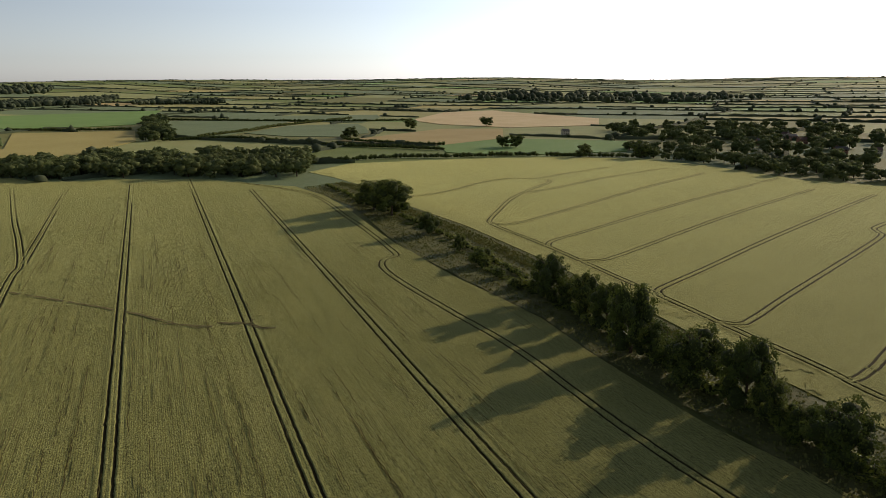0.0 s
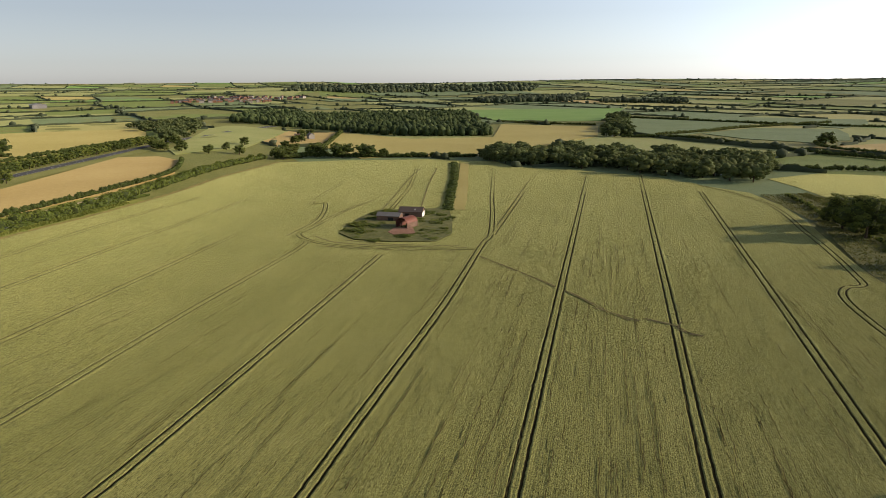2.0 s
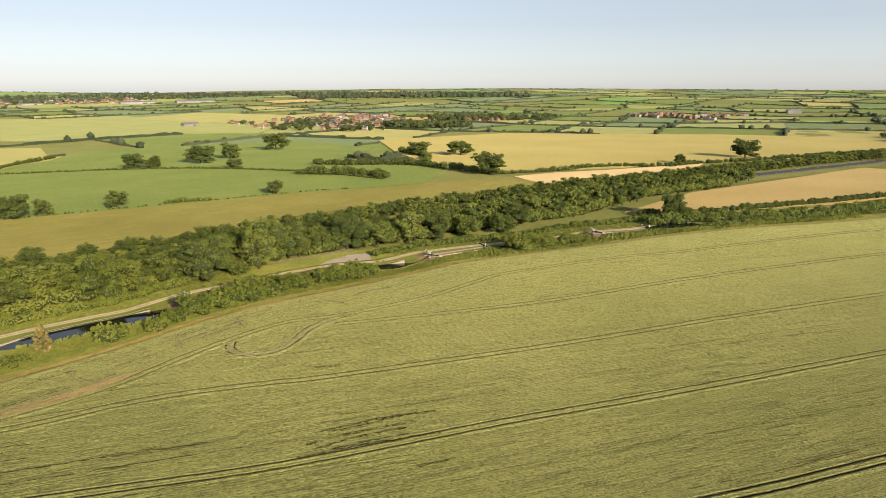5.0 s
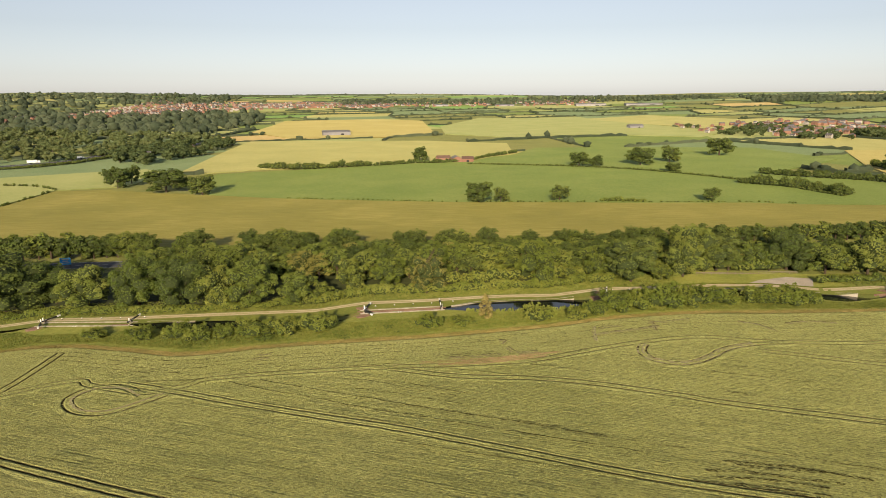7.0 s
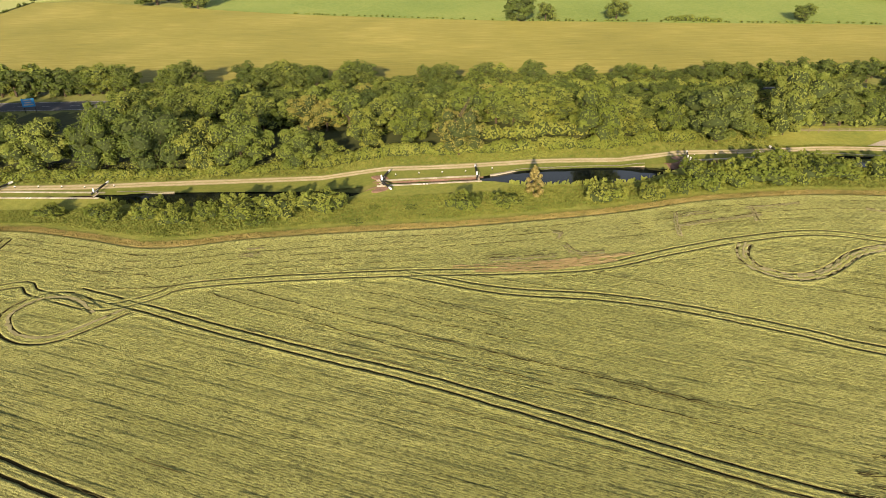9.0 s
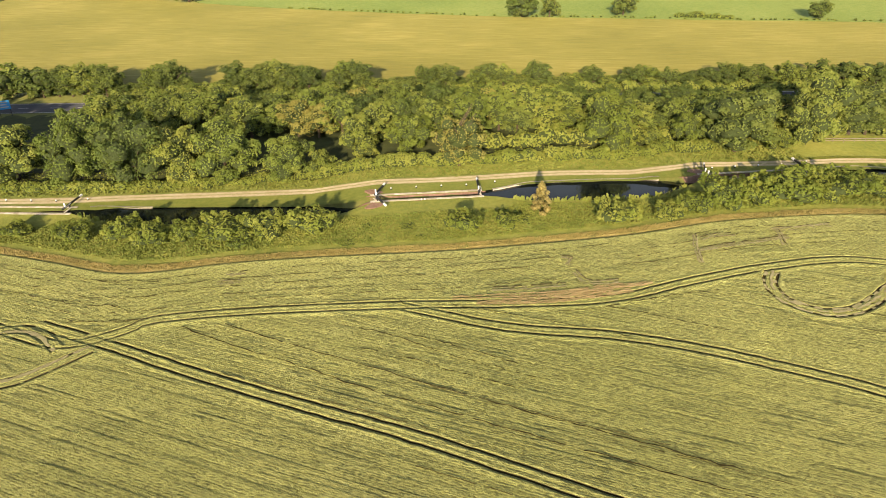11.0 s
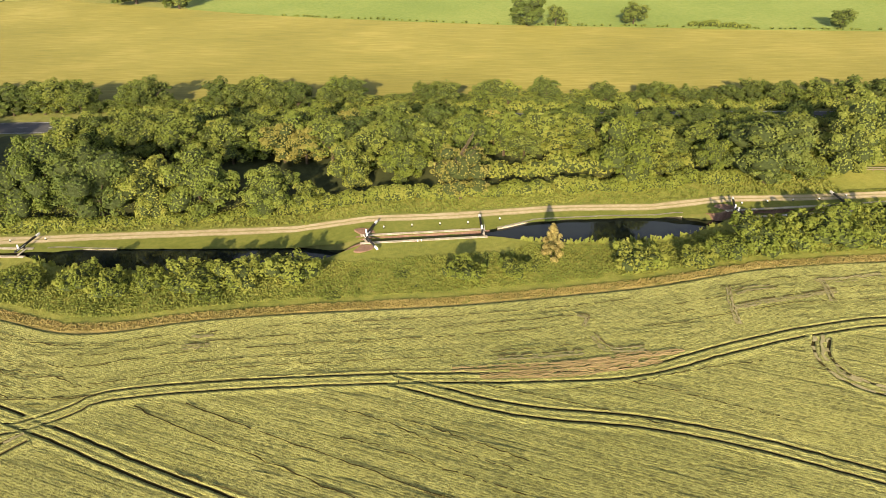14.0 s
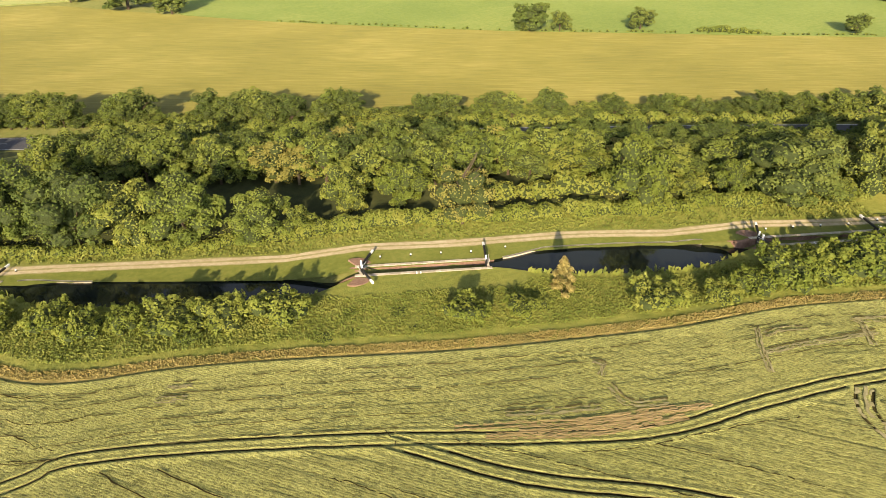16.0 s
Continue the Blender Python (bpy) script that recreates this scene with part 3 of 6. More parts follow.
def profile(line, rows, number=0):
    """A strip along a line with the cross section rows of offset, height; it sinks where another track crosses."""
    n = sideways(line)
    v = np.empty((len(line), len(rows), 3))
    for i, (off, h) in enumerate(rows):
        p = line + n * off
        hh = np.full(len(p), h)
        if number and h > 0.08:
            other = TRACKS[cell(p[:, 0], p[:, 1])]
            hh = np.where((other != 0) & (other != number), 0.02, h * rng.uniform(0.8, 1.15, len(p)))
        v[:, i] = np.stack([p[:, 0], p[:, 1], land(p[:, 0], p[:, 1]) + hh], 1)
    k = len(rows)
    a = (np.arange(len(line) - 1)[:, None] * k + np.arange(k - 1)[None]).ravel()
    return v.reshape(-1, 3), np.stack([a, a + k, a + k + 1, a + 1], 1)

# ---- tramlines ----
def tramline(points, label="double wheel tracks pressed through the wheat", width=0.48, gauge=1.9, step=1.4, name="tramline", bed=None):
    line = spline(points, step)
    for side in (-1, 1):
        track = line + sideways(line) * side * gauge / 2 + rng.normal(0, 0.04, (len(line), 2))
        LINES.append((track, width, len(LINES) + 1, side, label, name, bed or M_RUT))
        press(track, width / 2, len(LINES))


def build_tramlines():
    """Wheel ruts of bare soil, shade mixed into its colour, between low walls of standing wheat."""
    for track, width, number, side, label, name, bed in LINES:
        mat = M_WHEAT2 if "second" in label else M_WHEAT
        if side < 0:
            thing = new(name)
            mid = track.mean(0)
            thing.location = (*mid, float(land(*mid)))
            tagged(thing, label, "wheel track", "tramlines in the wheat")
        o, w = np.array(thing.location), width / 2
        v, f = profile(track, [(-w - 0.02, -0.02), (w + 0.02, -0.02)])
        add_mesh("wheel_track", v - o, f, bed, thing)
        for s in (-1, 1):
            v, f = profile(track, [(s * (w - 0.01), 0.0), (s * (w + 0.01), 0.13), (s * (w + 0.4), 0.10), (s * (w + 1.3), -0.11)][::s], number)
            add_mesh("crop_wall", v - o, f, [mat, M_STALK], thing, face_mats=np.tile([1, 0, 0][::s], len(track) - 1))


tramline([(-79.9, 111), (-60.9, 102.6), (-38.1, 93.1), (17, 72), (86.5, 45.7), (105, 38.6), (170, 16), (232.5, -5.7)])
tramline([(-150, 99), (-40, 58), (95.1, 9), (175, -21.5), (240, -44), (258, -51), (298.8, -60), (350, -70), (458.2, -93)])
tramline([(258, -52), (320, -75), (426.2, -114)])
tramline([(-180, 79.5), (-60, 34), (86, -20.6), (415.4, -146.5)])
tramline([(-180, 49.6), (-60, 4), (77.4, -48.7), (162.9, -82.6), (300, -136.5), (412.5, -180.7)])
tramline([(-175, 17.5), (-60, -26), (68.9, -76.5), (174.8, -119), (260, -153), (345.6, -187.4)])
tramline([(-160, -35), (-40, -72), (40, -94), (88.4, -112.5), (119.7, -121), (145.9, -128.3), (164, -135), (172.5, -142), (174, -149), (183.8, -154), (205, -163.5), (240.9, -177.9), (309.6, -202), (380, -196)])
tramline([(-64.5, 139.8), (-49.3, 133.4), (-35.4, 127.1), (-19.4, 120.5), (-4.2, 114.6), (17.1, 105), (41.8, 94), (80.5, 81.5), (113.4, 70), (174.5, 50), (242.9, 25.5), (262, 22)], width=0.38)
tramline([(-7.2, 142.6), (9, 136.6), (25.3, 133.8), (38, 129.9), (53.3, 123.2), (64.4, 118), (114, 100.1), (165, 85), (207.8, 71.9), (273.9, 51.8)], width=0.38)
tramline([(80.3, 143.6), (108.9, 131), (139.5, 120), (185.9, 108.5), (272.9, 84.2), (360, 60)], width=0.38)
tramline([(-120, 116), (-80.6, 141), (-71.5, 139.4), (-58.6, 134.5), (-50, 137.5), (-46.4, 140.3), (-32.4, 142.1), (-7.2, 143), (9.5, 142.7), (26.4, 143.5), (40.5, 148), (55.3, 152),
          (70.6, 153.6), (86.8, 148.4), (111, 145.5), (130, 147), (145, 147), (187, 135.6), (210, 126.4), (279, 107.5), (360, 84)], "wheel tracks along the headland of the wheat", 0.34)
tramline([(55, 150.5), (53, 146.3), (53.6, 141.8), (57.8, 138.6), (63, 139), (68, 142), (73, 145.6), (80.4, 147.8), (88, 147.5)], "looped wheel tracks pressed through the wheat", 0.45)
tramline([(-58, 133.5), (-64, 138), (-70, 138), (-73, 133), (-70.5, 128.3), (-66, 125.6), (-60.5, 126.2), (-53, 133.2)], "looped wheel tracks pressed through the wheat", 0.45)
tramline([(-95, 120), (-90, 140), (-88.5, 160)], "wheel tracks pressed through the wheat", 0.5)
tramline([(235.6, -41), (237, -30), (242.3, -6), (251, 14), (263, 24), (272, 26.5), (279, 23.5), (319, 8.4), (345, -5)], "looped wheel tracks round the barn plot", 0.5)
tramline([(321, -14), (343.7, -19), (400, -30), (476.6, -40)])
tramline([(268, 30), (300, 20), (340, 19), (345, 26), (420, 10)])
# second field
tramline([(10, -138), (26.8, -146), (38, -152.1), (57.1, -160.1), (84.4, -172.2), (104.1, -180.5), (142.6, -197), (176, -209), (186.3, -213.8), (191.5, -220.2), (200.3, -235.2), (217.8, -266.9), (229.5, -298.7), (235.5, -321.8),
          (241.3, -332), (249.9, -333.7), (264, -324), (266.6, -301.9), (260, -265), (258.9, -242.5), (264.3, -235)], "wheel tracks round the headland of the second wheat field", 0.6)
for line in ([(186, -213.8), (178.5, -216), (177.2, -235.5), (181.3, -287.8), (185.6, -353.7), (186.6, -430.9)], [(142.6, -197), (146.2, -203), (147, -212), (146.9, -238.6), (148, -284.5), (147.2, -342.8), (143.4, -439.4)],
             [(124, -189), (118, -194), (116.9, -203), (117.1, -226.4), (118.2, -278.3), (117.5, -327), (114.3, -406.8)], [(84.4, -172.2), (87.5, -176), (88.1, -184), (87.8, -209.7), (88.1, -260.3), (87, -324.6), (84.6, -409.1)],
             [(64, -163), (59.4, -165.5), (58.4, -172), (58.6, -200.8), (58.1, -255.1), (58.2, -299.8), (61, -309), (64, -317), (62, -340)], [(30, -148), (28.5, -156), (28, -185), (28, -380)], [(224, -285), (222, -311.9), (223, -360.9), (216.3, -434.5)],
             [(252, -336), (251.5, -363.4), (248.2, -413.4)]):
    tramline(line, "wheel tracks across the second wheat field", 0.6)

build_tramlines()
NEAR = [(-150, 180), (190, 180), (240, 20), (190, -175), (-150, -175)]
crop_rows(main_field, MAIN, ROW, 0.42, 3.6, 0.13, M_WHEAT, NEAR)
crop_rows(main_field, MAIN, ROW, 0.62, 7.0, 0.1, M_WHEAT, NEAR, False)


def headland_rows():
    """The rows of the headland, drilled along the field's edge."""
    xs = np.arange(-108, 200, 2.0)
    ds = np.arange(0.5, 27, 0.42)
    X = xs[None] + rng.uniform(-0.6, 0.6, (len(ds), len(xs)))
    Y = edge_of(X) - ds[:, None] + rng.uniform(-0.07, 0.07, X.shape)
    ridge = np.where(np.arange(len(ds)) % 2, 1.0, -1.0)[:, None] * rng.uniform(0.5, 1.0, (len(ds), 1)) * rng.uniform(0.4, 1.0, X.shape)
    Z = land(X, Y) - 0.02 + 0.13 * ridge + rng.normal(0, 0.02, X.shape)
    beside = np.zeros(X.shape, bool)
    for dx, dy in ((0, 0), (0.6, 0), (-0.6, 0), (0, 0.6), (0, -0.6)):
        beside |= TRACKS[cell(X + dx, Y + dy)] != 0
    Z = np.where(beside, land(X, Y) - 0.17, Z)
    inside = Y > headland_of(X)
    ok = (inside[:-1, :-1] & inside[1:, :-1] & inside[:-1, 1:] & inside[1:, 1:]).ravel()
    i = (np.arange(len(ds) - 1)[:, None] * len(xs) + np.arange(len(xs) - 1)[None]).ravel()[ok]
    ob = add_mesh("headland_crop", np.stack([X.ravel(), Y.ravel(), Z.ravel()], 1), np.stack([i, i + len(xs), i + len(xs) + 1, i + 1], 1), M_WHEAT, main_field)
    tagged(ob, kind="stuff")


headland_rows()
crop_rows(second_field, SECOND, radians(-93), 0.9, 7.0, 0.15, M_WHEAT2)
v, f = profile(spline([p for p in CROP_EDGE if p[0] > -125], 2.0), [(-3.0, -0.1), (-0.6, 0.08), (-0.05, 0.1), (0.0, -0.3)])
tagged(add_mesh("crop_edge", v, f, M_WHEAT, main_field, True), kind="stuff")

# ---- plants ----
def ico(sub):
    bm = bmesh.new()
    bmesh.ops.create_icosphere(bm, subdivisions=sub, radius=1.0)
    v = np.array([p.co[:] for p in bm.verts])
    f = np.array([[p.index for p in q.verts] for q in bm.faces])
    bm.free()
    return v, f


ICO0, ICO1 = ico(1), ico(2)


def unit(n, g):
    d = g.standard_normal((n, 3))
    return d / np.linalg.norm(d, axis=1)[:, None]


def cards(pos, out, size, g, flat=0.85):
    """Small bent leaf sprays at the given places, facing roughly outwards."""
    n = len(pos)
    nrm = out + 0.38 * g.standard_normal((n, 3))
    nrm /= np.linalg.norm(nrm, axis=1)[:, None]
    u = np.cross(nrm, unit(n, g))
    u /= np.maximum(np.linalg.norm(u, axis=1), 1e-6)[:, None]
    w = np.cross(nrm, u)
    s = size * g.uniform(0.6, 1.3, n)
    u, w = u * s[:, None], w * (s * flat)[:, None]
    tip = nrm * (s * 0.3)[:, None]
    v = np.stack([pos + u, pos - 0.55 * u - w - tip, pos - 0.55 * u + w - tip], 1).reshape(-1, 3)
    return v, np.arange(3 * n).reshape(-1, 3)


def lump_cards(lumps, n, size, g):
    """Leaf sprays over a set of rounded lumps: rows of x, y, z, rx, ry, rz."""
    L = np.array(lumps, float)
    area = (L[:, 3] * L[:, 4] + L[:, 3] * L[:, 5])
    k = g.choice(len(L), n, p=area / area.sum())
    d = unit(n, g)
    d[:, 2] = np.where(d[:, 2] < -0.35, -d[:, 2], d[:, 2])
    rough = g.uniform(0.78, 1.1, n)[:, None]
    return cards(L[k, :3] + d * L[k, 3:] * rough, d, size, g)


def lump_core(lumps, shape, g, shrink=0.84, rough=0.12):
    out = []
    for x, y, z, rx, ry, rz in lumps:
        v = shape[0] * (1 + rough * g.standard_normal((len(shape[0]), 1))) * np.array([rx, ry, rz]) * shrink + np.array([x, y, z])
        out.append((v, shape[1]))
    return joined(out)


def trunk_bm(height, r, g, limbs=4):
    bm = bmesh.new()

    def limb(a, b, r1, r2):
        d = Vector(b) - Vector(a)
        m = Matrix.Translation((Vector(a) + Vector(b)) / 2) @ d.to_track_quat('Z', 'Y').to_matrix().to_4x4()
        bmesh.ops.create_cone(bm, cap_ends=True, segments=7, radius1=r1, radius2=r2, depth=d.length, matrix=m)

    limb((0, 0, -1.0), (0, 0, height * 0.55), r, r * 0.6)
    for i in range(limbs):
        a = 6.28 * i / limbs + g.uniform(0, 1)
        limb((0, 0, height * (0.22 + 0.07 * i)), (math.cos(a) * height * 0.26, math.sin(a) * height * 0.26, height * (0.55 + 0.07 * i)), r * 0.45, r * 0.15)
    bmesh.ops.triangulate(bm, faces=bm.faces[:])
    return bm


def tree(seed, height, radius, n, size, leaf, label, core=None, boughs=13, sprays=46, limbs=4, low=0.04, shade=None, fill=0.72):
    """A broadleaved tree: trunk with limbs, inner boughs with shade in their colour, leafy sprays round each bough."""
    g = np.random.default_rng(seed)
    thing = new("tree")
    part("trunk", trunk_bm(height, 0.03 * height, g, limbs), M_BARK, thing)
    B = [(0, 0, height * 0.55, radius * 0.6, radius * 0.6, height * 0.33)]
    for i in range(boughs):
        e = -0.85 + 1.75 * (i + 0.5) / boughs + g.uniform(-0.08, 0.08)
        a = 2.4 * i + g.uniform(-0.4, 0.4)
        ring = math.sqrt(max(0.05, 1 - 0.85 * e * e)) * g.uniform(0.5, 0.72) * radius
        s = radius * g.uniform(0.3, 0.46)
        B.append((math.cos(a) * ring, math.sin(a) * ring, height * (0.47 + 0.37 * e), s, s, s * g.uniform(0.8, 1.0)))
    S = []
    for i in range(sprays):
        b = B[1 + i % boughs]
        d = g.standard_normal(3) * 0.6 + np.array([b[0], b[1], 0]) / radius * 1.3 + np.array([0, 0, 0.25])
        d /= np.linalg.norm(d)
        s = radius * g.uniform(0.09, 0.2)
        S.append((b[0] + d[0] * b[3] * 0.95, b[1] + d[1] * b[4] * 0.95, b[2] + d[2] * b[5] * 0.95, s, s, s * 0.8))
    v, f = joined([lump_cards(S, int(n * 0.55), size, g), lump_cards(B, int(n * 0.45), size, g)])
    v[:, 2] = np.maximum(v[:, 2], height * low * g.uniform(0.5, 1.2, len(v)))
    add_mesh("crown", v, f, leaf, thing)
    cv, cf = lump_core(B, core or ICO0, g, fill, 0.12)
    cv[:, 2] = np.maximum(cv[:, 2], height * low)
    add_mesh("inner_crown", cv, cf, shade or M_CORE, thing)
    return tagged(thing, label, "tree")


def shrub(seed, height, radius, n, size, leaf, label, name="bush", category="bush"):
    """A bush: rounded boughs low down, upright sprays above them."""
    g = np.random.default_rng(seed)
    L = [(0, 0, height * 0.38, radius * 0.72, radius * 0.72, height * 0.42)]
    for i in range(7):
        a = 6.28 * i / 7 + g.uniform(0, 0.6)
        s = radius * g.uniform(0.3, 0.45)
        L.append((math.cos(a) * radius * 0.6, math.sin(a) * radius * 0.6, height * g.uniform(0.2, 0.6), s, s, height * 0.25))
    S = []
    for i in range(26):
        b = L[i % 8]
        d = g.standard_normal(3) * 0.6 + np.array([b[0] / radius, b[1] / radius, 0.7])
        d /= np.linalg.norm(d)
        s = radius * g.uniform(0.08, 0.16)
        S.append((b[0] + d[0] * b[3], b[1] + d[1] * b[4], b[2] + d[2] * b[5] * 1.05, s, s, s * g.uniform(1.0, 2.2)))
    v, f = joined([lump_cards(L, int(n * 0.6), size, g), lump_cards(S, int(n * 0.4), size, g)])
    v[:, 2] = np.maximum(v[:, 2], -0.1)
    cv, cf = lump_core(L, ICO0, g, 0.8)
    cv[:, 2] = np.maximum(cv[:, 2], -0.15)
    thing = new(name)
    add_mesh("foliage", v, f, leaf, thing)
    # dark core whose colour stands in for shade inside the bush
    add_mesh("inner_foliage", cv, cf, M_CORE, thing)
    return tagged(thing, label, category)


# one of each kind, set down at its first place; the rest are copies
STOCK = {
    "oak": [tree(11 + i, 12, 6.0, 7200, 0.21, M_LEAF, "broad green oak with a full rounded crown", ICO1) for i in range(3)],
    "dark": [tree(31 + i, 12, 6.0, 6800, 0.21, M_LEAF_DARK, "dark green broadleaved tree with a dense crown", ICO1) for i in range(3)],
    "light": [tree(51 + i, 11, 5.5, 6400, 0.2, M_LEAF_LIGHT, "light yellow green ash tree", ICO1) for i in range(2)],
    "airy": [tree(41 + i, 12, 6.0, 4200, 0.22, M_LEAF_DARK if i else M_LEAF, "thinly leaved hedgerow tree with gaps in its crown", boughs=15, sprays=70, limbs=7) for i in range(3)],
    "pale": [tree(61, 11, 4.6, 2600, 0.16, M_LEAF_PALE, "pale thinly leaved tree with bare branches", boughs=12, sprays=60, limbs=9)],
    "band": [tree(71 + i, 12, 4.8, 3100, 0.25, M_LEAF, "green tree in the belt beside the road", boughs=11, sprays=40, limbs=2) for i in range(3)],
    "band_dark": [tree(91 + i, 12, 4.8, 3100, 0.25, M_LEAF_DARK, "dark green tree in the belt beside the road", boughs=11, sprays=40, limbs=2) for i in range(3)],
    "band_light": [tree(81 + i, 12, 4.8, 3100, 0.25, M_LEAF_PALE if i == 2 else M_LEAF_LIGHT, "light yellow green tree in the belt beside the road", boughs=11, sprays=40, limbs=2) for i in range(3)],
    "far": [tree(111 + i, 11, 5.4, 1500, 0.42, M_LEAF_DARK, "dark green field tree", boughs=10, sprays=26, low=0.1) for i in range(3)],
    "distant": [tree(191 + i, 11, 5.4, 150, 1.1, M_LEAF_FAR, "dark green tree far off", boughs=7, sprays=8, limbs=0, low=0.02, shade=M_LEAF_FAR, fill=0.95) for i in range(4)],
    "belt": [tree(171 + i, 12, 4.8, 560, 0.56, M_LEAF if i % 2 else M_LEAF_DARK, "green tree of the roadside belt", boughs=8, sprays=20, limbs=1) for i in range(4)],
    "bush": [shrub(131 + i, 3.4, 2.4, 1700, 0.14, M_LEAF_LIGHT, "green hawthorn bush on the canal bank") for i in range(3)],
    "scrub": [shrub(151 + i, 3.0, 2.4, 900, 0.18, M_LEAF, "low green scrub bush among grass") for i in range(3)],
}
OWN = {"light": 11, "pale": 11, "far": 11, "distant": 11, "bush": 3.4, "scrub": 3.0}
USED = set()
prng = random.Random(5)


def plant(kind, x, y, height=None, spread_=1.0, label="", group=""):
    """Sets a plant on the land, scaled to the height."""
    i = prng.randrange(len(STOCK[kind]))
    ob = STOCK[kind][i]
    own = OWN.get(kind, 12)
    s = (height or own) / own
    m = pose(x, y, float(land(x, y)) - 0.35, 0, 0, prng.uniform(0, 360)) @ Matrix.Diagonal((s * spread_, s * spread_ * prng.uniform(0.92, 1.08), s, 1))
    if (kind, i) in USED:
        ob = copy_thing(ob, m)
    else:
        USED.add((kind, i))
        ob.matrix_basis = m
    return tagged(ob, label, group=group)


def place_of(kind, x, y, height, spread_):
    own = OWN.get(kind, 12)
    s = height / own
    return pose(x, y, float(land(x, y)) - 0.35, 0, 0, prng.uniform(0, 360)) @ Matrix.Diagonal((s * spread_, s * spread_, s, 1))


def mesh_arrays(me):
    v = np.empty(len(me.vertices) * 3, np.float32)
    me.vertices.foreach_get("co", v)
    k = len(me.polygons[0].vertices)
    f = np.empty(len(me.loops), np.int32)
    me.loops.foreach_get("vertex_index", f)
    return v.reshape(-1, 3).astype(float), f.reshape(-1, k)


def thicket(rows, label, name="woodland"):
    """Many trees past counting, joined: rows of kind, x, y, height, spread."""
    if not rows:
        return None
    sets, mats = {}, {}
    for kind, x, y, h, w in rows:
        ob = prng.choice(STOCK[kind])
        m = np.array(place_of(kind, x, y, h, w))
        for c in ob.children:
            v, f = mesh_arrays(c.data)
            mat = c.data.materials[0]
            mats[mat.name] = mat
            sets.setdefault((mat.name, f.shape[1]), []).append((v @ m[:3, :3].T + m[:3, 3], f))
    top = None
    for (mat, k), pieces in sets.items():
        v, f = joined(pieces)
        ob = add_mesh(name if top is None else "foliage", v, f, mats[mat], top)
        top = top or tagged(ob, label, "woodland", kind="stuff")
    return top


def hedge(points, height, width, label, leaf=None, per_m=7, size=0.45, ragged=0.35, name="hedge", gap=0.0):
    """A hedge along a line: lumps covered with leaf sprays, one mesh."""
    line = spline(points, max(1.6, width * 0.6))
    L = []
    for x, y in line:
        if rng.uniform() < gap:
            continue
        h = height * rng.uniform(1 - ragged, 1 + ragged)
        jx, jy = rng.normal(0, width * 0.12, 2)
        L.append((x + jx, y + jy, float(land(x, y)) + h * 0.45, width * 0.62, width * 0.62, h * 0.56))
    area = sum(4.4 * a[3] * (a[5] + 0.4 * a[3]) for a in L)
    v, f = lump_cards(L, int(area * (1.2 if size < 0.4 else 0.8) / size ** 2), size * 0.9, rng)
    o = np.array([*line[len(line) // 2], 0.0])
    ob = add_mesh(name, v - o, f, leaf or M_LEAF_DARK)
    ob.location = o
    # dark core, inner shade of the hedge put into its colour
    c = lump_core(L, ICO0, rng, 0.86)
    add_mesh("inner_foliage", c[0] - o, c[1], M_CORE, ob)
    return tagged(ob, label, "hedge")


# ---- road ----
ROAD = [(-420, 262), (-260, 257), (-115, 251.5), (50, 247), (200, 235), (350, 213.5), (405, 208), (520, 194), (640, 178), (760, 150), (900, 110)]
road = ribbon("road", ROAD, 9.5, 0.12, M_ASPHALT, 8)
tagged(road, "grey asphalt main road between tree belts", "road", kind="structure")
for off in (-4.3, 4.3):
    ribbon("edge_line", ROAD, 0.18, 0.14, M_LINE, 8, off, parent=road)
for off, w, tall in ((13.5, 17, 0.08), (-12, 14, 0.06)):
    tagged(ribbon("road_verge", ROAD, w, tall, M_GROUND, 8, off), "rough green verge of the main road", "verge", kind="structure")
rl = spline(ROAD, 3.0)
v, f = ribbon_geo(rl, 0.16, 0.14)
add_mesh("centre_dashes", v, f[::3], M_LINE, road)


def road_y(x):
    p = np.array(ROAD)
    return float(np.interp(x, p[:, 0], p[:, 1]))


# ---- tow path and water ----
PATH = [(-300, 187), (-200, 186), (-130, 184.6), (-90.4, 184.6), (-68.5, 186.2), (-45.4, 187.9), (-22.1, 189.8), (-0.7, 191.3), (13.8, 193.3), (26.1, 194.8), (50.5, 195.2), (74.7, 196), (94, 197.5), (110, 196), (129.2, 189.5), (163.5, 182),
        (198.4, 170.5), (230.6, 156.5), (275.7, 144.5), (340, 127)]
ribbon("mown_verge", PATH, 7.5, 0.05, M_LAWN, 2.0, -1.2, 0.06).location.z = 0.0
tow = ribbon("tow_path", PATH, 2.8, 0.09, M_WORN, 1.5, 0, 0.06)
for off in (-0.72, 0.72):
    ribbon("wheel_strip", PATH, 0.9, 0.10, M_PATH, 1.5, off, 0.08, tow)
tagged(tow, "sandy gravel tow path worn into two tracks", "path", kind="structure")
tagged(bpy.data.objects["mown_verge"], "mown green grass verge beside the canal", "verge", kind="structure")
POOLS = [(-300, -104.4), (-80, -15.2), (7, 56.4), (79.6, 138.2), (162, 205.8), (228.6, 345)]
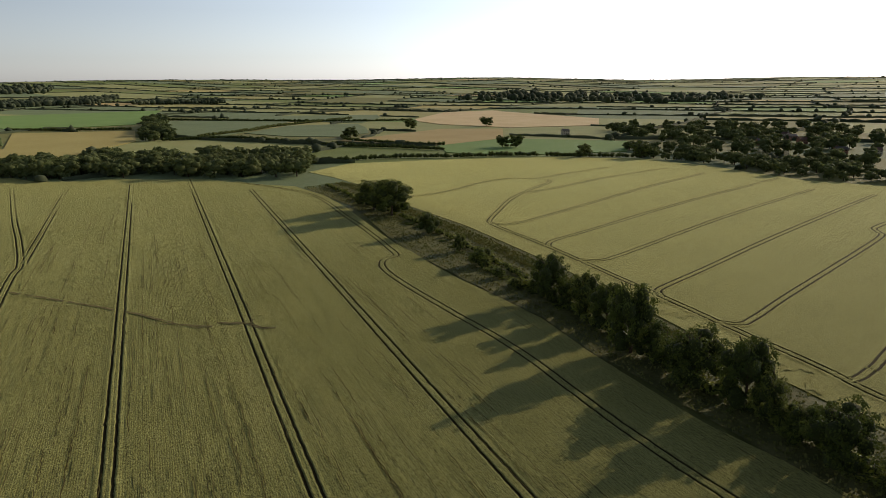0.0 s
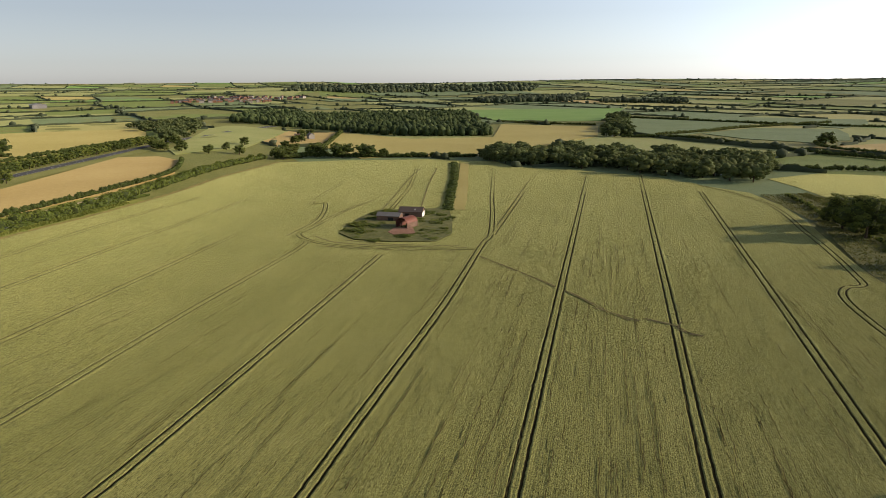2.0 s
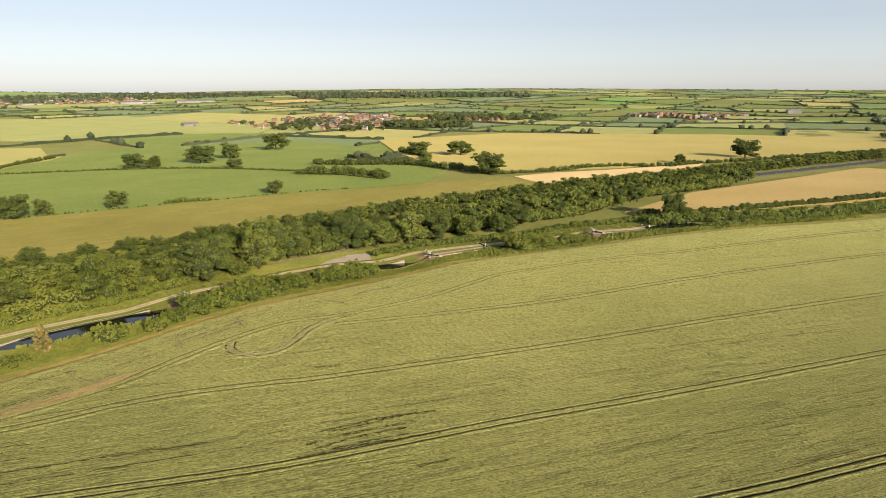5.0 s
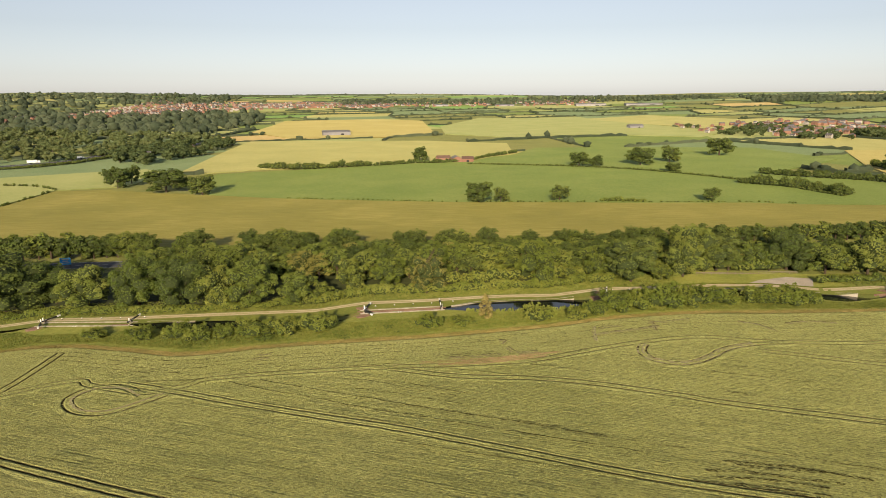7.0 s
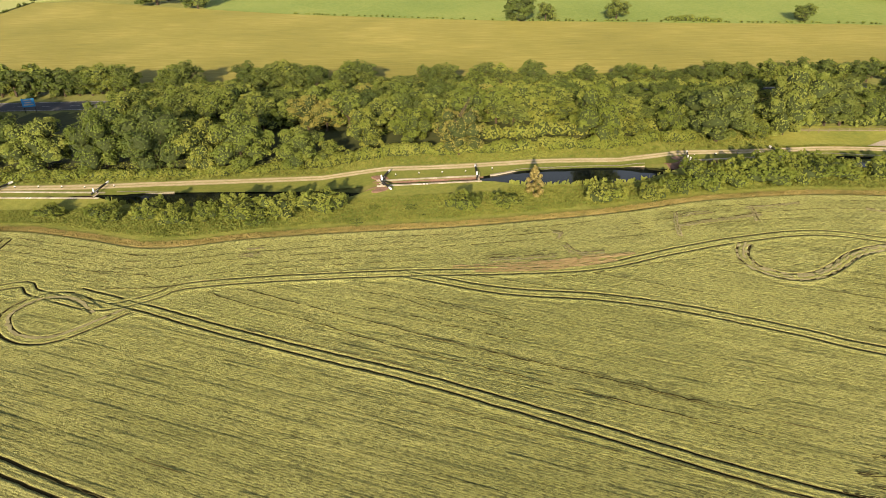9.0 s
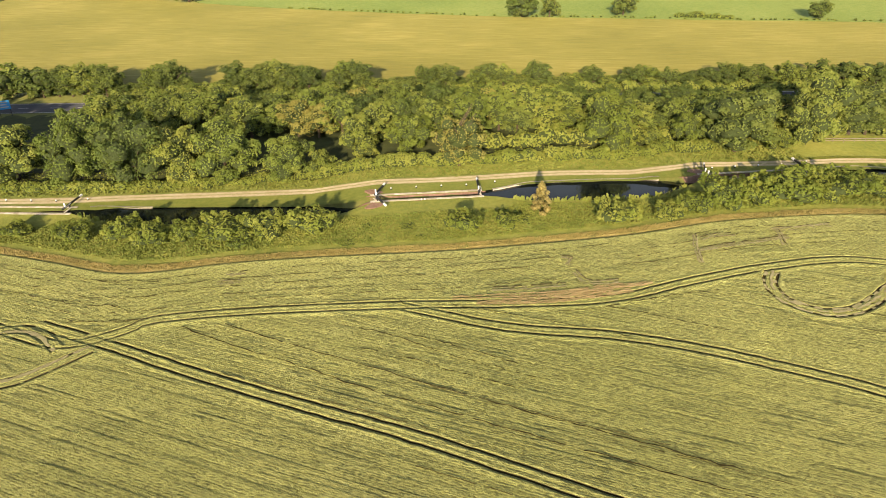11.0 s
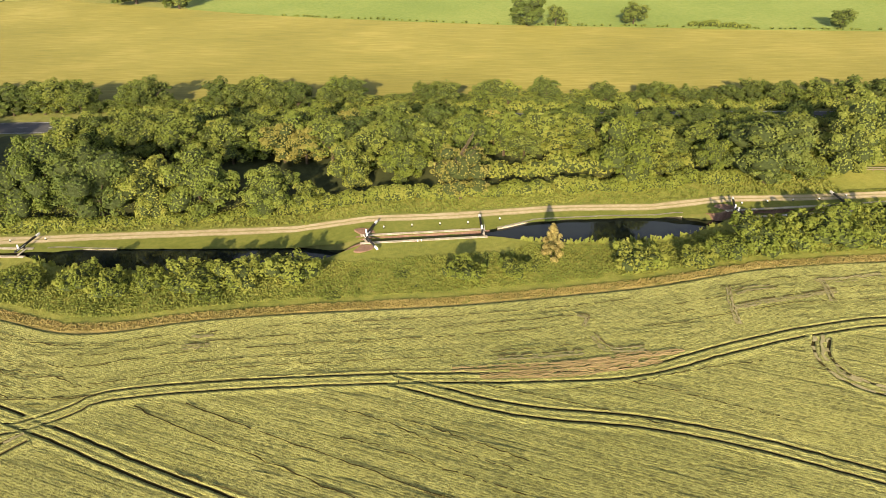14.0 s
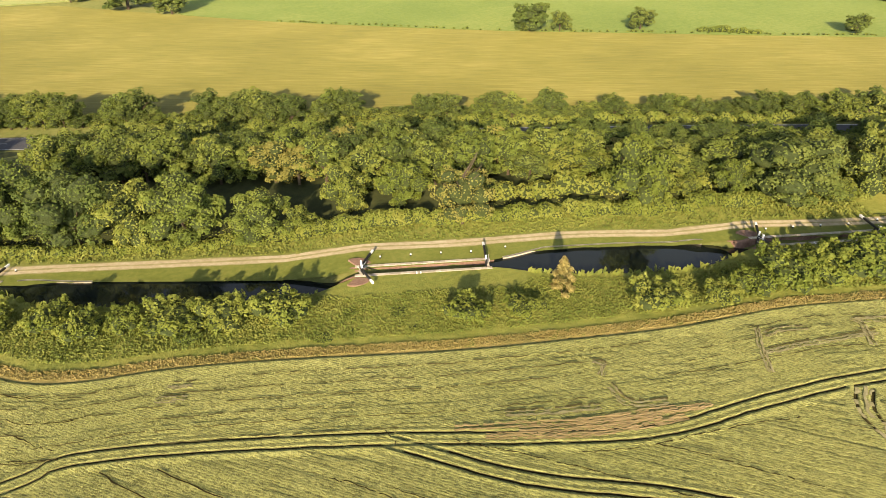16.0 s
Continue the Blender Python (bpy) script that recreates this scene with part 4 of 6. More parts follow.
for a, b in POOLS:
    xs = np.arange(a, b + 0.01, 2.0)
    xs[-1] = b
    half = np.interp(xs, CX, CW) + 1.2
    mid = float(np.clip((a + b) / 2, -140, 300))
    level = float(land(mid, canal_y(mid))) - 0.3
    yy = canal_y(xs)
    wv = np.empty((2 * len(xs), 3))
    wv[0::2] = np.stack([xs, yy - half, np.full(len(xs), level)], 1)
    wv[1::2] = np.stack([xs, yy + half, np.full(len(xs), level)], 1)
    i = np.arange(len(xs) - 1) * 2
    tagged(add_mesh("canal_water", wv, np.stack([i, i + 2, i + 3, i + 1], 1), M_WATER), "still dark canal water between two locks", "water", kind="structure")

# ---- canal bank ----
edge_line = spline([p for p in CROP_EDGE if p[0] > -112], 3.0)
dry = ribbon("dry_grass_margin", [(x, y + 1.5) for x, y in CROP_EDGE if x > -112], 2.2, 0.06, M_DRYGRASS, 2.0, -0.6, 0.3)
tagged(dry, "straw coloured dry grass margin of the wheat", "grass", kind="structure")

# ---- trees of the canal side ----
for x, y, h, w, k in ((-150, 196, 15, 1.2, "dark"), (-138, 200, 16, 1.2, "dark"), (-124, 197, 16, 1.1, "dark"), (-112, 203, 13, 1.1, "dark"), (-99, 196, 14, 1.1, "oak"), (-84, 196.5, 16.5, 0.95, "oak"),
                      (-71, 195, 15, 0.95, "dark"), (-60.5, 196, 13.6, 0.95, "light"), (-50.5, 196, 12.8, 0.98, "oak"), (-36, 196.5, 10.8, 1.15, "oak"), (-29, 198, 5.5, 1.1, "light"), (-21, 207.5, 8.8, 1.0, "light"),
                      (-9, 208.5, 8.4, 1.0, "light"), (3, 199.5, 13.2, 1.0, "pale"), (38.7, 207.5, 12.6, 1.0, "light"), (49.7, 208.5, 5.5, 1.1, "light"), (58.5, 207.5, 7.6, 0.85, "light"), (65.5, 211, 7, 0.8, "oak"),
                      (68.5, 203.5, 12.6, 1.05, "dark"), (79, 205, 11.6, 1.1, "light"), (87, 207.5, 10, 1.0, "oak"), (93, 213, 12, 1.0, "oak"),
                      (101, 214, 11, 1.0, "dark"), (112, 214, 11, 1.0, "oak"), (124, 212, 11, 1.0, "dark"), (133, 205, 12, 1.1, "oak"), (145, 202, 11, 1.1, "oak"), (157, 200, 12, 1.1, "dark"), (170, 196, 10, 1, "oak"),
                      (184, 192, 10, 1, "oak"), (197, 196, 11, 1, "dark"), (255, 159, 11, 0.8, "dark")):
    plant(k, x, y, h, w, group="trees along the tow path")
belt = []
for row, off in enumerate((-17, -22, -27.5, -33, -39)):
    x = -96 + row * 2.5
    while x < 640:
        y = road_y(x) + off + prng.uniform(-2, 2)
        ok = y > np.interp(x, [-100, -60, -35, -15, 20, 140, 230, 300, 520, 640], [223, 222, 218, 216, 217, 211, 190, 196, 190, 168])
        if x > 0 and off < -30 and prng.random() < 0.3:
            ok = False
        if ok:
            k, h = prng.choice(("band", "band", "band", "band_dark", "band_dark", "band_light")), prng.uniform(10, 13.5) * float(np.interp(x, [0, 30, 70, 110, 260, 300], [1.0, 0.82, 0.7, 0.75, 0.9, 0.8])) * (0.92 if off > -18 else 1.0)
            if x < 112:
                plant(k, x + prng.uniform(-1.5, 1.5), y, h, 1.06 * max(1.0, 11.5 / h), group="tree belt beside the road")
            else:
                belt.append(("belt", x + prng.uniform(-1.5, 1.5), y, h, 1.1))
        x += 5.8
# beyond the road: clumps of taller trees over a low hedge
TALL = ((-124, -104), (-96, -84), (-69, -42), (-35, -29), (-28, -23), (-8, 1), (9, 13), (15, 21), (26, 31), (44, 49), (57, 62), (63, 68), (79, 98), (101, 110))
for off in (10.5, 14.5):
    x = -330.0 + off
    while x < 640:
        y, h = road_y(x) + off + prng.uniform(-1.2, 1.2), prng.uniform(3.6, 5.1)
        if x < -128 or x > 112 or any(a < x < b for a, b in TALL):
            h = prng.uniform(0.75, 1.0) * float(np.interp(x, [-120, -60, 0, 70, 110, 300], [12, 11.4, 9.8, 8.4, 8.6, 8.8]))
        if -128 < x < 112:
            plant(prng.choice(("band", "band_dark", "band_dark")), x, y, h, 1.7 if h < 5.2 else 1.1, group="trees beyond the road")
        else:
            belt.append(("belt", x, y, h, 1.25))
        x += (3.6 if h < 5.2 else 5.2) + prng.uniform(-1, 1.6)
for x in range(-330, -138, 8):
    for off in (-20, -30, -42):
        belt.append(("belt", x + prng.uniform(-2, 2), road_y(x) + off, prng.uniform(9, 13), 1.2))
thicket(belt, "green tree belt along the main road", "tree_belt")

hedge([(108, 213), (140, 211), (185, 201), (230, 192), (262, 197), (300, 197), (360, 190)], 4.5, 5.0, "scrubby southern edge of the tree belt", M_LEAF, 6, 0.5)
hedge([(x, road_y(x) - 9.0) for x in range(-92, 121, 12)], 5.2, 4.4, "dark undergrowth between the belt and the road", M_LEAF_DARK, 7, 0.36)
hedge([(x, road_y(x) + 7.4) for x in range(-96, 121, 12)], 2.4, 3.0, "low thorn hedge beyond the road", M_LEAF, 7, 0.36)

# ---- bank bushes ----
for x, y, h, w in ((-62.5, 168, 5.0, 1.15), (-56.5, 165.5, 3.4, 0.95), (-50.5, 167.5, 4.0, 1.2), (-42.5, 167.5, 4.4, 1.3), (-35.2, 168.5, 3.6, 1.05), (-26.2, 168.5, 5.2, 1.05), (3.2, 168, 4.6, 1.1), (12, 169.5, 2.0, 1.3), (32.8, 169.5, 4.4, 0.95),
                (43.8, 171.5, 3.0, 1.1), (49.2, 174, 3.4, 1.1), (56.5, 176, 4.6, 1.1), (62, 177.5, 4.2, 1.1), (69, 178, 5.2, 1.1), (76.5, 179, 4.8, 1.1), (82, 179.5, 5, 1.1), (88, 180, 3.4, 1.1),
                (98, 179, 4.8, 1.1), (103, 178, 5.4, 1.1), (108, 177, 4.4, 1.1), (-72, 168, 3.2, 1.1), (-85, 170, 2.6, 1.1), (170, 168, 5, 1.1), (178, 165, 4.4, 1.1), (190, 161, 4.8, 1.1)):
    plant("bush", x, y, h, w, group="bushes on the canal bank")
# nettles, brambles and young thorns over the rough bank
for i in range(56):
    x = prng.uniform(-78, 96)
    y = prng.uniform(float(np.interp(x, [-112, -51, 0, 54, 95], [164, 159.5, 164.5, 173, 174])), float(np.interp(x, [-112, -60, -10, 20, 80], [174, 170.5, 175, 177, 184])))
    plant("scrub", x, y, prng.uniform(0.7, 1.7), prng.uniform(1.2, 2.0), "low bramble and nettle patch on the canal bank", "undergrowth of the canal bank")

# ---- hedge between the two wheat fields ----
for x, y, h, w, k in ((262, -203, 7, 1.0, "dark"), (247, -198, 12, 1.0, "dark"), (230, -195, 14.4, 0.95, "dark"), (190, -180.5, 10.2, 1.0, "airy"), (144, -161, 7.2, 1.1, "airy"), (105, -146, 15, 0.8, "airy"), (91, -143, 10.4, 0.9, "airy"),
                      (70, -130, 14.5, 0.85, "airy"), (60, -128, 10, 0.9, "airy"), (52, -123, 16.2, 1.0, "airy"), (41, -121.5, 12.5, 0.9, "airy"), (22, -111.5, 14.6, 0.9, "airy"), (113, -151, 8, 1.0, "airy"), (98, -146, 10.5, 0.9, "airy"), (82, -139, 10.5, 0.9, "airy"), (66, -130.5, 11.5, 0.9, "airy"), (55, -126, 12.5, 0.95, "airy"), (36, -119.5, 8.5, 0.9, "airy"), (29, -115.5, 9.5, 0.9, "airy"), (12, -108, 13, 1.0, "airy"), (2, -106, 14, 1.0, "oak"), (-12, -101, 13, 1.1, "oak")):
    plant(k, x, y, h, w, group="trees of the field hedge")
for x, y, h in ((210, -188, 4), (203, -186, 3), (178, -176, 2.6), (168, -172, 3), (160, -168, 3.2), (150, -164, 4), (136, -158, 4), (128, -155, 3.4), (120, -152, 4.4), (113, -150, 4), (99, -145, 5.4), (76, -137, 5), (63, -132, 5), (40, -123, 4.6), (18, -112, 5)):
    plant("scrub", x, y, h, 1.1, "thorn scrub in the gappy field hedge", "scrub of the field hedge")
hedge([(325, -225), (290, -215), (262, -204), (235, -199), (192, -186), (150, -170), (120, -157)], 1.8, 2.2, "low broken scrub hedge between the wheat fields", M_LEAF, gap=0.3)
hedge([(120, -153), (95, -144), (60, -128), (20, -114), (-30, -97)], 2.4, 3.2, "broken scrub hedge under the field trees", M_LEAF, gap=0.3)

# ---- wood at the field's end ----
wood = [(400, -262), (368, -232), (402, -197), (445, -165), (466, -128), (492, -106), (530, -94), (545, -110), (560, -160), (530, -190), (500, -240), (470, -290), (430, -285)]
rows = []
while len(rows) < 190:
    x, y = prng.uniform(365, 600), prng.uniform(-310, -85)
    if in_poly(wood, x, y):
        rows.append(("distant", x, y, prng.uniform(8, 14), 1.35))
thicket(rows, "dark green wood at the end of the wheat field")

# ---- far patchwork ----
def lumps_mesh(name, L, label, shape=ICO0, mat=None, category="woodland"):
    v, f = lump_core(L, shape, rng, 1.0, 0.22)
    return tagged(add_mesh(name, v, f, mat or M_FAR), label, category, kind="stuff")


def in_any_field(x, y):
    m = np.zeros(np.shape(x), bool)
    for p in FIELD_POLYS:
        m |= in_poly(p, x, y)
    return m


PATCH = [M_PALEGREEN, M_LIME, M_GREYGREEN, M_GOLD, M_YELLOW, M_PASTURE, M_TAN, M_GROUND]
ODDS = [0.24, 0.07, 0.24, 0.03, 0.05, 0.19, 0.02, 0.16]


def patchwork(name, r0, r1, du, dv, turn, height, label, gap, size, skip):
    """Fields as far as the eye reaches, with hedges and hedge trees along their edges."""
    n = int(r1 / min(du, dv)) + 2
    g = np.arange(-n, n + 1)
    A, B = np.meshgrid(g * du, g * dv)
    A, B = A + rng.uniform(-0.28, 0.28, A.shape) * du + B * 0.15, B + rng.uniform(-0.28, 0.28, A.shape) * dv
    c, sn = math.cos(turn), math.sin(turn)
    X, Y = A * c - B * sn, A * sn + B * c
    R, ahead = np.hypot(X, Y), Y + 1.6 * X > -1.0 * np.hypot(X, Y)
    vs, fs, ms, L, H, k = [], [], [], [], [], 0
    t = np.linspace(0, 1, 4)
    for i in range(len(g) - 1):
        for j in range(len(g) - 1):
            if not (r0 < R[i, j] < r1 and ahead[i, j]):
                continue
            q = [(X[a, b], Y[a, b]) for a, b in ((i, j), (i, j + 1), (i + 1, j + 1), (i + 1, j))]
            s, u = np.meshgrid(t, t)
            px = (1 - s) * (1 - u) * q[0][0] + s * (1 - u) * q[1][0] + s * u * q[2][0] + (1 - s) * u * q[3][0]
            py = (1 - s) * (1 - u) * q[0][1] + s * (1 - u) * q[1][1] + s * u * q[2][1] + (1 - s) * u * q[3][1]
            vs.append(np.stack([px.ravel(), py.ravel(), (land(px, py) + height).ravel()], 1))
            for a in range(3):
                for b in range(3):
                    o = k + a * 4 + b
                    fs.append((o, o + 1, o + 5, o + 4))
            ms += [int(rng.choice(len(PATCH), p=ODDS))] * 9
            k += 16
            for (x1, y1), (x2, y2) in ((q[0], q[1]), (q[0], q[3])):
                if rng.uniform() < skip:
                    continue
                d = math.hypot(x2 - x1, y2 - y1)
                m = max(3, int(d / gap))
                w = np.linspace(0, 1, m)
                nx, ny = -(y2 - y1) / d, (x2 - x1) / d
                hx, hy = x1 + (x2 - x1) * w + rng.normal(0, 1.5, m), y1 + (y2 - y1) * w + rng.normal(0, 1.5, m)
                tall = size * rng.uniform(0.7, 1.4) * rng.uniform(0.6, 1.5, m)
                wide = size * rng.uniform(0.5, 0.9, m)
                keep = ~in_any_field(hx, hy)
                hv, hz = np.empty((m, 4, 3)), land(hx, hy) - 0.5
                for e, (side, up) in enumerate(((-1.0, 0.0), (-0.55, 0.85), (0.55, 1.0), (1.0, 0.0))):
                    hv[:, e] = np.stack([hx + nx * side * wide, hy + ny * side * wide, hz + up * (tall + 0.5)], 1)
                q0 = (np.arange(m - 1) * 4)[keep[:-1] & keep[1:]]
                H.append((hv.reshape(-1, 3), np.vstack([np.stack([q0 + e, q0 + 4 + e, q0 + 5 + e, q0 + 1 + e], 1) for e in range(3)])))
                for w in np.arange(0, 1, gap / d):
                    if rng.uniform() < 0.16:
                        x, y = x1 + (x2 - x1) * w + rng.normal(0, 1.2), y1 + (y2 - y1) * w + rng.normal(0, 1.2)
                        s = size * rng.uniform(0.9, 2.0)
                        L.append((x, y, 0, s * 1.25, s * 1.25, s))
    tagged(add_mesh(name, np.vstack(vs), np.array(fs), PATCH, face_mats=ms), label, "field", kind="structure")
    L = np.array(L)
    L = L[~in_any_field(L[:, 0], L[:, 1])]
    L[:, 2] = land(L[:, 0], L[:, 1]) + L[:, 5] * 0.7
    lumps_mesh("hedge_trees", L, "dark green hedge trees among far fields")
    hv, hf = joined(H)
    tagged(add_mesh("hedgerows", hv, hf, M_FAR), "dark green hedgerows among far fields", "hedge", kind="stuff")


patchwork("far_fields", 470, 2300, 210, 150, radians(24), -0.34, "patchwork of green and gold fields", 9, 2.2, 0.2)
patchwork("farthest_fields", 2250, 4850, 340, 220, radians(10), 0.25, "patchwork of fields towards the horizon", 21, 2.4, 0.2)


def leafy_grove(poly, spacing, low, high, label, kind="distant"):
    P = np.array(poly)
    n = int((np.ptp(P[:, 0]) * np.ptp(P[:, 1])) / spacing ** 2)
    rows = []
    for _ in range(n):
        x, y = prng.uniform(P[:, 0].min(), P[:, 0].max()), prng.uniform(P[:, 1].min(), P[:, 1].max())
        if in_poly(poly, x, y) and not in_any_field(np.array([x]), np.array([y]))[0]:
            rows.append((kind, x, y, prng.uniform(low, high), prng.uniform(1.0, 1.5)))
    return thicket(rows, label)


def grove(poly, spacing, size, label, name="woodland", squash=1.0, shape=ICO0, mat=None):
    P = np.array(poly)
    n = int((np.ptp(P[:, 0]) * np.ptp(P[:, 1])) / spacing ** 2)
    x, y = rng.uniform(P[:, 0].min(), P[:, 0].max(), n), rng.uniform(P[:, 1].min(), P[:, 1].max(), n)
    k = in_poly(poly, x, y)
    x, y = x[k], y[k]
    s = size * rng.uniform(0.5, 1.4, len(x))
    L = np.stack([x, y, land(x, y) + s * squash * 0.75, s * 1.05, s * 1.05, s * squash], 1)
    return lumps_mesh(name, L, label, shape, mat)


grove([(954, 177), (1190, 181), (1260, -206), (745, -150), (770, -40), (855, 29)], 6.0, 3.1, "dense green conifer plantation", "plantation", 1.5, mat=M_PLANT)
grove([(1760, -330), (1960, -330), (2150, -760), (1820, -590)], 11, 6, "dark far wood on the rise")
grove([(1690, -640), (1760, -640), (1690, -840), (1600, -830)], 10, 5.5, "dark wood among far meadows")
leafy_grove([(242, -560), (113, -520), (60, -560), (100, -800), (216, -900), (330, -900), (440, -720), (346, -620), (290, -560)], 24, 7, 13, "loose dark wood round the hamlet")
leafy_grove([(380, -460), (300, -520), (262, -486), (166, -460), (130, -448), (90, -455), (60, -470), (110, -510), (240, -530), (330, -560)], 11, 5, 10, "thick tree line past the second field")
leafy_grove([(-320, 640), (-420, 617), (-560, 700), (-760, 980), (-640, 1150), (-420, 1000), (-300, 960), (-250, 900), (-290, 800)], 23, 7, 13, "leafy woodland before the town")
grove([(-420, 980), (-640, 1100), (-700, 800), (-900, 1200), (-1100, 1800), (-700, 1750), (-480, 2000), (-330, 1500), (-330, 1000)], 25, 6.5, "wide mixed woodland before the town")
grove([(-1800, 1500), (-900, 1250), (-1000, 2300), (-700, 2500), (-900, 3600), (-2200, 3200)], 48, 8, "far wooded country round the town")
grove([(-300, 2600), (1200, 2800), (1500, 3300), (-400, 3300)], 40, 7, "far woods near the horizon")
grove([(1250, 2450), (2100, 2000), (2500, 2500), (1500, 3100)], 26, 8, "long dark wood on the horizon")
grove([(2600, 300), (3200, 200), (3300, -900), (2700, -700)], 34, 8, "far dark wood on the ridge")
grove([(760, -1500), (1300, -1300), (1500, -1800), (700, -2000)], 34, 8, "far dark wood down the valley")
leafy_grove([(820, 1020), (1000, 930), (1150, 1000), (1000, 1150), (850, 1160)], 19, 8, 13, "leafy trees round the village")
leafy_grove([(600, 880), (720, 830), (780, 900), (650, 960)], 13, 9, 14, "dark green village grove")
leafy_grove([(620, 190), (700, 170), (870, 190), (1000, 240), (880, 300), (760, 215)], 15, 6, 10, "leafy trees along the lane")

# ---- hedges of the near fields ----
hedge([(236, 157), (273, 138), (307, 123), (371, 111), (466, 97), (541, 77)], 4.2, 5.0, "tall uncut hedge along the canal", M_LEAF, 6, 0.6)
hedge([(250, 172), (262, 163), (297, 147), (358, 131), (435, 119), (500, 128)], 2.4, 2.6, "clipped hedge round the brown field", M_LEAF_DARK, 5, 0.5)
hedge([(45, 578), (125, 541), (174, 498), (215, 420), (231, 348)], 1.5, 1.6, "low hedge across the pasture", M_LEAF_DARK, 4, 0.45)
hedge([(-131, 574), (-118, 568), (-90, 562), (-67, 570), (-43, 577)], 5, 6, "overgrown hedge beside the barley", M_LEAF_DARK, 6, 0.7)
hedge([(-43, 577), (-20, 584), (0, 594), (40, 599), (66, 638), (103, 690)], 3.0, 3.0, "hedge with gaps beside the barley", M_LEAF_DARK, 5, 0.6, gap=0.35)
hedge([(206, 412), (229, 380), (236, 352)], 5, 5, "overgrown thorn hedge on the pasture", M_LEAF_DARK, 6, 0.6)
hedge([(-79, 406), (-20, 387), (26, 372), (80, 361), (122, 351), (172, 341), (201, 329)], 0.9, 1.2, "ragged grass and bramble hedge line", M_LEAF, 4, 0.4, gap=0.5)
hedge([(102, 359), (112, 356), (123, 352)], 2.2, 3, "bramble clump on the field edge", M_LEAF, 6, 0.45)
hedge([(-247, 362), (-244, 404), (-245, 458)], 1.6, 1.8, "row of small hedge bushes", M_LEAF_DARK, 4, 0.45, gap=0.55)
hedge([(-400, 492), (-329, 489), (-275, 480), (-247, 462)], 1.6, 1.8, "low green hedge beside the road", M_LEAF_DARK, 4, 0.45, gap=0.3)
hedge([(300, 312), (325, 304), (351, 299), (384, 295), (420, 268)], 2.6, 3, "thorn hedge between stubble and barley", M_LEAF_DARK, 5, 0.5, gap=0.3)
hedge([(244, 458), (262, 430), (286, 400), (292, 350), (294, 318)], 4, 5, "overgrown hedge at the pasture's end", M_LEAF_DARK, 5, 0.6, gap=0.15)
hedge([(300, 395), (330, 430), (345, 470), (350, 505)], 4.5, 5, "bushy hedge beside the golden field", M_LEAF, 5, 0.6, gap=0.25)
hedge([(420, 266), (455, 264), (500, 250), (600, 228), (680, 210)], 2.8, 3.2, "field hedge beside the road", M_LEAF_DARK, 4, 0.6, gap=0.2)
hedge([(430, -271), (405, -344), (374, -380), (346, -420), (300, -455), (261, -482)], 3.0, 3.2, "hedge at the top of the second field", M_LEAF_DARK, 5, 0.5, gap=0.15)
hedge([(700, -284), (676, -343), (594, -366), (517, -377), (469, -398), (419, -415)], 3.0, 3.4, "dark hedge across the valley fields", M_LEAF_DARK, 4, 0.6)
hedge([(716, -331), (760, -420), (800, -480), (872, -659)], 3, 3.4, "hedge between bean fields", M_LEAF_DARK, 4, 0.6)
hedge([(1060, -435), (973, -497), (864, -568), (799, -623), (760, -690)], 3, 3.4, "hedge beyond the bean fields", M_LEAF_DARK, 4, 0.7)
hedge([(600, -440), (560, -420), (500, -428), (450, -449)], 2.4, 3, "hedge on the stubble's edge", M_LEAF_DARK, 4, 0.6)
hedge([(1005, -212), (940, -260), (892, -322)], 3.2, 4, "hedge below the green ley", M_LEAF_DARK, 4, 0.7)
hedge([(549, 66), (563, 36), (553, 5), (550, -30), (538, -92)], 3.4, 5, "scrubby hedge at the end of the wheat", M_LEAF_DARK, 5, 0.6)
hedge([(640, 34), (740, 28), (830, 22)], 3, 4, "garden hedge by the white house", M_LEAF_DARK, 4, 0.7)
hedge([(313, -41), (360, -49), (430, -61), (499, -70)], 1.1, 4.2, "dark overgrown ditch hedge through the wheat", M_LEAF_DARK, 8, 0.4)
ribbon("grass_strip", [(312, -46), (360, -55), (430, -67), (496, -78)], 6.5, 0.32, M_GOLD, 5, 0, 0.1)
tagged(bpy.data.objects["grass_strip"], "tan dry grass strip beside the ditch", "grass", kind="structure")

# ---- single field trees ----
for x, y, h, w in ((35, 369, 13, 1.3), (47, 367, 9.5, 1.1), (80, 366, 8.5, 0.9), (158, 347, 10, 1.1), (133, 540, 14, 1.3), (147, 537, 12, 1.1), (184, 541, 13, 1.2), (216, 561, 18, 1.1), (288, 625, 15, 1.1),
                   (189, 483, 7, 1.2), (232, 355, 8, 1.1), (-209, 471, 13, 1.0), (-207, 490, 17, 1.0), (-168, 450, 14, 1.35), (-139, 434, 12, 1.05), (3, 602, 13, 0.8), (294, 318, 13, 1.2), (444, 274, 9, 1.2), (521, 264, 14, 1.1),
                   (342, 460, 11, 1.3), (367, 433, 11, 1.3), (581, -437, 11, 1.2), (633, -572, 11, 1.1), (594, -672, 11, 1.2), (549, 62, 9, 1.3), (563, 36, 11, 1.3), (556, 15, 11, 1.3), (553, -5, 10, 1.2), (553, -19, 9, 1.2),
                   (262, -482, 11, 1.1), (300, -458, 9, 1), (395, -470, 10, 0.9), (384, -476, 11, 0.9)):
    plant("far", x, y, h, w, group="scattered field trees")
rows = [("distant", x, y, prng.uniform(9, 14), 1.3) for x, y in [(prng.uniform(700, 1050), 0) for _ in range(60)]]
rows = [(k, x, -285 - (x - 720) * 0.40 + prng.uniform(-14, 14), h, w) for k, x, y, h, w in rows]
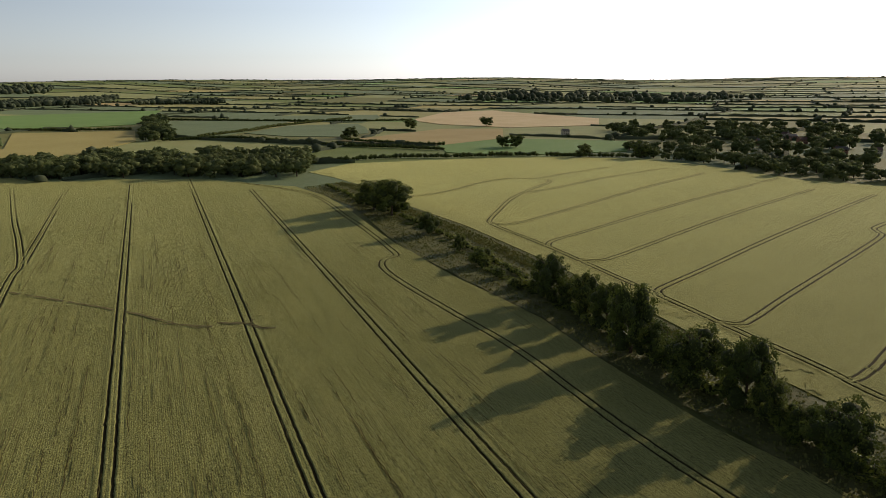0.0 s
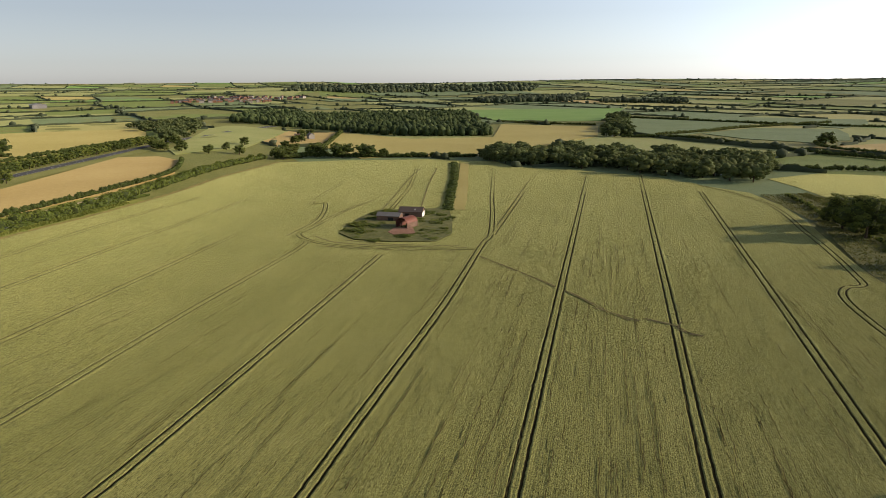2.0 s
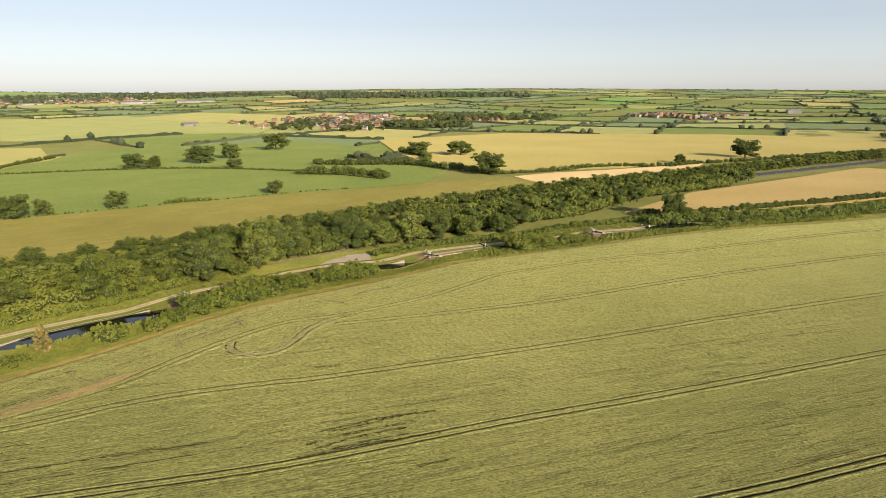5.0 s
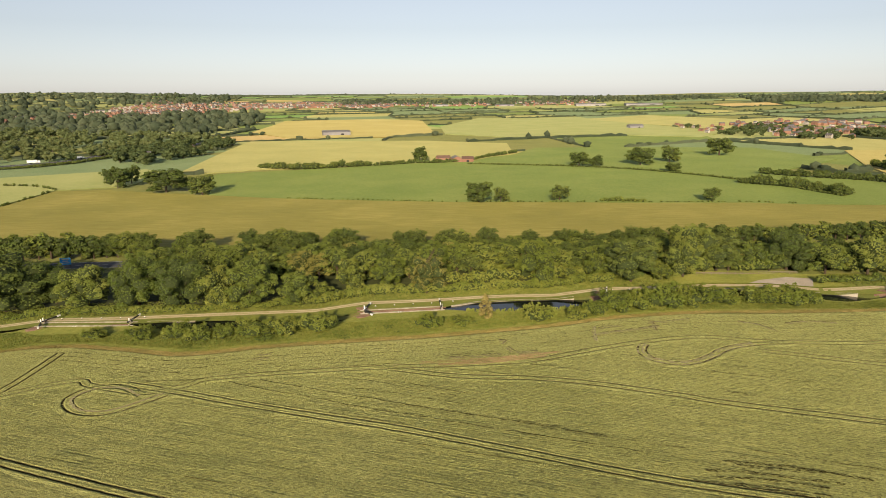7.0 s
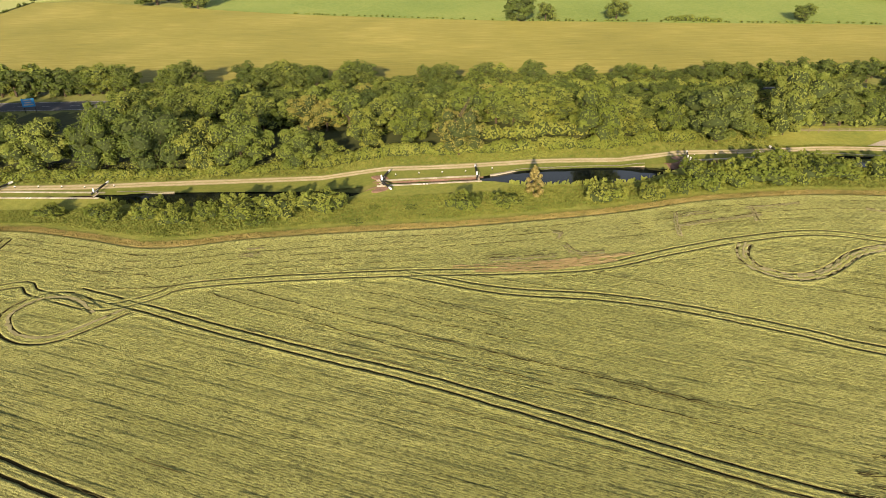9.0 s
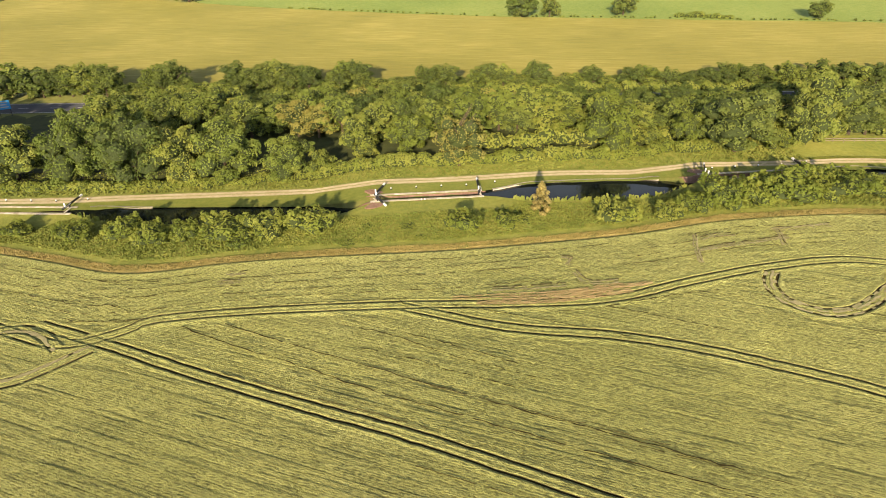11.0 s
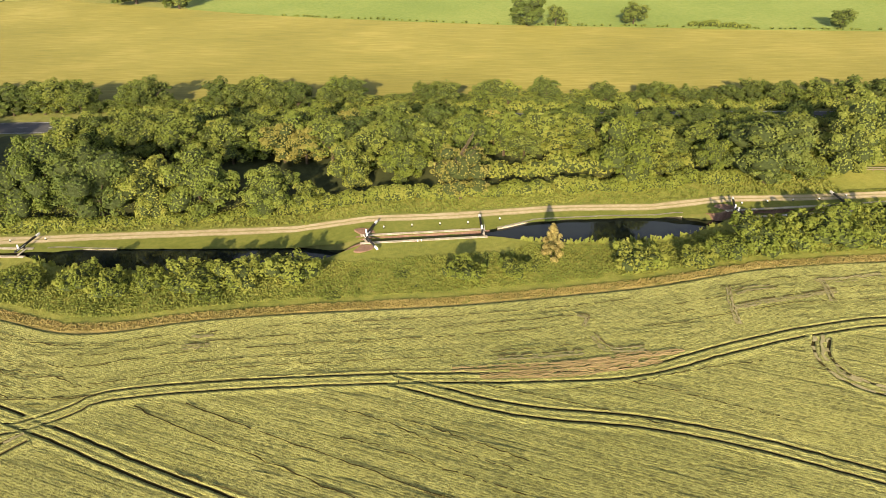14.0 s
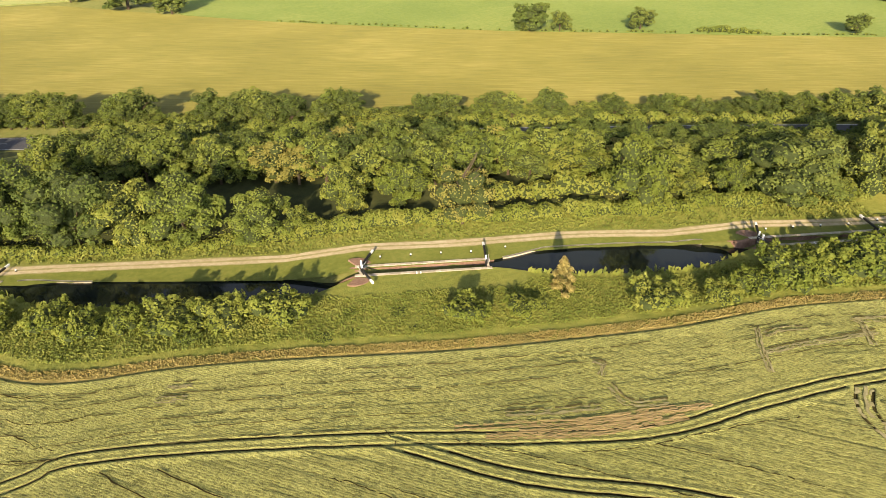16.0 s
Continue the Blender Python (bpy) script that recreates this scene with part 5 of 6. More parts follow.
rows += [("far", prng.uniform(545, 640), prng.uniform(95, 175), prng.uniform(6, 10), 1.2) for _ in range(12)]
rows += [("far", x, 62 + 0.0 * x + prng.uniform(-9, 9), prng.uniform(7, 11), 1.2) for x in (560, 572, 585, 600, 615, 630, 690, 705, 760, 775)]
thicket(rows, "dark hedge trees along the valley")
leafy_grove([(440, 980), (520, 860), (640, 850), (760, 900), (700, 1120), (560, 1260), (440, 1280)], 19, 5, 10, "garden trees among the village houses")
leafy_grove([(-330, 640), (-240, 610), (-215, 700), (-225, 860), (-300, 800)], 15, 7, 12, "trees beside the far road")

# ---- canal bank surfaces ----
def sheet(name, xs, lower, upper, rows, material, height, label, rough=0.0, ground=land):
    """A strip of ground between two lines y = lower(x) and y = upper(x)."""
    s = np.linspace(0, 1, rows)[:, None]
    X = np.repeat(xs[None], rows, 0)
    Y = lower(xs)[None] * (1 - s) + upper(xs)[None] * s
    Z = ground(X, Y) + height + rng.normal(0, rough, X.shape)
    i = (np.arange(rows - 1)[:, None] * len(xs) + np.arange(len(xs) - 1)[None]).ravel()
    ob = add_mesh(name, np.stack([X.ravel(), Y.ravel(), Z.ravel()], 1), np.stack([i, i + 1, i + 1 + len(xs), i + len(xs)], 1), material, smooth=True)
    return tagged(ob, label, "bank", kind="structure")


EX, EY = (np.array(c, float) for c in zip(*[p for p in CROP_EDGE if p[0] > -112]))
PX, PY = (np.array(c, float) for c in zip(*PATH))


def edge_y(x):
    return np.interp(x, EX, EY)


def path_y(x):
    return np.interp(x, PX, PY)


def south_water(x):
    return canal_y(x) - np.interp(x, CX, CW)


def north_water(x):
    return canal_y(x) + np.interp(x, CX, CW)


bank_x = np.arange(-130, 340, 1.5)
sheet("canal_bank", bank_x, lambda x: edge_y(x) + 0.3, lambda x: south_water(x) + 0.15, 10, M_BANK, 0.0, "rough lush green grass bank above the canal", 0.06)
sheet("verge", bank_x, lambda x: path_y(x) + 1.0, lambda x: path_y(x) + 16, 8, M_BANK, -0.02, "rough green verge behind the tow path", 0.06)
# dark sheet laid between trees and belt as their painted shade
sheet("woodland_floor", np.arange(-150, 118, 3.0), lambda x: path_y(x) + np.interp(x, [-30, 0, 60, 90], [6.5, 13, 14, 18]), lambda x: np.interp(x, [-150, 50, 120], [246, 241, 236]), 12, M_FLOOR_SHADE, 0.10, "woodland floor with tree shade painted in", 0.1)
sheet("mown_lawn", bank_x, lambda x: north_water(x) - 0.1, lambda x: path_y(x) - 0.9, 5, M_LAWN, 0.02, "mown grass between canal and tow path")


def lawn_gap(x):
    """Width of the mown strip south of the lock chambers."""
    return sum(4.6 * sst(a - 6, a + 1, x) * (1 - sst(b - 2, b + 4, x)) for a, b in ((-104, -80), (-16, 12), (56, 76)))


def tufts(name, n, xs, lo, hi, size, mat, label, tall=1.0):
    """Grass and weeds as many upright sprays."""
    x = rng.uniform(*xs, n)
    y = lo(x) + (hi(x) - lo(x)) * rng.uniform(0, 1, n)
    s = size * rng.uniform(0.5, 1.4, n)
    a = rng.uniform(0, 3.14, n)
    d = np.stack([np.cos(a), np.sin(a)], 1) * (s * 0.4)[:, None]
    z = land(x, y) - 0.05
    lean = rng.normal(0, 0.3, (n, 2)) * s[:, None]
    v = np.empty((n, 4, 3))
    v[:, 0] = np.stack([x - d[:, 0], y - d[:, 1], z], 1)
    v[:, 1] = np.stack([x + d[:, 0], y + d[:, 1], z], 1)
    v[:, 2] = np.stack([x + d[:, 0] * 1.2 + lean[:, 0], y + d[:, 1] * 1.2 + lean[:, 1], z + s * tall], 1)
    v[:, 3] = np.stack([x - d[:, 0] * 1.1 + lean[:, 0], y - d[:, 1] * 1.1 + lean[:, 1], z + s * tall * rng.uniform(0.6, 1.1, n)], 1)
    return tagged(add_mesh(name, v.reshape(-1, 3), np.arange(4 * n).reshape(-1, 4), mat), label, "grass", kind="stuff")


tufts("bank_grass", 66000, (-125, 150), lambda x: edge_y(x) + 4, lambda x: south_water(x) - 1.4 - lawn_gap(x), 0.25, M_TUFT, "tall green grass and weeds on the canal bank")
tufts("bank_grass", 9000, (150, 330), lambda x: edge_y(x) + 3, lambda x: south_water(x) - 0.2, 0.6, M_TUFT, "tall green grass further along the canal")
tufts("dry_grass", 30000, (-110, 140), lambda x: edge_y(x) + 0.2, lambda x: edge_y(x) + 2.3, 0.17, M_DRYGRASS, "straw coloured grass along the wheat", 1.5)
tufts("verge_grass", 28000, (-130, 240), lambda x: path_y(x) + 1.8, lambda x: path_y(x) + np.where((x > 83) & (x < 132), 1.9, 15), 0.32, M_TUFT, "tall green verge grass under the trees")
HX, HY = np.array([-60.0, 20, 77, 98, 119, 158, 188, 228, 262, 330]), np.array([-79.0, -104, -124, -134, -140, -151, -161, -180, -196, -212])
SX, SY = np.array([-60.0, 22, 44, 77, 126, 190, 242, 308, 352]), np.array([-105.0, -131, -140, -156, -178, -202, -216, -240, -249])
tufts("hedge_bottom_grass", 16000, (-50, 330), lambda x: np.interp(x, SX, SY) + 0.5, lambda x: np.interp(x, HX, HY) - 0.5, 0.42, M_HEDGEGRASS, "rough grass and weeds between the wheat fields")
tufts("hedge_bottom_grass", 6000, (60, 330), lambda x: np.interp(x, SX, SY) + 3, lambda x: np.interp(x, SX, SY) + 10, 0.5, M_HEDGEGRASS, "dry brown grass along the ditch")
for a, b in ((-76, -22), (14, 52)):
    tufts("reeds", 160, (a, b), lambda x: south_water(x) - 0.8, lambda x: south_water(x) + 0.4, 0.6, M_TUFT, "green reeds at the water's edge", 1.3)
hedge([(-34, 196), (-22, 197.5), (-8, 199), (6, 201), (22, 202.5), (34, 203), (48, 203.5), (62, 203)], 2.6, 3.4, "light green bramble hedge behind the tow path", M_LEAF_LIGHT, 9, 0.26)
hedge([(-128, 191), (-110, 190), (-92, 190), (-70, 191), (-50, 193), (-36, 195)], 1.8, 3.0, "green undergrowth below the tow path trees", M_LEAF_LIGHT, 7, 0.28)
hedge([(6, 208), (20, 211), (40, 213), (70, 214), (110, 218)], 4.0, 5.0, "green thicket in front of the tree belt", M_LEAF_LIGHT, 7, 0.4)
hedge([(128, 197), (150, 192), (175, 186), (200, 180), (225, 170), (250, 162)], 2.2, 3.0, "low hedge behind the upper tow path", M_LEAF, 7, 0.4)
hedge([(96, 179), (106, 178), (112, 176)], 3.4, 4, "dense green thorn bushes by the water", M_LEAF, 8, 0.4)
hedge([(172, 167), (184, 163.5), (196, 160)], 3.4, 4, "dense bushes beside the upper pool", M_LEAF, 8, 0.4)
hedge([(250, 141), (280, 131), (310, 121), (350, 110)], 1.6, 3.5, "scrub on the canal's near bank", M_LEAF, 6, 0.45, gap=0.2)
# golden conifer on the bank
g = np.random.default_rng(3)
gold = new("golden_conifer")
L = []
for i in range(34):
    up = i / 34
    a, r = 2.4 * i, 2.5 * (1 - up ** 1.5) * g.uniform(0.45, 1.0)
    L.append((math.cos(a) * r, math.sin(a) * r, 0.7 + 6.2 * up, 0.75 - 0.35 * up, 0.75 - 0.35 * up, 0.62))
v, f = lump_cards(L, 2600, 0.15, g)
add_mesh("foliage", v, f, M_LEAF_GOLD, gold)
v, f = lump_core(L, ICO0, g, 0.6)
add_mesh("inner_foliage", v, f, M_LEAF_GOLD, gold)
part("trunk", trunk_bm(4.5, 0.12, g, 0), M_BARK, gold)
gold.matrix_basis = pose(18.8, 174.6, float(land(18.8, 174.6)) - 0.2)
tagged(gold, "small golden brown conifer on the grass bank", "conifer")

# ---- dark gaps and lodged wisps in the wheat ----
M_WISP = material("flattened wheat", [(0.06, 0.052, 0.016), (0.11, 0.095, 0.03), (0.20, 0.165, 0.055)], 1.5, bump=0.1)


def wisps(name, lines, width, label, material=M_WISP, height=0.27, keep=0.75, step=1.6, strands=1):
    """Thin broken strips on the crop; with more strands, a sheaf of them across the width."""
    pieces = []
    for pts in lines:
        for k in range(strands):
            line = spline(pts, step)
            line = line + rng.normal(0, 0.07, line.shape)
            off = 0.0 if strands == 1 else width * rng.uniform(-0.7, 0.7)
            v, f = ribbon_geo(line, width if strands == 1 else width * 0.22, height + 0.01 * k, off, 0.3)
            f = f[rng.uniform(size=len(f)) < keep]
            pieces.append((v, f))
    v, f = joined(pieces)
    return tagged(add_mesh(name, v, f, material), label, "crop", kind="stuff")


head = []
for off, a, b in ((3, -100, 150), (5.6, -96, 60), (8.0, -90, 40), (10.4, -80, -10), (10.2, 30, 75), (12.6, -70, 20), (6.8, 60, 160), (15, -60, -5), (11, 90, 170)):
    x = a
    while x < b:
        ln = prng.uniform(10, 60)
        xs = np.arange(x, min(x + ln, b), 3.0)
        if len(xs) > 2:
            head.append([(q, edge_y(q) - off) for q in xs])
        x += ln + prng.uniform(1, 14)
wisps("drill_gaps", head, 0.15, "dark thin gaps between drilled rows on the headland", M_BEATEN, 0.16, 0.8, 0.8)
rows_ = []
for i in range(620):
    u, w = prng.uniform(-60, 420), prng.choice((prng.uniform(-150, 150), prng.uniform(-110, 0)))
    c0 = np.array([40.0, 40.0]) + ROWD * (u - 60) + np.array([-ROWD[1], ROWD[0]]) * w
    ln = prng.uniform(6, 42)
    a, b = c0, c0 + ROWD * ln
    if in_poly(MAIN, *a) and in_poly(MAIN, *b) and not (a[1] > edge_y(a[0]) - 18 and a[0] < 200):
        rows_.append([tuple(a), tuple((a + b) / 2 + rng.normal(0, 0.06, 2)), tuple(b)])
wisps("drill_gaps", rows_, 0.13, "dark thin gaps along the drilled rows", M_BEATEN, 0.16, 0.85, 1.4)
wisps("drill_gaps", [[(-41.2, 138.3), (-35.5, 135.1), (-27, 131.1), (-19.2, 127.4), (-10.7, 123.2), (10, 114.6), (40, 102.5)], [(-34.5, 138.7), (-26.6, 134.9), (-15.6, 129.9), (-5.7, 125.5), (8, 119.5), (34, 108.6)]],
      0.15, "long dark gaps along the drilled rows", M_RUT, 0.15, 0.95, 1.2)
wisps("drill_gaps", [[(-13.9, 137.1), (-9.3, 135.5), (-0.3, 130.5), (12, 125)], [(-13.2, 132.2), (-6, 129.8), (-0.3, 127.1), (9, 123)], [(-6.4, 135.4), (-0.3, 132.9), (10, 128)], [(0.9, 142.5), (8.4, 140.3), (15.6, 137.8), (22.4, 135.2), (26.9, 133.5)],
                     [(23.9, 141.9), (29.4, 139.8), (32.7, 138.4), (42, 134.4)], [(16, 140.1), (22.9, 140.8), (30.2, 142.5), (38.5, 144.3), (44.2, 145.1)], [(-61, 141), (-55.9, 140.2), (-47.5, 140.5)], [(-68.4, 153.5), (-64.6, 153.1), (-56.8, 151.4), (-50, 151.6)],
                     [(-60.2, 148.2), (-54.4, 146.5), (-48.9, 147.2)], [(-64.2, 146.4), (-56.8, 145), (-48.9, 141.9)], [(-7.8, 144.2), (-6.9, 143.2), (-6.4, 141.8)]], 0.13, "crooked dark gaps in the wheat by the headland", M_RUT, 0.16, 0.85, 0.7)
BENT = [[(46.3, 163.5), (45, 158.7), (44.3, 153.6)], [(46.6, 161.8), (49.7, 163), (53.5, 163.2)], [(45.1, 157.9), (50, 159.3), (54.9, 160.2), (62.9, 162)], [(60.9, 165.4), (61.9, 163.7), (60.9, 158.9)], [(61.6, 164.9), (66.4, 165.2), (72.4, 166.2)],
        [(20.3, 156.6), (21.9, 155.8), (21, 153.7)], [(21.9, 151.5), (23.7, 148.2), (28.6, 148.3)], [(7.4, 146.8), (13, 147), (19.6, 147.7)], [(-38.7, 153.5), (-35.3, 153.7)], [(-39.4, 150.6), (-35.3, 151)], [(84, 163), (88, 160), (90, 155)], [(95, 160), (101, 161), (108, 159)]]
LOOPS = [[(55, 150.5), (53, 146.3), (53.6, 141.8), (57.8, 138.6), (63, 139), (68, 142), (73, 145.6), (80.4, 147.8)], [(-58, 133.5), (-64, 138), (-70, 138), (-73, 133), (-70.5, 128.3), (-66, 125.6), (-60.5, 126.2), (-53, 133.2)]]
wisps("bent_wheat", LOOPS, 2.0, "grey straw pressed flat in turning loops", M_STRAW, 0.15, 0.7, 0.7, 3)
wisps("bent_wheat", BENT, 0.8, "grey bent straw in curls on the headland", M_STRAW, 0.14, 0.8, 0.6, 5)
# dark copies of the curls, shifted away from the sun as painted shadows
wisps("bent_wheat", [[(x + 0.3, y + 0.75) for x, y in q] for q in BENT], 0.3, "painted shadow strip behind the bent straw", M_BEATEN, 0.12, 0.85, 0.6)
wisps("lodged_wheat", [[(0.9, 144.5), (8.8, 144.9), (16.8, 145.3), (25, 146.6), (29.2, 147.4)], [(4.8, 142.9), (16.4, 143), (24.4, 144.2), (30.2, 145.5)], [(9, 144), (18, 144.4), (27, 145.8)], [(16, 145), (24, 145.9), (34, 147.6)]],
      0.7, "brown flattened wheat beside the wheel tracks", M_LODGED, 0.16, 0.75, 0.6, 9)
wisps("lodged_wheat", [[(225, -40.6), (196, -53), (178, -60), (164, -64), (155, -67.5)], [(166, -62), (160, -66), (154, -70)], [(156, -72), (150, -77), (143, -79)], [(152, -80), (147, -77), (142, -81)]], 0.7, "dark line of trampled wheat across the rows", M_WISP, 0.19, 0.9)
wisps("lodged_wheat", [[(47, 97), (53, 96.2), (60, 94), (67, 92)], [(44, 94.5), (56, 90.6), (68, 86)], [(50, 99.4), (62, 96.5), (72, 92.4)], [(48, 95), (56, 93.6), (64, 91)], [(50, 93), (57, 91), (63, 89)], [(52, 98), (60, 96), (66, 95)], [(58, 80), (64, 78)], [(63, 124), (68, 121.5)]], 0.5, "dark storm beaten wheat patch", M_RUT, 0.17, 0.7, 0.6, 4)
# trampled ring round the barn plot
wisps("lodged_wheat", [[(238, -38), (244, -12), (253, 10), (266, 20)], [(241, -36), (247, -10), (257, 8)], [(233, -34), (240, -6), (249, 18)], [(290, -24), (330, -30), (400, -41), (470, -54)], [(286, 8), (300, -4), (340, -14), (420, -30), (470, -42)]], 0.6, "trampled wheat round the barn plot", M_WISP, 0.2, 0.9)

# ---- canal locks ----
M_BRICK = material("old brick", [(0.12, 0.075, 0.05), (0.19, 0.115, 0.08), (0.27, 0.17, 0.12)], 2.5, bump=0.03, big=0.4)
M_COPING = material("weathered coping stone", [(0.26, 0.23, 0.17), (0.36, 0.32, 0.24), (0.45, 0.40, 0.32)], 1.8, bump=0.02, per_object=0.3, big=0.5)
M_BLACK = material("black painted timber", [(0.012, 0.012, 0.012), (0.03, 0.028, 0.026)], 3.0, 0.55, bump=0.01, local=True)
M_WHITE = material("white paint", [(0.70, 0.69, 0.66), (0.82, 0.81, 0.79)], 2.0, 0.5, local=True)
M_IRON = material("dark iron", [(0.03, 0.03, 0.03), (0.07, 0.065, 0.06)], 4.0, 0.5, metal=0.7, local=True)


def moved(bm, m):
    bm.transform(m)
    return bm


COPING_ME = None


def gate(parent, name, hinge, angle, leaf, beam, z, drop):
    """A lock gate: leaf of planks in the chamber, balance beam with a white end over the bank."""
    m = pose(*hinge, z, 0, 0, math.degrees(angle))
    top = part(name, moved(box_bm((leaf, 0.22, drop), (-leaf / 2, 0, -drop / 2 + 0.15), bevel=0.03), m), M_BLACK, parent, "black tarred timber gate")
    part("balance_beam", moved(box_bm((leaf + beam - 1.1, 0.36, 0.36), ((beam - 1.1 - leaf) / 2, 0, 0.85), bevel=0.05), m), M_BLACK, top)
    part("beam_end", moved(box_bm((1.1, 0.40, 0.40), (beam - 0.55, 0, 0.85), bevel=0.05), m), M_WHITE, top, "white painted beam end")
    part("gate_post", moved(box_bm((0.3, 0.3, 1.1), (0, 0, 0.45), bevel=0.04), m), M_BLACK, top)
    part("paddle_gear", moved(box_bm((0.26, 0.3, 1.2), (-leaf * 0.55, 0.05, 1.2), bevel=0.04), m), M_WHITE, top, "white tipped paddle gear")
    part("walk_board", moved(box_bm((leaf, 0.4, 0.06), (-leaf / 2, -0.32, 0.2)), m), M_COPING, top)
    part("handrail", moved(box_bm((leaf, 0.06, 0.06), (-leaf / 2, -0.5, 1.15)), m), M_WHITE, top)
    return top


def lock(x0, y0, x1, y1, label):
    """A narrow lock from its tail gates at x0, y0 to its head gate at x1, y1."""
    global COPING_ME
    thing = new("canal_lock")
    length, ang = math.hypot(x1 - x0, y1 - y0), math.degrees(math.atan2(y1 - y0, x1 - x0))
    top = float(land(x1 + 3, y1)) + 0.05
    thing.matrix_basis = pose(x0, y0, top, 0, 0, ang)
    for side in (-1, 1):
        part("lock_wall", box_bm((length + 3.2, 0.55, 3.6), (length / 2, side * 1.5, -1.9), bevel=0.03), M_BRICK, thing, "old brick chamber wall")
        if COPING_ME is None:
            bm = box_bm((0.98, 0.62, 0.16), (0, 0, 0), bevel=0.025)
            COPING_ME = bpy.data.meshes.new("coping_stone")
            bm.to_mesh(COPING_ME)
            bm.free()
            COPING_ME.materials.append(M_COPING)
        for i in range(int(length + 3)):
            st = new("coping_stone", COPING_ME)
            st.parent = thing
            st.location = (-1.0 + i * 1.0, side * 1.52, 0.05 + prng.uniform(-0.008, 0.008))
        # curved wing wall below the tail, and the brick apron round the gate's sweep
        bm = bmesh.new()
        rings = []
        for a in np.linspace(0, 1.2, 8):
            ring = []
            for r in (0.0, 0.45):
                x, y = -1.6 - 3.6 * math.sin(a), side * (1.3 + 2.6 * (1 - math.cos(a)) + r)
                ring += [(x, y, -0.1 - 0.9 * a), (x, y, -3.4)]
            rings.append([bm.verts.new(ring[q]) for q in (0, 2, 3, 1)])
        for p, q in zip(rings[:-1], rings[1:]):
            for e in range(4):
                bm.faces.new((p[e], p[(e + 1) % 4], q[(e + 1) % 4], q[e]))
        bm.faces.new(rings[0])
        bm.faces.new(rings[-1])
        bmesh.ops.recalc_face_normals(bm, faces=bm.faces[:])
        part("wing_wall", bm, M_BRICK, thing, "curved brick wing wall")
        bm = bmesh.new()
        fan = [bm.verts.new((-1.2, side * 1.9, 0.03))] + [bm.verts.new((-1.2 + 2.6 * math.cos(a), side * (1.9 + 2.7 * math.sin(a)), 0.03)) for a in np.linspace(2.2, 0.25, 8)]
        bm.faces.new(fan if side < 0 else fan[::-1])
        ex = bmesh.ops.extrude_face_region(bm, geom=bm.faces[:])
        for e in ex["geom"]:
            if isinstance(e, bmesh.types.BMVert):
                e.co.z -= 0.5
        bmesh.ops.recalc_face_normals(bm, faces=bm.faces[:])
        part("brick_apron", bm, M_BRICK, thing, "pink worn brick apron")
    gate(thing, "tail_gate", (0, 1.3), radians(68), 1.35, 4.6, 0.0, 2.6)
    gate(thing, "tail_gate", (0, -1.3), radians(-68), 1.35, 4.4, 0.0, 2.6)
    gate(thing, "head_gate", (length, 1.3), radians(86), 2.5, 4.8, 0.0, 1.6)
    part("chamber_water", box_bm((length, 2.6, 0.05), (length / 2, 0, -1.35)), M_WATER, thing, "dark still chamber water")
    part("head_sill", box_bm((0.6, 2.6, 2.2), (length + 0.9, 0, -2.0)), M_BRICK, thing)
    for bx, by in ((3, 4), (8.5, 4.2), (14, 4.2), (19.5, 4.1), (26, 5)):
        bm = bmesh.new()
        bmesh.ops.create_cone(bm, cap_ends=True, segments=10, radius1=0.16, radius2=0.12, depth=0.55, matrix=Matrix.Translation((bx, by, 0.05)))
        b = part("bollard", bm, M_BLACK, thing)
        bm = bmesh.new()
        bmesh.ops.create_cone(bm, cap_ends=True, segments=10, radius1=0.17, radius2=0.13, depth=0.2, matrix=Matrix.Translation((bx, by, 0.40)))
        part("bollard_cap", bm, M_WHITE, b, "white painted cap")
    part("ladder_mark", box_bm((0.25, 0.7, 0.05), (9.2, -1.75, 0.11)), M_WHITE, thing)
    part("ladder_mark", box_bm((0.25, 0.7, 0.05), (9.9, -1.75, 0.11)), M_WHITE, thing)
    return tagged(thing, label, "canal lock", "locks of the flight")


lock(-104, 180.7, -80, 180.1, "narrow brick canal lock with black beams, lowest of the flight")
lock(-14.6, 181.9, 7.0, 184.2, "narrow brick canal lock with black and white beams")
lock(57, 188.6, 79.6, 191.1, "narrow brick canal lock shaded by bushes")
lock(138.4, 180.3, 162, 177.1, "narrow brick canal lock beside the car park")
lock(206, 162.3, 228.8, 152.8, "narrow brick canal lock, highest of the flight")

# stone edging of the pools along the tow path
for a, b in ((-76, -62), (10, 48), (84, 132), (166, 201)):
    xs = np.arange(a, b, 1.5)
    line = np.stack([xs, north_water(xs) + 0.15], 1)
    v, f = ribbon_geo(line, 0.38, 0.07)
    w = v.copy()
    w[:, 2] -= 1.2
    n = len(v)
    front = np.arange(0, n - 2, 2)
    faces = np.vstack([f, np.stack([front, front + 2, front + 2 + n, front + n], 1)])
    tagged(add_mesh("stone_edging", np.vstack([v, w]), faces, M_COPING), "pale stone edging of the canal pool", "edging", kind="structure")

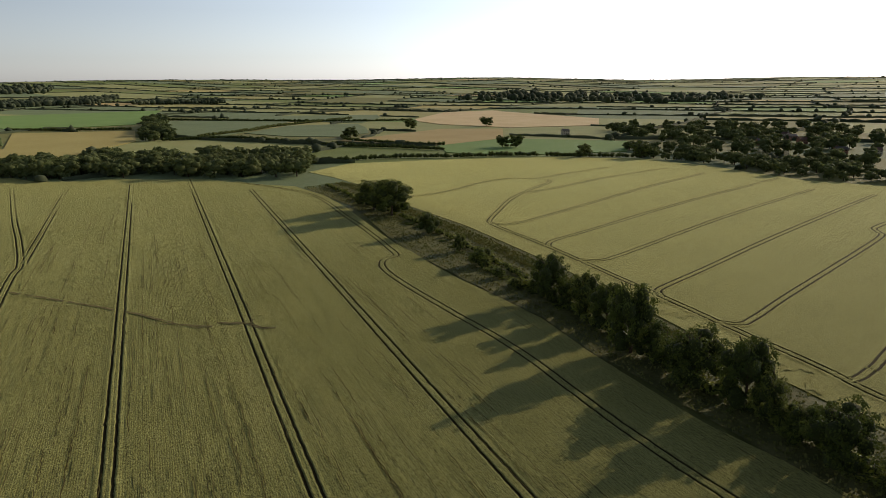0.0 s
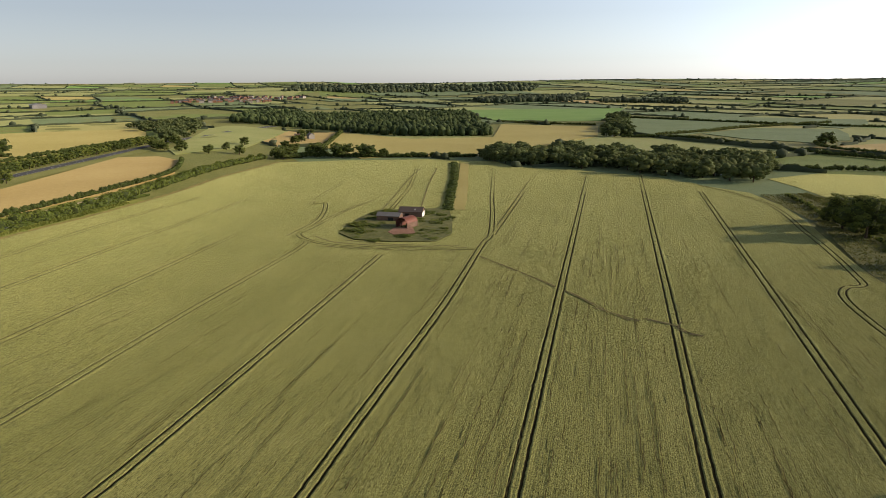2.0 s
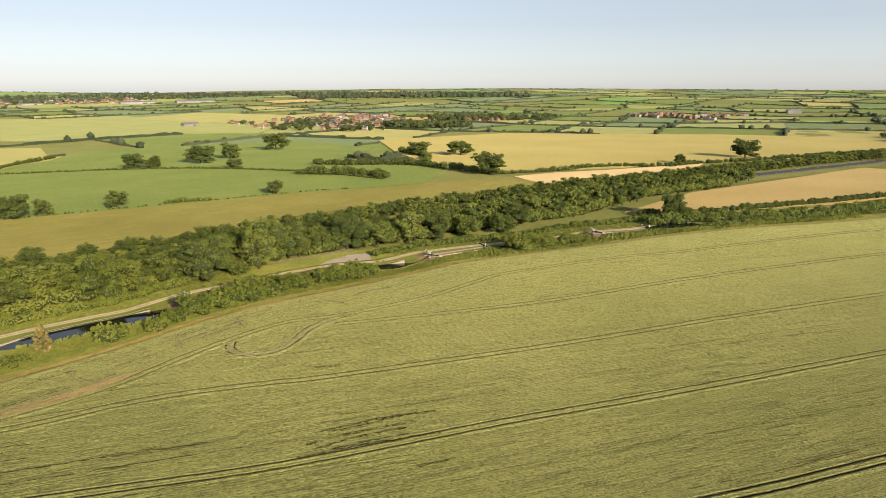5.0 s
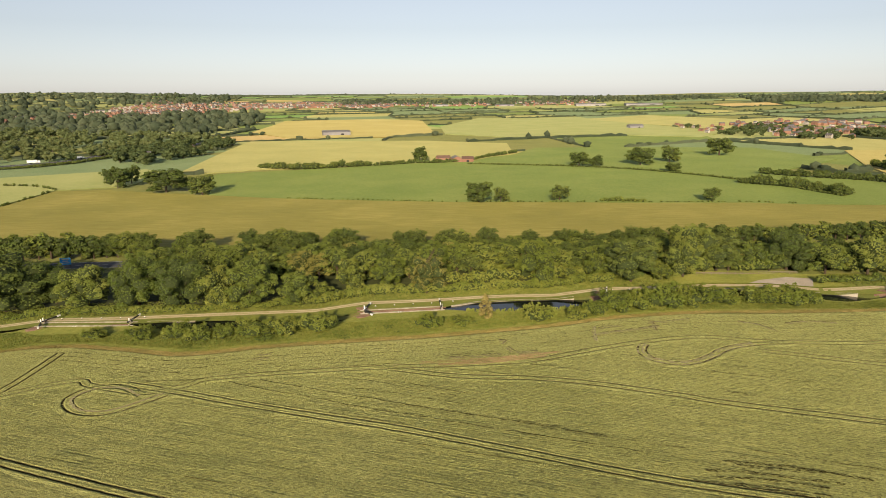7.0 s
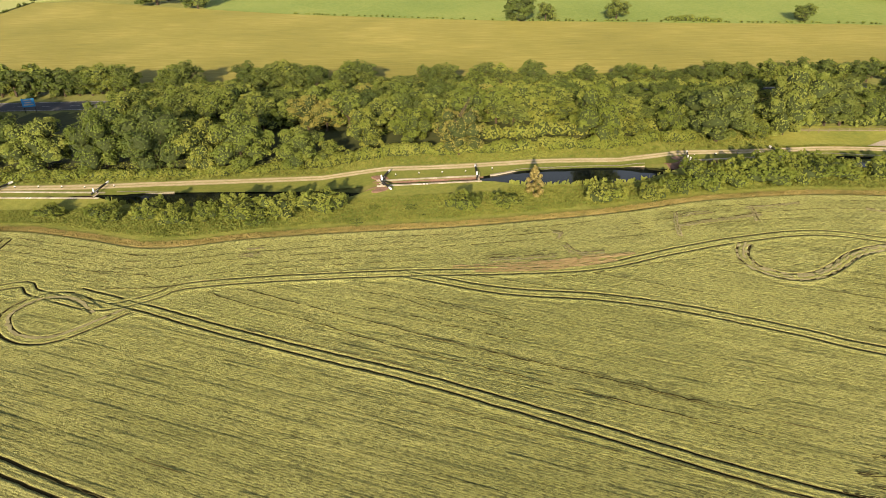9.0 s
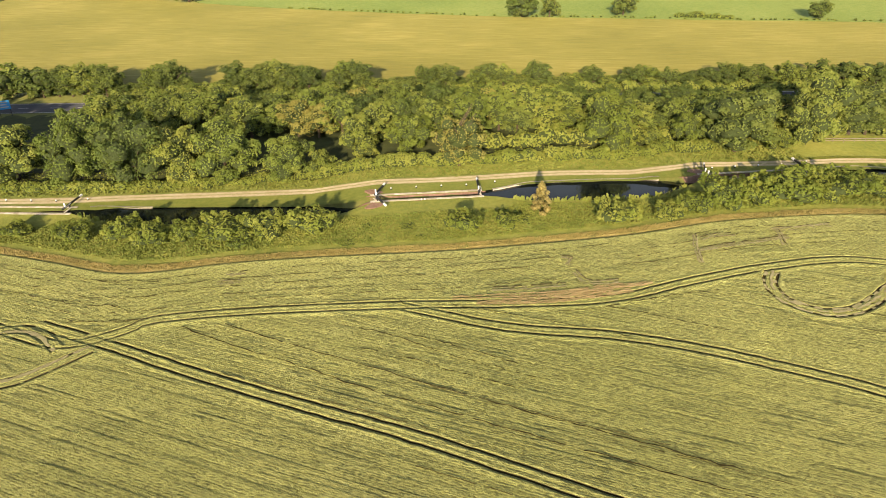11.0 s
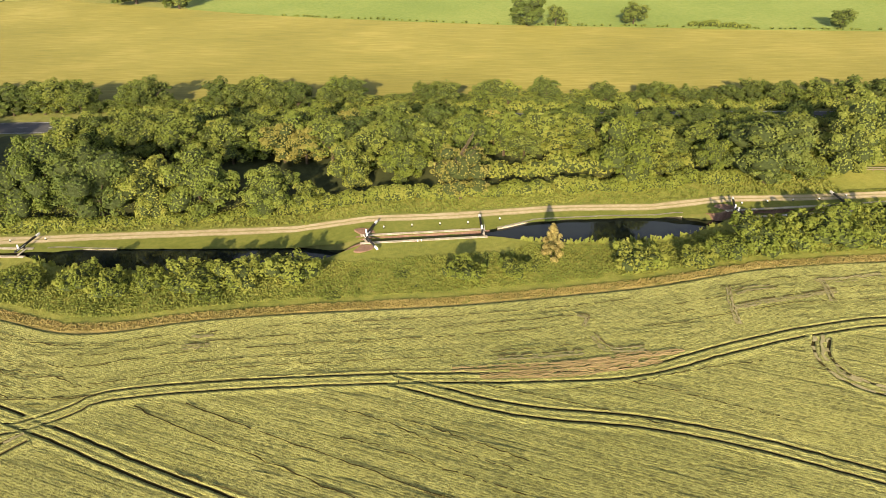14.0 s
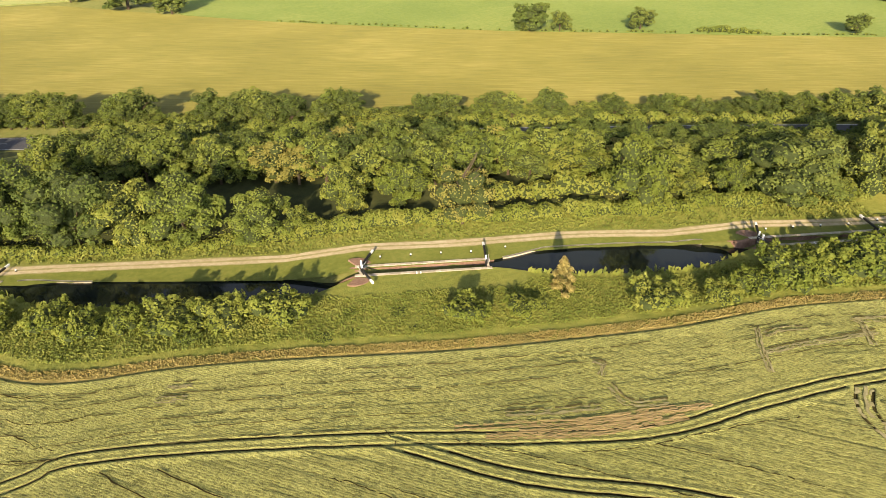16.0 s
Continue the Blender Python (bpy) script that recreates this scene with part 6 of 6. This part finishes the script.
# ---- car park ----
field("car_park", [(104, 198.6), (110, 202.5), (120, 204.6), (127, 201.6), (123, 194.4), (112, 196.6)], M_GRAVEL, "pale gravel car park beside the tow path", 0.25, 30)
M_RAIL = material("weathered fence timber", [(0.13, 0.105, 0.07), (0.2, 0.165, 0.115), (0.27, 0.23, 0.17)], 3.0, bump=0.01, local=True)
fence = new("rail_fence")
fence.location = (92, 208.8, float(land(92, 208.8)) - 0.35)
for i in range(14):
    part("post", box_bm((0.14, 0.14, 1.5), (i * 2.6, -0.03 * i, 0.75), bevel=0.02), M_RAIL, fence)
    if i < 13:
        for z in (0.85, 1.3):
            part("rail", box_bm((2.6, 0.07, 0.16), (i * 2.6 + 1.3, -0.03 * i, z), bevel=0.015), M_RAIL, fence)
tagged(fence, "weathered wooden post and rail fence behind the car park", "fence")

# ---- road sign ----
M_BLUE = material("blue sign face", [(0.02, 0.16, 0.34), (0.03, 0.22, 0.42)], 2.0, 0.4, local=True)
sign = new("road_sign")
sign.matrix_basis = pose(-130, 244.5, float(land(-130, 244.5)) - 0.4, 0, 0, 20)
part("sign_panel", box_bm((3.6, 0.12, 2.6), (0, 0, 4.0), bevel=0.04), M_BLUE, sign, "pale blue direction panel")
for x in (-1.5, 1.5):
    part("sign_post", box_bm((0.16, 0.16, 5.6), (x, 0.16, 2.8), bevel=0.02), M_IRON, sign)
for z, w in ((4.8, 2.4), (4.1, 1.8), (3.4, 2.6)):
    part("text_bar", box_bm((w, 0.03, 0.3), (0, -0.08, z)), M_COPING, sign)
tagged(sign, "large blue road sign on two posts", "road sign")

# ---- old farm buildings in the wheat ----
M_RUST = material("rust red tin", [(0.11, 0.036, 0.025), (0.17, 0.058, 0.038), (0.23, 0.09, 0.06)], 1.5, 0.6, bump=0.02, local=True)
M_TINGREY = material("grey tin", [(0.16, 0.15, 0.145), (0.24, 0.225, 0.215), (0.32, 0.30, 0.28)], 1.2, 0.5, bump=0.02, local=True, metal=0.2)
M_TILEBROWN = material("brown roof tile", [(0.08, 0.06, 0.052), (0.12, 0.092, 0.08), (0.165, 0.13, 0.11)], 2.0, bump=0.04, local=True)
M_YARD = material("brick rubble yard", [(0.17, 0.085, 0.055), (0.28, 0.15, 0.10), (0.36, 0.22, 0.16)], 1.4, bump=0.06)


M_SCRUBLAND = material("rough weeds", [(0.055, 0.066, 0.018), (0.095, 0.103, 0.028), (0.155, 0.145, 0.05)], 0.5, bump=0.5, big=0.15)


def gable_bm(length, width, eaves, rise, overhang=0.3):
    """A pitched roof of some thickness along x."""
    bm = bmesh.new()
    l, w, t = length / 2 + overhang, width / 2 + overhang, 0.16
    prof = [(-w, eaves - 0.1), (0, eaves + rise), (w, eaves - 0.1), (w, eaves - 0.1 + t), (0, eaves + rise + t), (-w, eaves - 0.1 + t)]
    a = [bm.verts.new((-l, y, z)) for y, z in prof]
    b = [bm.verts.new((l, y, z)) for y, z in prof]
    for i in range(6):
        j = (i + 1) % 6
        bm.faces.new((a[i], a[j], b[j], b[i]))
    for q in (a, b):
        bm.faces.new((q[0], q[1], q[4], q[5]))
        bm.faces.new((q[1], q[2], q[3], q[4]))
    bmesh.ops.recalc_face_normals(bm, faces=bm.faces[:])
    return bm


def walls_bm(length, width, eaves, rise):
    bm = bmesh.new()
    l, w = length / 2, width / 2
    prof = [(-w, -0.6), (w, -0.6), (w, eaves), (0, eaves + rise), (-w, eaves)]
    a = [bm.verts.new((-l, y, z)) for y, z in prof]
    b = [bm.verts.new((l, y, z)) for y, z in prof]
    for i in range(5):
        j = (i + 1) % 5
        bm.faces.new((a[i], a[j], b[j], b[i]))
    bm.faces.new(a[::-1])
    bm.faces.new(b)
    bmesh.ops.recalc_face_normals(bm, faces=bm.faces[:])
    return bm


def on_land(x, y, turn):
    return pose(x, y, float(land(x, y)) - 0.1, 0, 0, turn)


shed = new("cattle_shed")
part("wall", walls_bm(12.5, 6.0, 2.8, 1.4), M_BRICK, shed)
part("roof", gable_bm(12.5, 6.0, 2.8, 1.4), M_TINGREY, shed, "grey corrugated tin roof")
# solid slab; its black stands in for the unlit inside of the shed
part("doorway", box_bm((3.0, 0.12, 2.2), (1.5, -3.03, 1.0)), M_BLACK, shed, "doorway slab with inner shade painted black")
shed.matrix_basis = on_land(294, -12, -112) @ Matrix.Diagonal((0.85, 0.85, 0.85, 1))
tagged(shed, "old brick cattle shed with a grey tin roof", "farm building")
old = new("farm_barn")
part("wall", walls_bm(14, 7.5, 3.4, 2.4), M_BRICK, old)
part("roof", gable_bm(14, 7.5, 3.4, 2.4), M_TILEBROWN, old, "brown tiled roof")
part("gable_render", box_bm((0.10, 6.8, 3.3), (7.06, 0, 1.6), bevel=0.02), M_WHITE, old, "whitewashed gable end")
part("roof_light", box_bm((1.0, 0.9, 0.1), (2.5, -2.1, 4.75)), M_WHITE, old)
# closed wall behind: interior darkness is painted on as a black slab
part("doorway", box_bm((2.6, 0.12, 2.6), (-2, -3.8, 1.2)), M_BLACK, old, "doorway slab with inner shade painted black")
old.matrix_basis = on_land(301, -22.5, -106) @ Matrix.Diagonal((0.78, 0.82, 0.78, 1))
tagged(old, "old brick barn with a brown tiled roof", "farm building")
# arched barn
arch = new("arched_barn")
bm = bmesh.new()
R, T, LEN = 3.6, 0.12, 8.5
ring = [(math.cos(a), math.sin(a)) for a in np.linspace(0, math.pi, 15)]
shells = []
for r in (R, R - T):
    shells.append([[bm.verts.new((x, c * r, 3.0 + s * r * 0.72)) for c, s in ring] for x in (-LEN / 2, LEN / 2)])
for k, (a, b) in enumerate(shells):
    for i in range(14):
        bm.faces.new((a[i], a[i + 1], b[i + 1], b[i]))
for e in (0, 1):
    o, n = shells[0][e], shells[1][e]
    for i in range(14):
        bm.faces.new((o[i], o[i + 1], n[i + 1], n[i]))
bmesh.ops.recalc_face_normals(bm, faces=bm.faces[:])
part("roof", bm, M_RUST, arch, "rust red curved tin roof")
for side in (-1, 1):
    part("wall", box_bm((LEN, 0.2, 3.6), (0, side * (R - 0.14), 1.2)), M_RUST if side > 0 else M_BRICK, arch)
bm = bmesh.new()
bm.faces.new([bm.verts.new((LEN / 2 - 0.4, c * (R - 0.3), 3.0 + s * (R - 0.3) * 0.7)) for c, s in ring])
part("end_sheet", bm, M_RUST, arch)
for y in (-2.9, 0, 2.9):
    part("post", box_bm((0.2, 0.2, 3.8), (-LEN / 2 + 0.2, y, 1.3)), M_BLACK, arch)
part("white_panel", box_bm((0.08, 2.4, 2.4), (LEN / 2 - 0.3, -2.0, 1.4)), M_WHITE, arch)
arch.matrix_basis = on_land(278, -18.5, -42) @ Matrix.Diagonal((0.86, 0.86, 0.84, 1))
tagged(arch, "open arched barn with a rust red tin roof", "farm building")
field("barn_yard", [(263, -12), (268, -10), (276, -13), (275, -21), (264, -21)], M_YARD, "red brick rubble yard before the barn", 0.8, 20)
field("barn_plot", PLOT, M_SCRUBLAND, "rough grass plot round the old barns", 0.55, 20)
sheet("field_margin", np.arange(-50, 330, 4.0), lambda x: np.interp(x, SX, SY) + 0.2, lambda x: np.interp(x, HX, HY) - 0.2, 9, M_SCRUBLAND, -0.05, "rough brown green grass strip between the wheat fields", 0.12)
for x, y, h in ((283, 3, 4.2), (290, 0, 3.4), (276, 1, 3.0), (271, -3, 2.8), (298, -3, 4.0), (264, -4, 2.4), (282, -33, 3.4), (272, -34, 2.6), (262, -30, 2.6), (258, -24, 2.0), (290, -36, 3.0), (300, -36, 3.2), (268, -29, 3.0), (310, -34, 2.6), (314, -20, 3.0), (308, -6, 3.4), (288, 6, 2.6), (276, -27, 2.6), (266, 2, 2.2), (279, 7, 2.4), (284, -2, 3.6), (270, -25, 2.4), (258, -16, 1.8), (256, -8, 1.6), (294, -40, 2.4), (262, -34, 2.0)):
    plant("scrub", x, y, h * 0.95, 1.25, "green scrub bush round the old barns", "scrub round the barns")
for i in range(130):
    x, y = prng.uniform(252, 318), prng.uniform(-41, 9)
    if in_poly(PLOT, x, y) and all((x - a) ** 2 + (y - b) ** 2 > r * r for a, b, r in ((294, -12, 8), (301, -22.5, 8), (278, -18.5, 7), (268, -16, 7))):
        plant("scrub", x, y, prng.uniform(1.2, 3.4), prng.uniform(1.2, 1.8), "rank weeds and bramble round the old barns", "scrub round the barns")
# younger trees of the field hedge
for x, y, h, w in ((161.6, -169, 6, 0.9), (140.8, -159.6, 6.6, 1.0), (130, -154, 6.6, 1.0), (119, -149.5, 6.8, 1.0), (33, -118.5, 9.5, 0.9), (30, -115, 8, 0.9)):
    plant("airy", x, y, h, w, group="trees of the field hedge")

# ---- houses ----
M_ROOFRED = material("red roof tile", [(0.12, 0.072, 0.055), (0.165, 0.1, 0.076), (0.21, 0.14, 0.112)], 1.5, bump=0.03, local=True, per_object=0.35, island=0.3)
M_ROOFDARK = material("slate roof", [(0.08, 0.075, 0.075), (0.13, 0.12, 0.12), (0.18, 0.165, 0.16)], 1.5, bump=0.03, local=True, per_object=0.35)
M_RENDER = material("cream render", [(0.30, 0.27, 0.22), (0.40, 0.36, 0.31), (0.52, 0.48, 0.43)], 1.0, local=True, per_object=0.3)
M_HBRICK = material("house brick", [(0.22, 0.11, 0.07), (0.32, 0.17, 0.11), (0.38, 0.23, 0.16)], 2.0, bump=0.02, local=True, per_object=0.35)
M_PANE = material("window glass", [(0.02, 0.025, 0.03), (0.05, 0.055, 0.06)], 1.0, 0.1, local=True, spec=0.6)


def house(name, length, width, eaves, rise, wall, roof, label, chimney=True):
    h = new(name)
    part("wall", walls_bm(length, width, eaves, rise), wall, h)
    r = part("roof", gable_bm(length, width, eaves, rise, 0.35), roof, h)
    if chimney:
        part("chimney", box_bm((0.8, 0.6, 1.9), (length * 0.36, 0, eaves + rise + 0.5), bevel=0.04), wall, r)
    for side in (-1, 1):
        for z in (1.4, 4.0) if eaves > 4 else (1.4,):
            for i in (-1, 0, 1):
                part("window", box_bm((1.3, 0.10, 1.1), (i * length * 0.3, side * (width / 2 + 0.02), z)), M_PANE, h)
    return tagged(h, label, "house")


HOUSES = [house("house", 11, 7, 5.0, 2.6, M_HBRICK, M_ROOFRED, "brick house with a red tiled roof"),
          house("house", 9, 7, 5.0, 2.4, M_RENDER, M_ROOFRED, "cream rendered house with a red roof"),
          house("house", 12, 7, 4.8, 2.6, M_HBRICK, M_ROOFDARK, "brick house with a dark slate roof"),
          house("house", 10, 7, 5.0, 2.4, M_RENDER, M_ROOFDARK, "pale rendered house with a slate roof")]
HUSED = set()


def set_house(kind, x, y, turn, s=1.0, group="houses of the village"):
    m = pose(x, y, float(land(x, y)) + 0.05, 0, 0, turn) @ Matrix.Diagonal((s, s, s, 1))
    if kind in HUSED:
        ob = copy_thing(HOUSES[kind], m)
    else:
        HUSED.add(kind)
        ob = HOUSES[kind]
        ob.matrix_basis = m
    return tagged(ob, group=group)


def street(poly, n, kinds, group, s=1.0, apart=17.0):
    P, done, tries = np.array(poly), [], 0
    turn = prng.uniform(0, 180)
    while len(done) < n and tries < 4000:
        tries += 1
        x, y = prng.uniform(P[:, 0].min(), P[:, 0].max()), prng.uniform(P[:, 1].min(), P[:, 1].max())
        if in_poly(poly, x, y) and all((x - a) ** 2 + (y - b) ** 2 > apart ** 2 for a, b in done):
            done.append((x, y))
            set_house(prng.choice(kinds), x, y, turn + prng.choice((0, 90)) + prng.uniform(-12, 12), s, group)


street([(500, 900), (545, 1030), (600, 1100), (700, 1060), (640, 900), (585, 880)], 34, (0, 1, 2, 3, 3, 2), "houses of the village", 0.8)
street([(440, 1010), (500, 960), (540, 1240), (470, 1260)], 14, (0, 1, 3), "houses of the village", 0.8)
street([(860, 980), (960, 985), (980, 1030), (880, 1040)], 14, (0, 0, 1), "houses of the next hamlet")
street([(-860, 1800), (-690, 1800), (-640, 2100), (-860, 2150)], 24, (0, 1, 1, 3), "houses of the town", 1.15, 19)
street([(-660, 2100), (-640, 2350), (-270, 2350), (-280, 2180)], 16, (0, 0, 2, 1), "houses of the town", 1.15, 22)
street([(-900, 1290), (-840, 1290), (-840, 1520), (-920, 1540)], 18, (0, 1, 0), "houses of the town", 1.1)
street([(-300, 690), (-250, 690), (-235, 770), (-270, 800), (-300, 760)], 4, (2, 3), "buildings by the far road", 0.9)
street([(120, -620), (190, -590), (280, -700), (240, -760)], 9, (0, 2, 1, 3), "houses of the hamlet in the trees")


def far_town(zones, label):
    """Rows of far houses past counting: walls with pitched roofs in one mesh."""
    mats = [M_HBRICK, M_RENDER, M_ROOFRED, M_ROOFDARK]
    vs, fs, ms, k = [], [], [], 0
    for poly, n in zones:
        P, tries = np.array(poly, float), 0
        turn = prng.uniform(0, 3.1)
        while n > 0 and tries < 20000:
            tries += 1
            x, y = prng.uniform(P[:, 0].min(), P[:, 0].max()), prng.uniform(P[:, 1].min(), P[:, 1].max())
            if not in_poly(poly, x, y):
                continue
            n -= 1
            l, w, e, r = prng.uniform(3.6, 7), prng.uniform(2.8, 3.8), prng.uniform(3.6, 5), prng.uniform(2.0, 3.0)
            a = turn + 0.5 * math.sin(x / 90) + prng.choice((0, 0, 1.57))
            c, s_, z = math.cos(a), math.sin(a), float(land(x, y))
            pts = [(-l, -w, -1), (l, -w, -1), (l, w, -1), (-l, w, -1), (-l, -w, e), (l, -w, e), (l, w, e), (-l, w, e), (-l, 0, e + r), (l, 0, e + r), (l, 0, e + r), (-l, 0, e + r)]
            vs += [(x + u * c - v_ * s_, y + u * s_ + v_ * c, z + h) for u, v_, h in pts]
            fs += [[k + q for q in f_] for f_ in ((0, 1, 5, 4), (1, 2, 6, 5), (2, 3, 7, 6), (3, 0, 4, 7), (4, 5, 9, 8), (6, 7, 11, 10), (5, 6, 9, 9), (7, 4, 8, 8))]
            wall, roof = prng.choice((0, 0, 1)), prng.choice((2, 3, 3))
            ms += [wall] * 4 + [roof] * 2 + [wall] * 2
            k += 12
    fs = [f_ if f_[2] != f_[3] else f_[:3] for f_ in fs]
    ob = add_mesh("town_houses", vs, fs, mats, face_mats=ms)
    return tagged(ob, label, "houses", kind="stuff")


far_town([([(-900, 1760), (-660, 1640), (-560, 1950), (-470, 2650), (-1020, 2750)], 520), ([(-1010, 1600), (-860, 1580), (-800, 1680), (-960, 1720)], 45), ([(-560, 2250), (-100, 2350), (-50, 2900), (-520, 2900)], 330),
          ([(-1500, 1750), (-1200, 1700), (-1250, 2100), (-1600, 2200)], 70), ([(-60, 2450), (700, 2550), (750, 2950), (-50, 2950)], 160), ([(1250, 700), (1500, 760), (1480, 980), (1280, 960)], 50),
          ([(540, 960), (660, 940), (900, 1250), (820, 1420), (560, 1240)], 90), ([(1750, 250), (2100, 150), (2150, 450), (1800, 500)], 110)], "red roofed brick houses of the far town")
set_house(3, 744, 53, 20, 1.1, "lone farmhouses")
set_house(1, 752, 68, 100, 0.8, "lone farmhouses")
set_house(3, 436, -627, 60, 1.0, "lone farmhouses")


def big_shed(x, y, length, width, height, turn, label):
    s = new("warehouse")
    part("wall", walls_bm(length, width, height, 2.5), M_TINGREY, s)
    part("roof", gable_bm(length, width, height, 2.5, 0.5), M_TINGREY, s, "pale grey sheet roof")
    part("loading_door", box_bm((length * 0.12, 0.2, height * 0.6), (length * 0.2, -width / 2 - 0.05, height * 0.3)), M_BLACK, s)
    s.matrix_basis = pose(x, y, float(land(x, y)), 0, 0, turn)
    return tagged(s, label, "warehouse", "far warehouses")


big_shed(640, 2470, 110, 40, 6, -6, "long white warehouse near the horizon")
big_shed(820, 2420, 130, 40, 6, -6, "long white warehouse near the horizon")
big_shed(90, 2560, 60, 30, 5, 0, "pale warehouse beyond the town")
big_shed(330, 2530, 70, 30, 5, 0, "pale warehouse beyond the town")
big_shed(385, 1172, 26, 12, 4, 10, "long white farm shed in the pasture")
big_shed(1709, 753, 60, 30, 8, 30, "white farm shed among trees")
big_shed(-120, 1010, 40, 18, 5, 15, "pale farm shed behind the barley")

# farm by the barley field
for x, y, l, w, e, t_, roof in ((24, 600, 12, 7, 4, 10, M_ROOFRED), (36, 603, 14, 8, 3.4, 95, M_ROOFDARK), (46, 599, 10, 6, 3, 0, M_ROOFRED)):
    b = new("farm_building")
    part("wall", walls_bm(l, w, e, 2), M_HBRICK, b)
    part("roof", gable_bm(l, w, e, 2), roof, b)
    # black slab on the wall, painted dark for the unlit inside
    part("doorway", box_bm((2.4, 0.12, 2.2), (0, -w / 2 - 0.03, 1.0)), M_BLACK, b)
    b.matrix_basis = on_land(x, y, t_)
    tagged(b, "red brick farm building beside the barley", "farm building", "farmyard")

# ---- far road with its bridge traffic standing ----
FARROAD = [(-620, 470), (-470, 545), (-386, 588), (-330, 640), (-318, 711), (-285, 790), (-262, 900)]
fr = ribbon("far_road", FARROAD, 14, 0.35, M_ASPHALT, 12)
tagged(fr, "pale grey dual carriageway past the woods", "road", kind="structure")
for off in (-6.4, 0, 6.4):
    ribbon("road_line", FARROAD, 0.35, 0.42, M_LINE, 12, off, parent=fr)
hedge([(-600, 455), (-470, 528), (-380, 566), (-322, 612), (-300, 690)], 2.2, 4, "dark embankment scrub below the far road", M_LEAF_DARK, 4, 0.6)


# ---- vehicles standing on the far road ----
M_TYRE = material("tyre rubber", [(0.012, 0.012, 0.012), (0.03, 0.03, 0.03)], 4.0, local=True)


def lorry(x, y, turn, length, height, body, label, name="lorry"):
    t_ = new(name)
    part("cargo_box", box_bm((length, 2.5, height), (-0.6, 0, height / 2 + 1.0), bevel=0.06), body, t_)
    part("cab", box_bm((2.0, 2.4, height * 0.8), (length / 2 + 0.8, 0, height * 0.4 + 0.8), bevel=0.15), body, t_)
    part("windscreen", box_bm((0.1, 2.1, height * 0.3), (length / 2 + 1.8, 0, height * 0.58 + 0.8)), M_PANE, t_)
    for u in (-length * 0.35, -length * 0.2, length / 2 + 0.6):
        for v_ in (-1.1, 1.1):
            bm = bmesh.new()
            bmesh.ops.create_cone(bm, cap_ends=True, segments=10, radius1=0.5, radius2=0.5, depth=0.3, matrix=Matrix.Translation((u, v_, 0.5)) @ Matrix.Rotation(radians(90), 4, 'X'))
            part("wheel", bm, M_TYRE, t_)
    t_.matrix_basis = pose(x, y, float(land(x, y)) + 0.36, 0, 0, turn)
    return tagged(t_, label, "lorry" if name == "lorry" else "van", "vehicles on the far road")


lorry(-440, 564, 28, 13, 3.0, M_WHITE, "long white lorry on the far road")
lorry(-372, 599, 30, 7, 2.2, M_RUST, "red lorry on the far road")
lorry(-350, 622, 40, 8, 2.4, M_WHITE, "white box lorry on the far road")
lorry(-326, 660, 70, 4, 1.6, M_WHITE, "small white van on the far road", "van")
lorry(-321, 700, 80, 4, 1.6, M_WHITE, "white van on the far road by the woods", "van")

# plants that only served as patterns for the woods
for kind, patterns in STOCK.items():
    for i, ob in enumerate(patterns):
        if (kind, i) not in USED:
            for c in list(ob.children):
                bpy.data.objects.remove(c)
            bpy.data.objects.remove(ob)
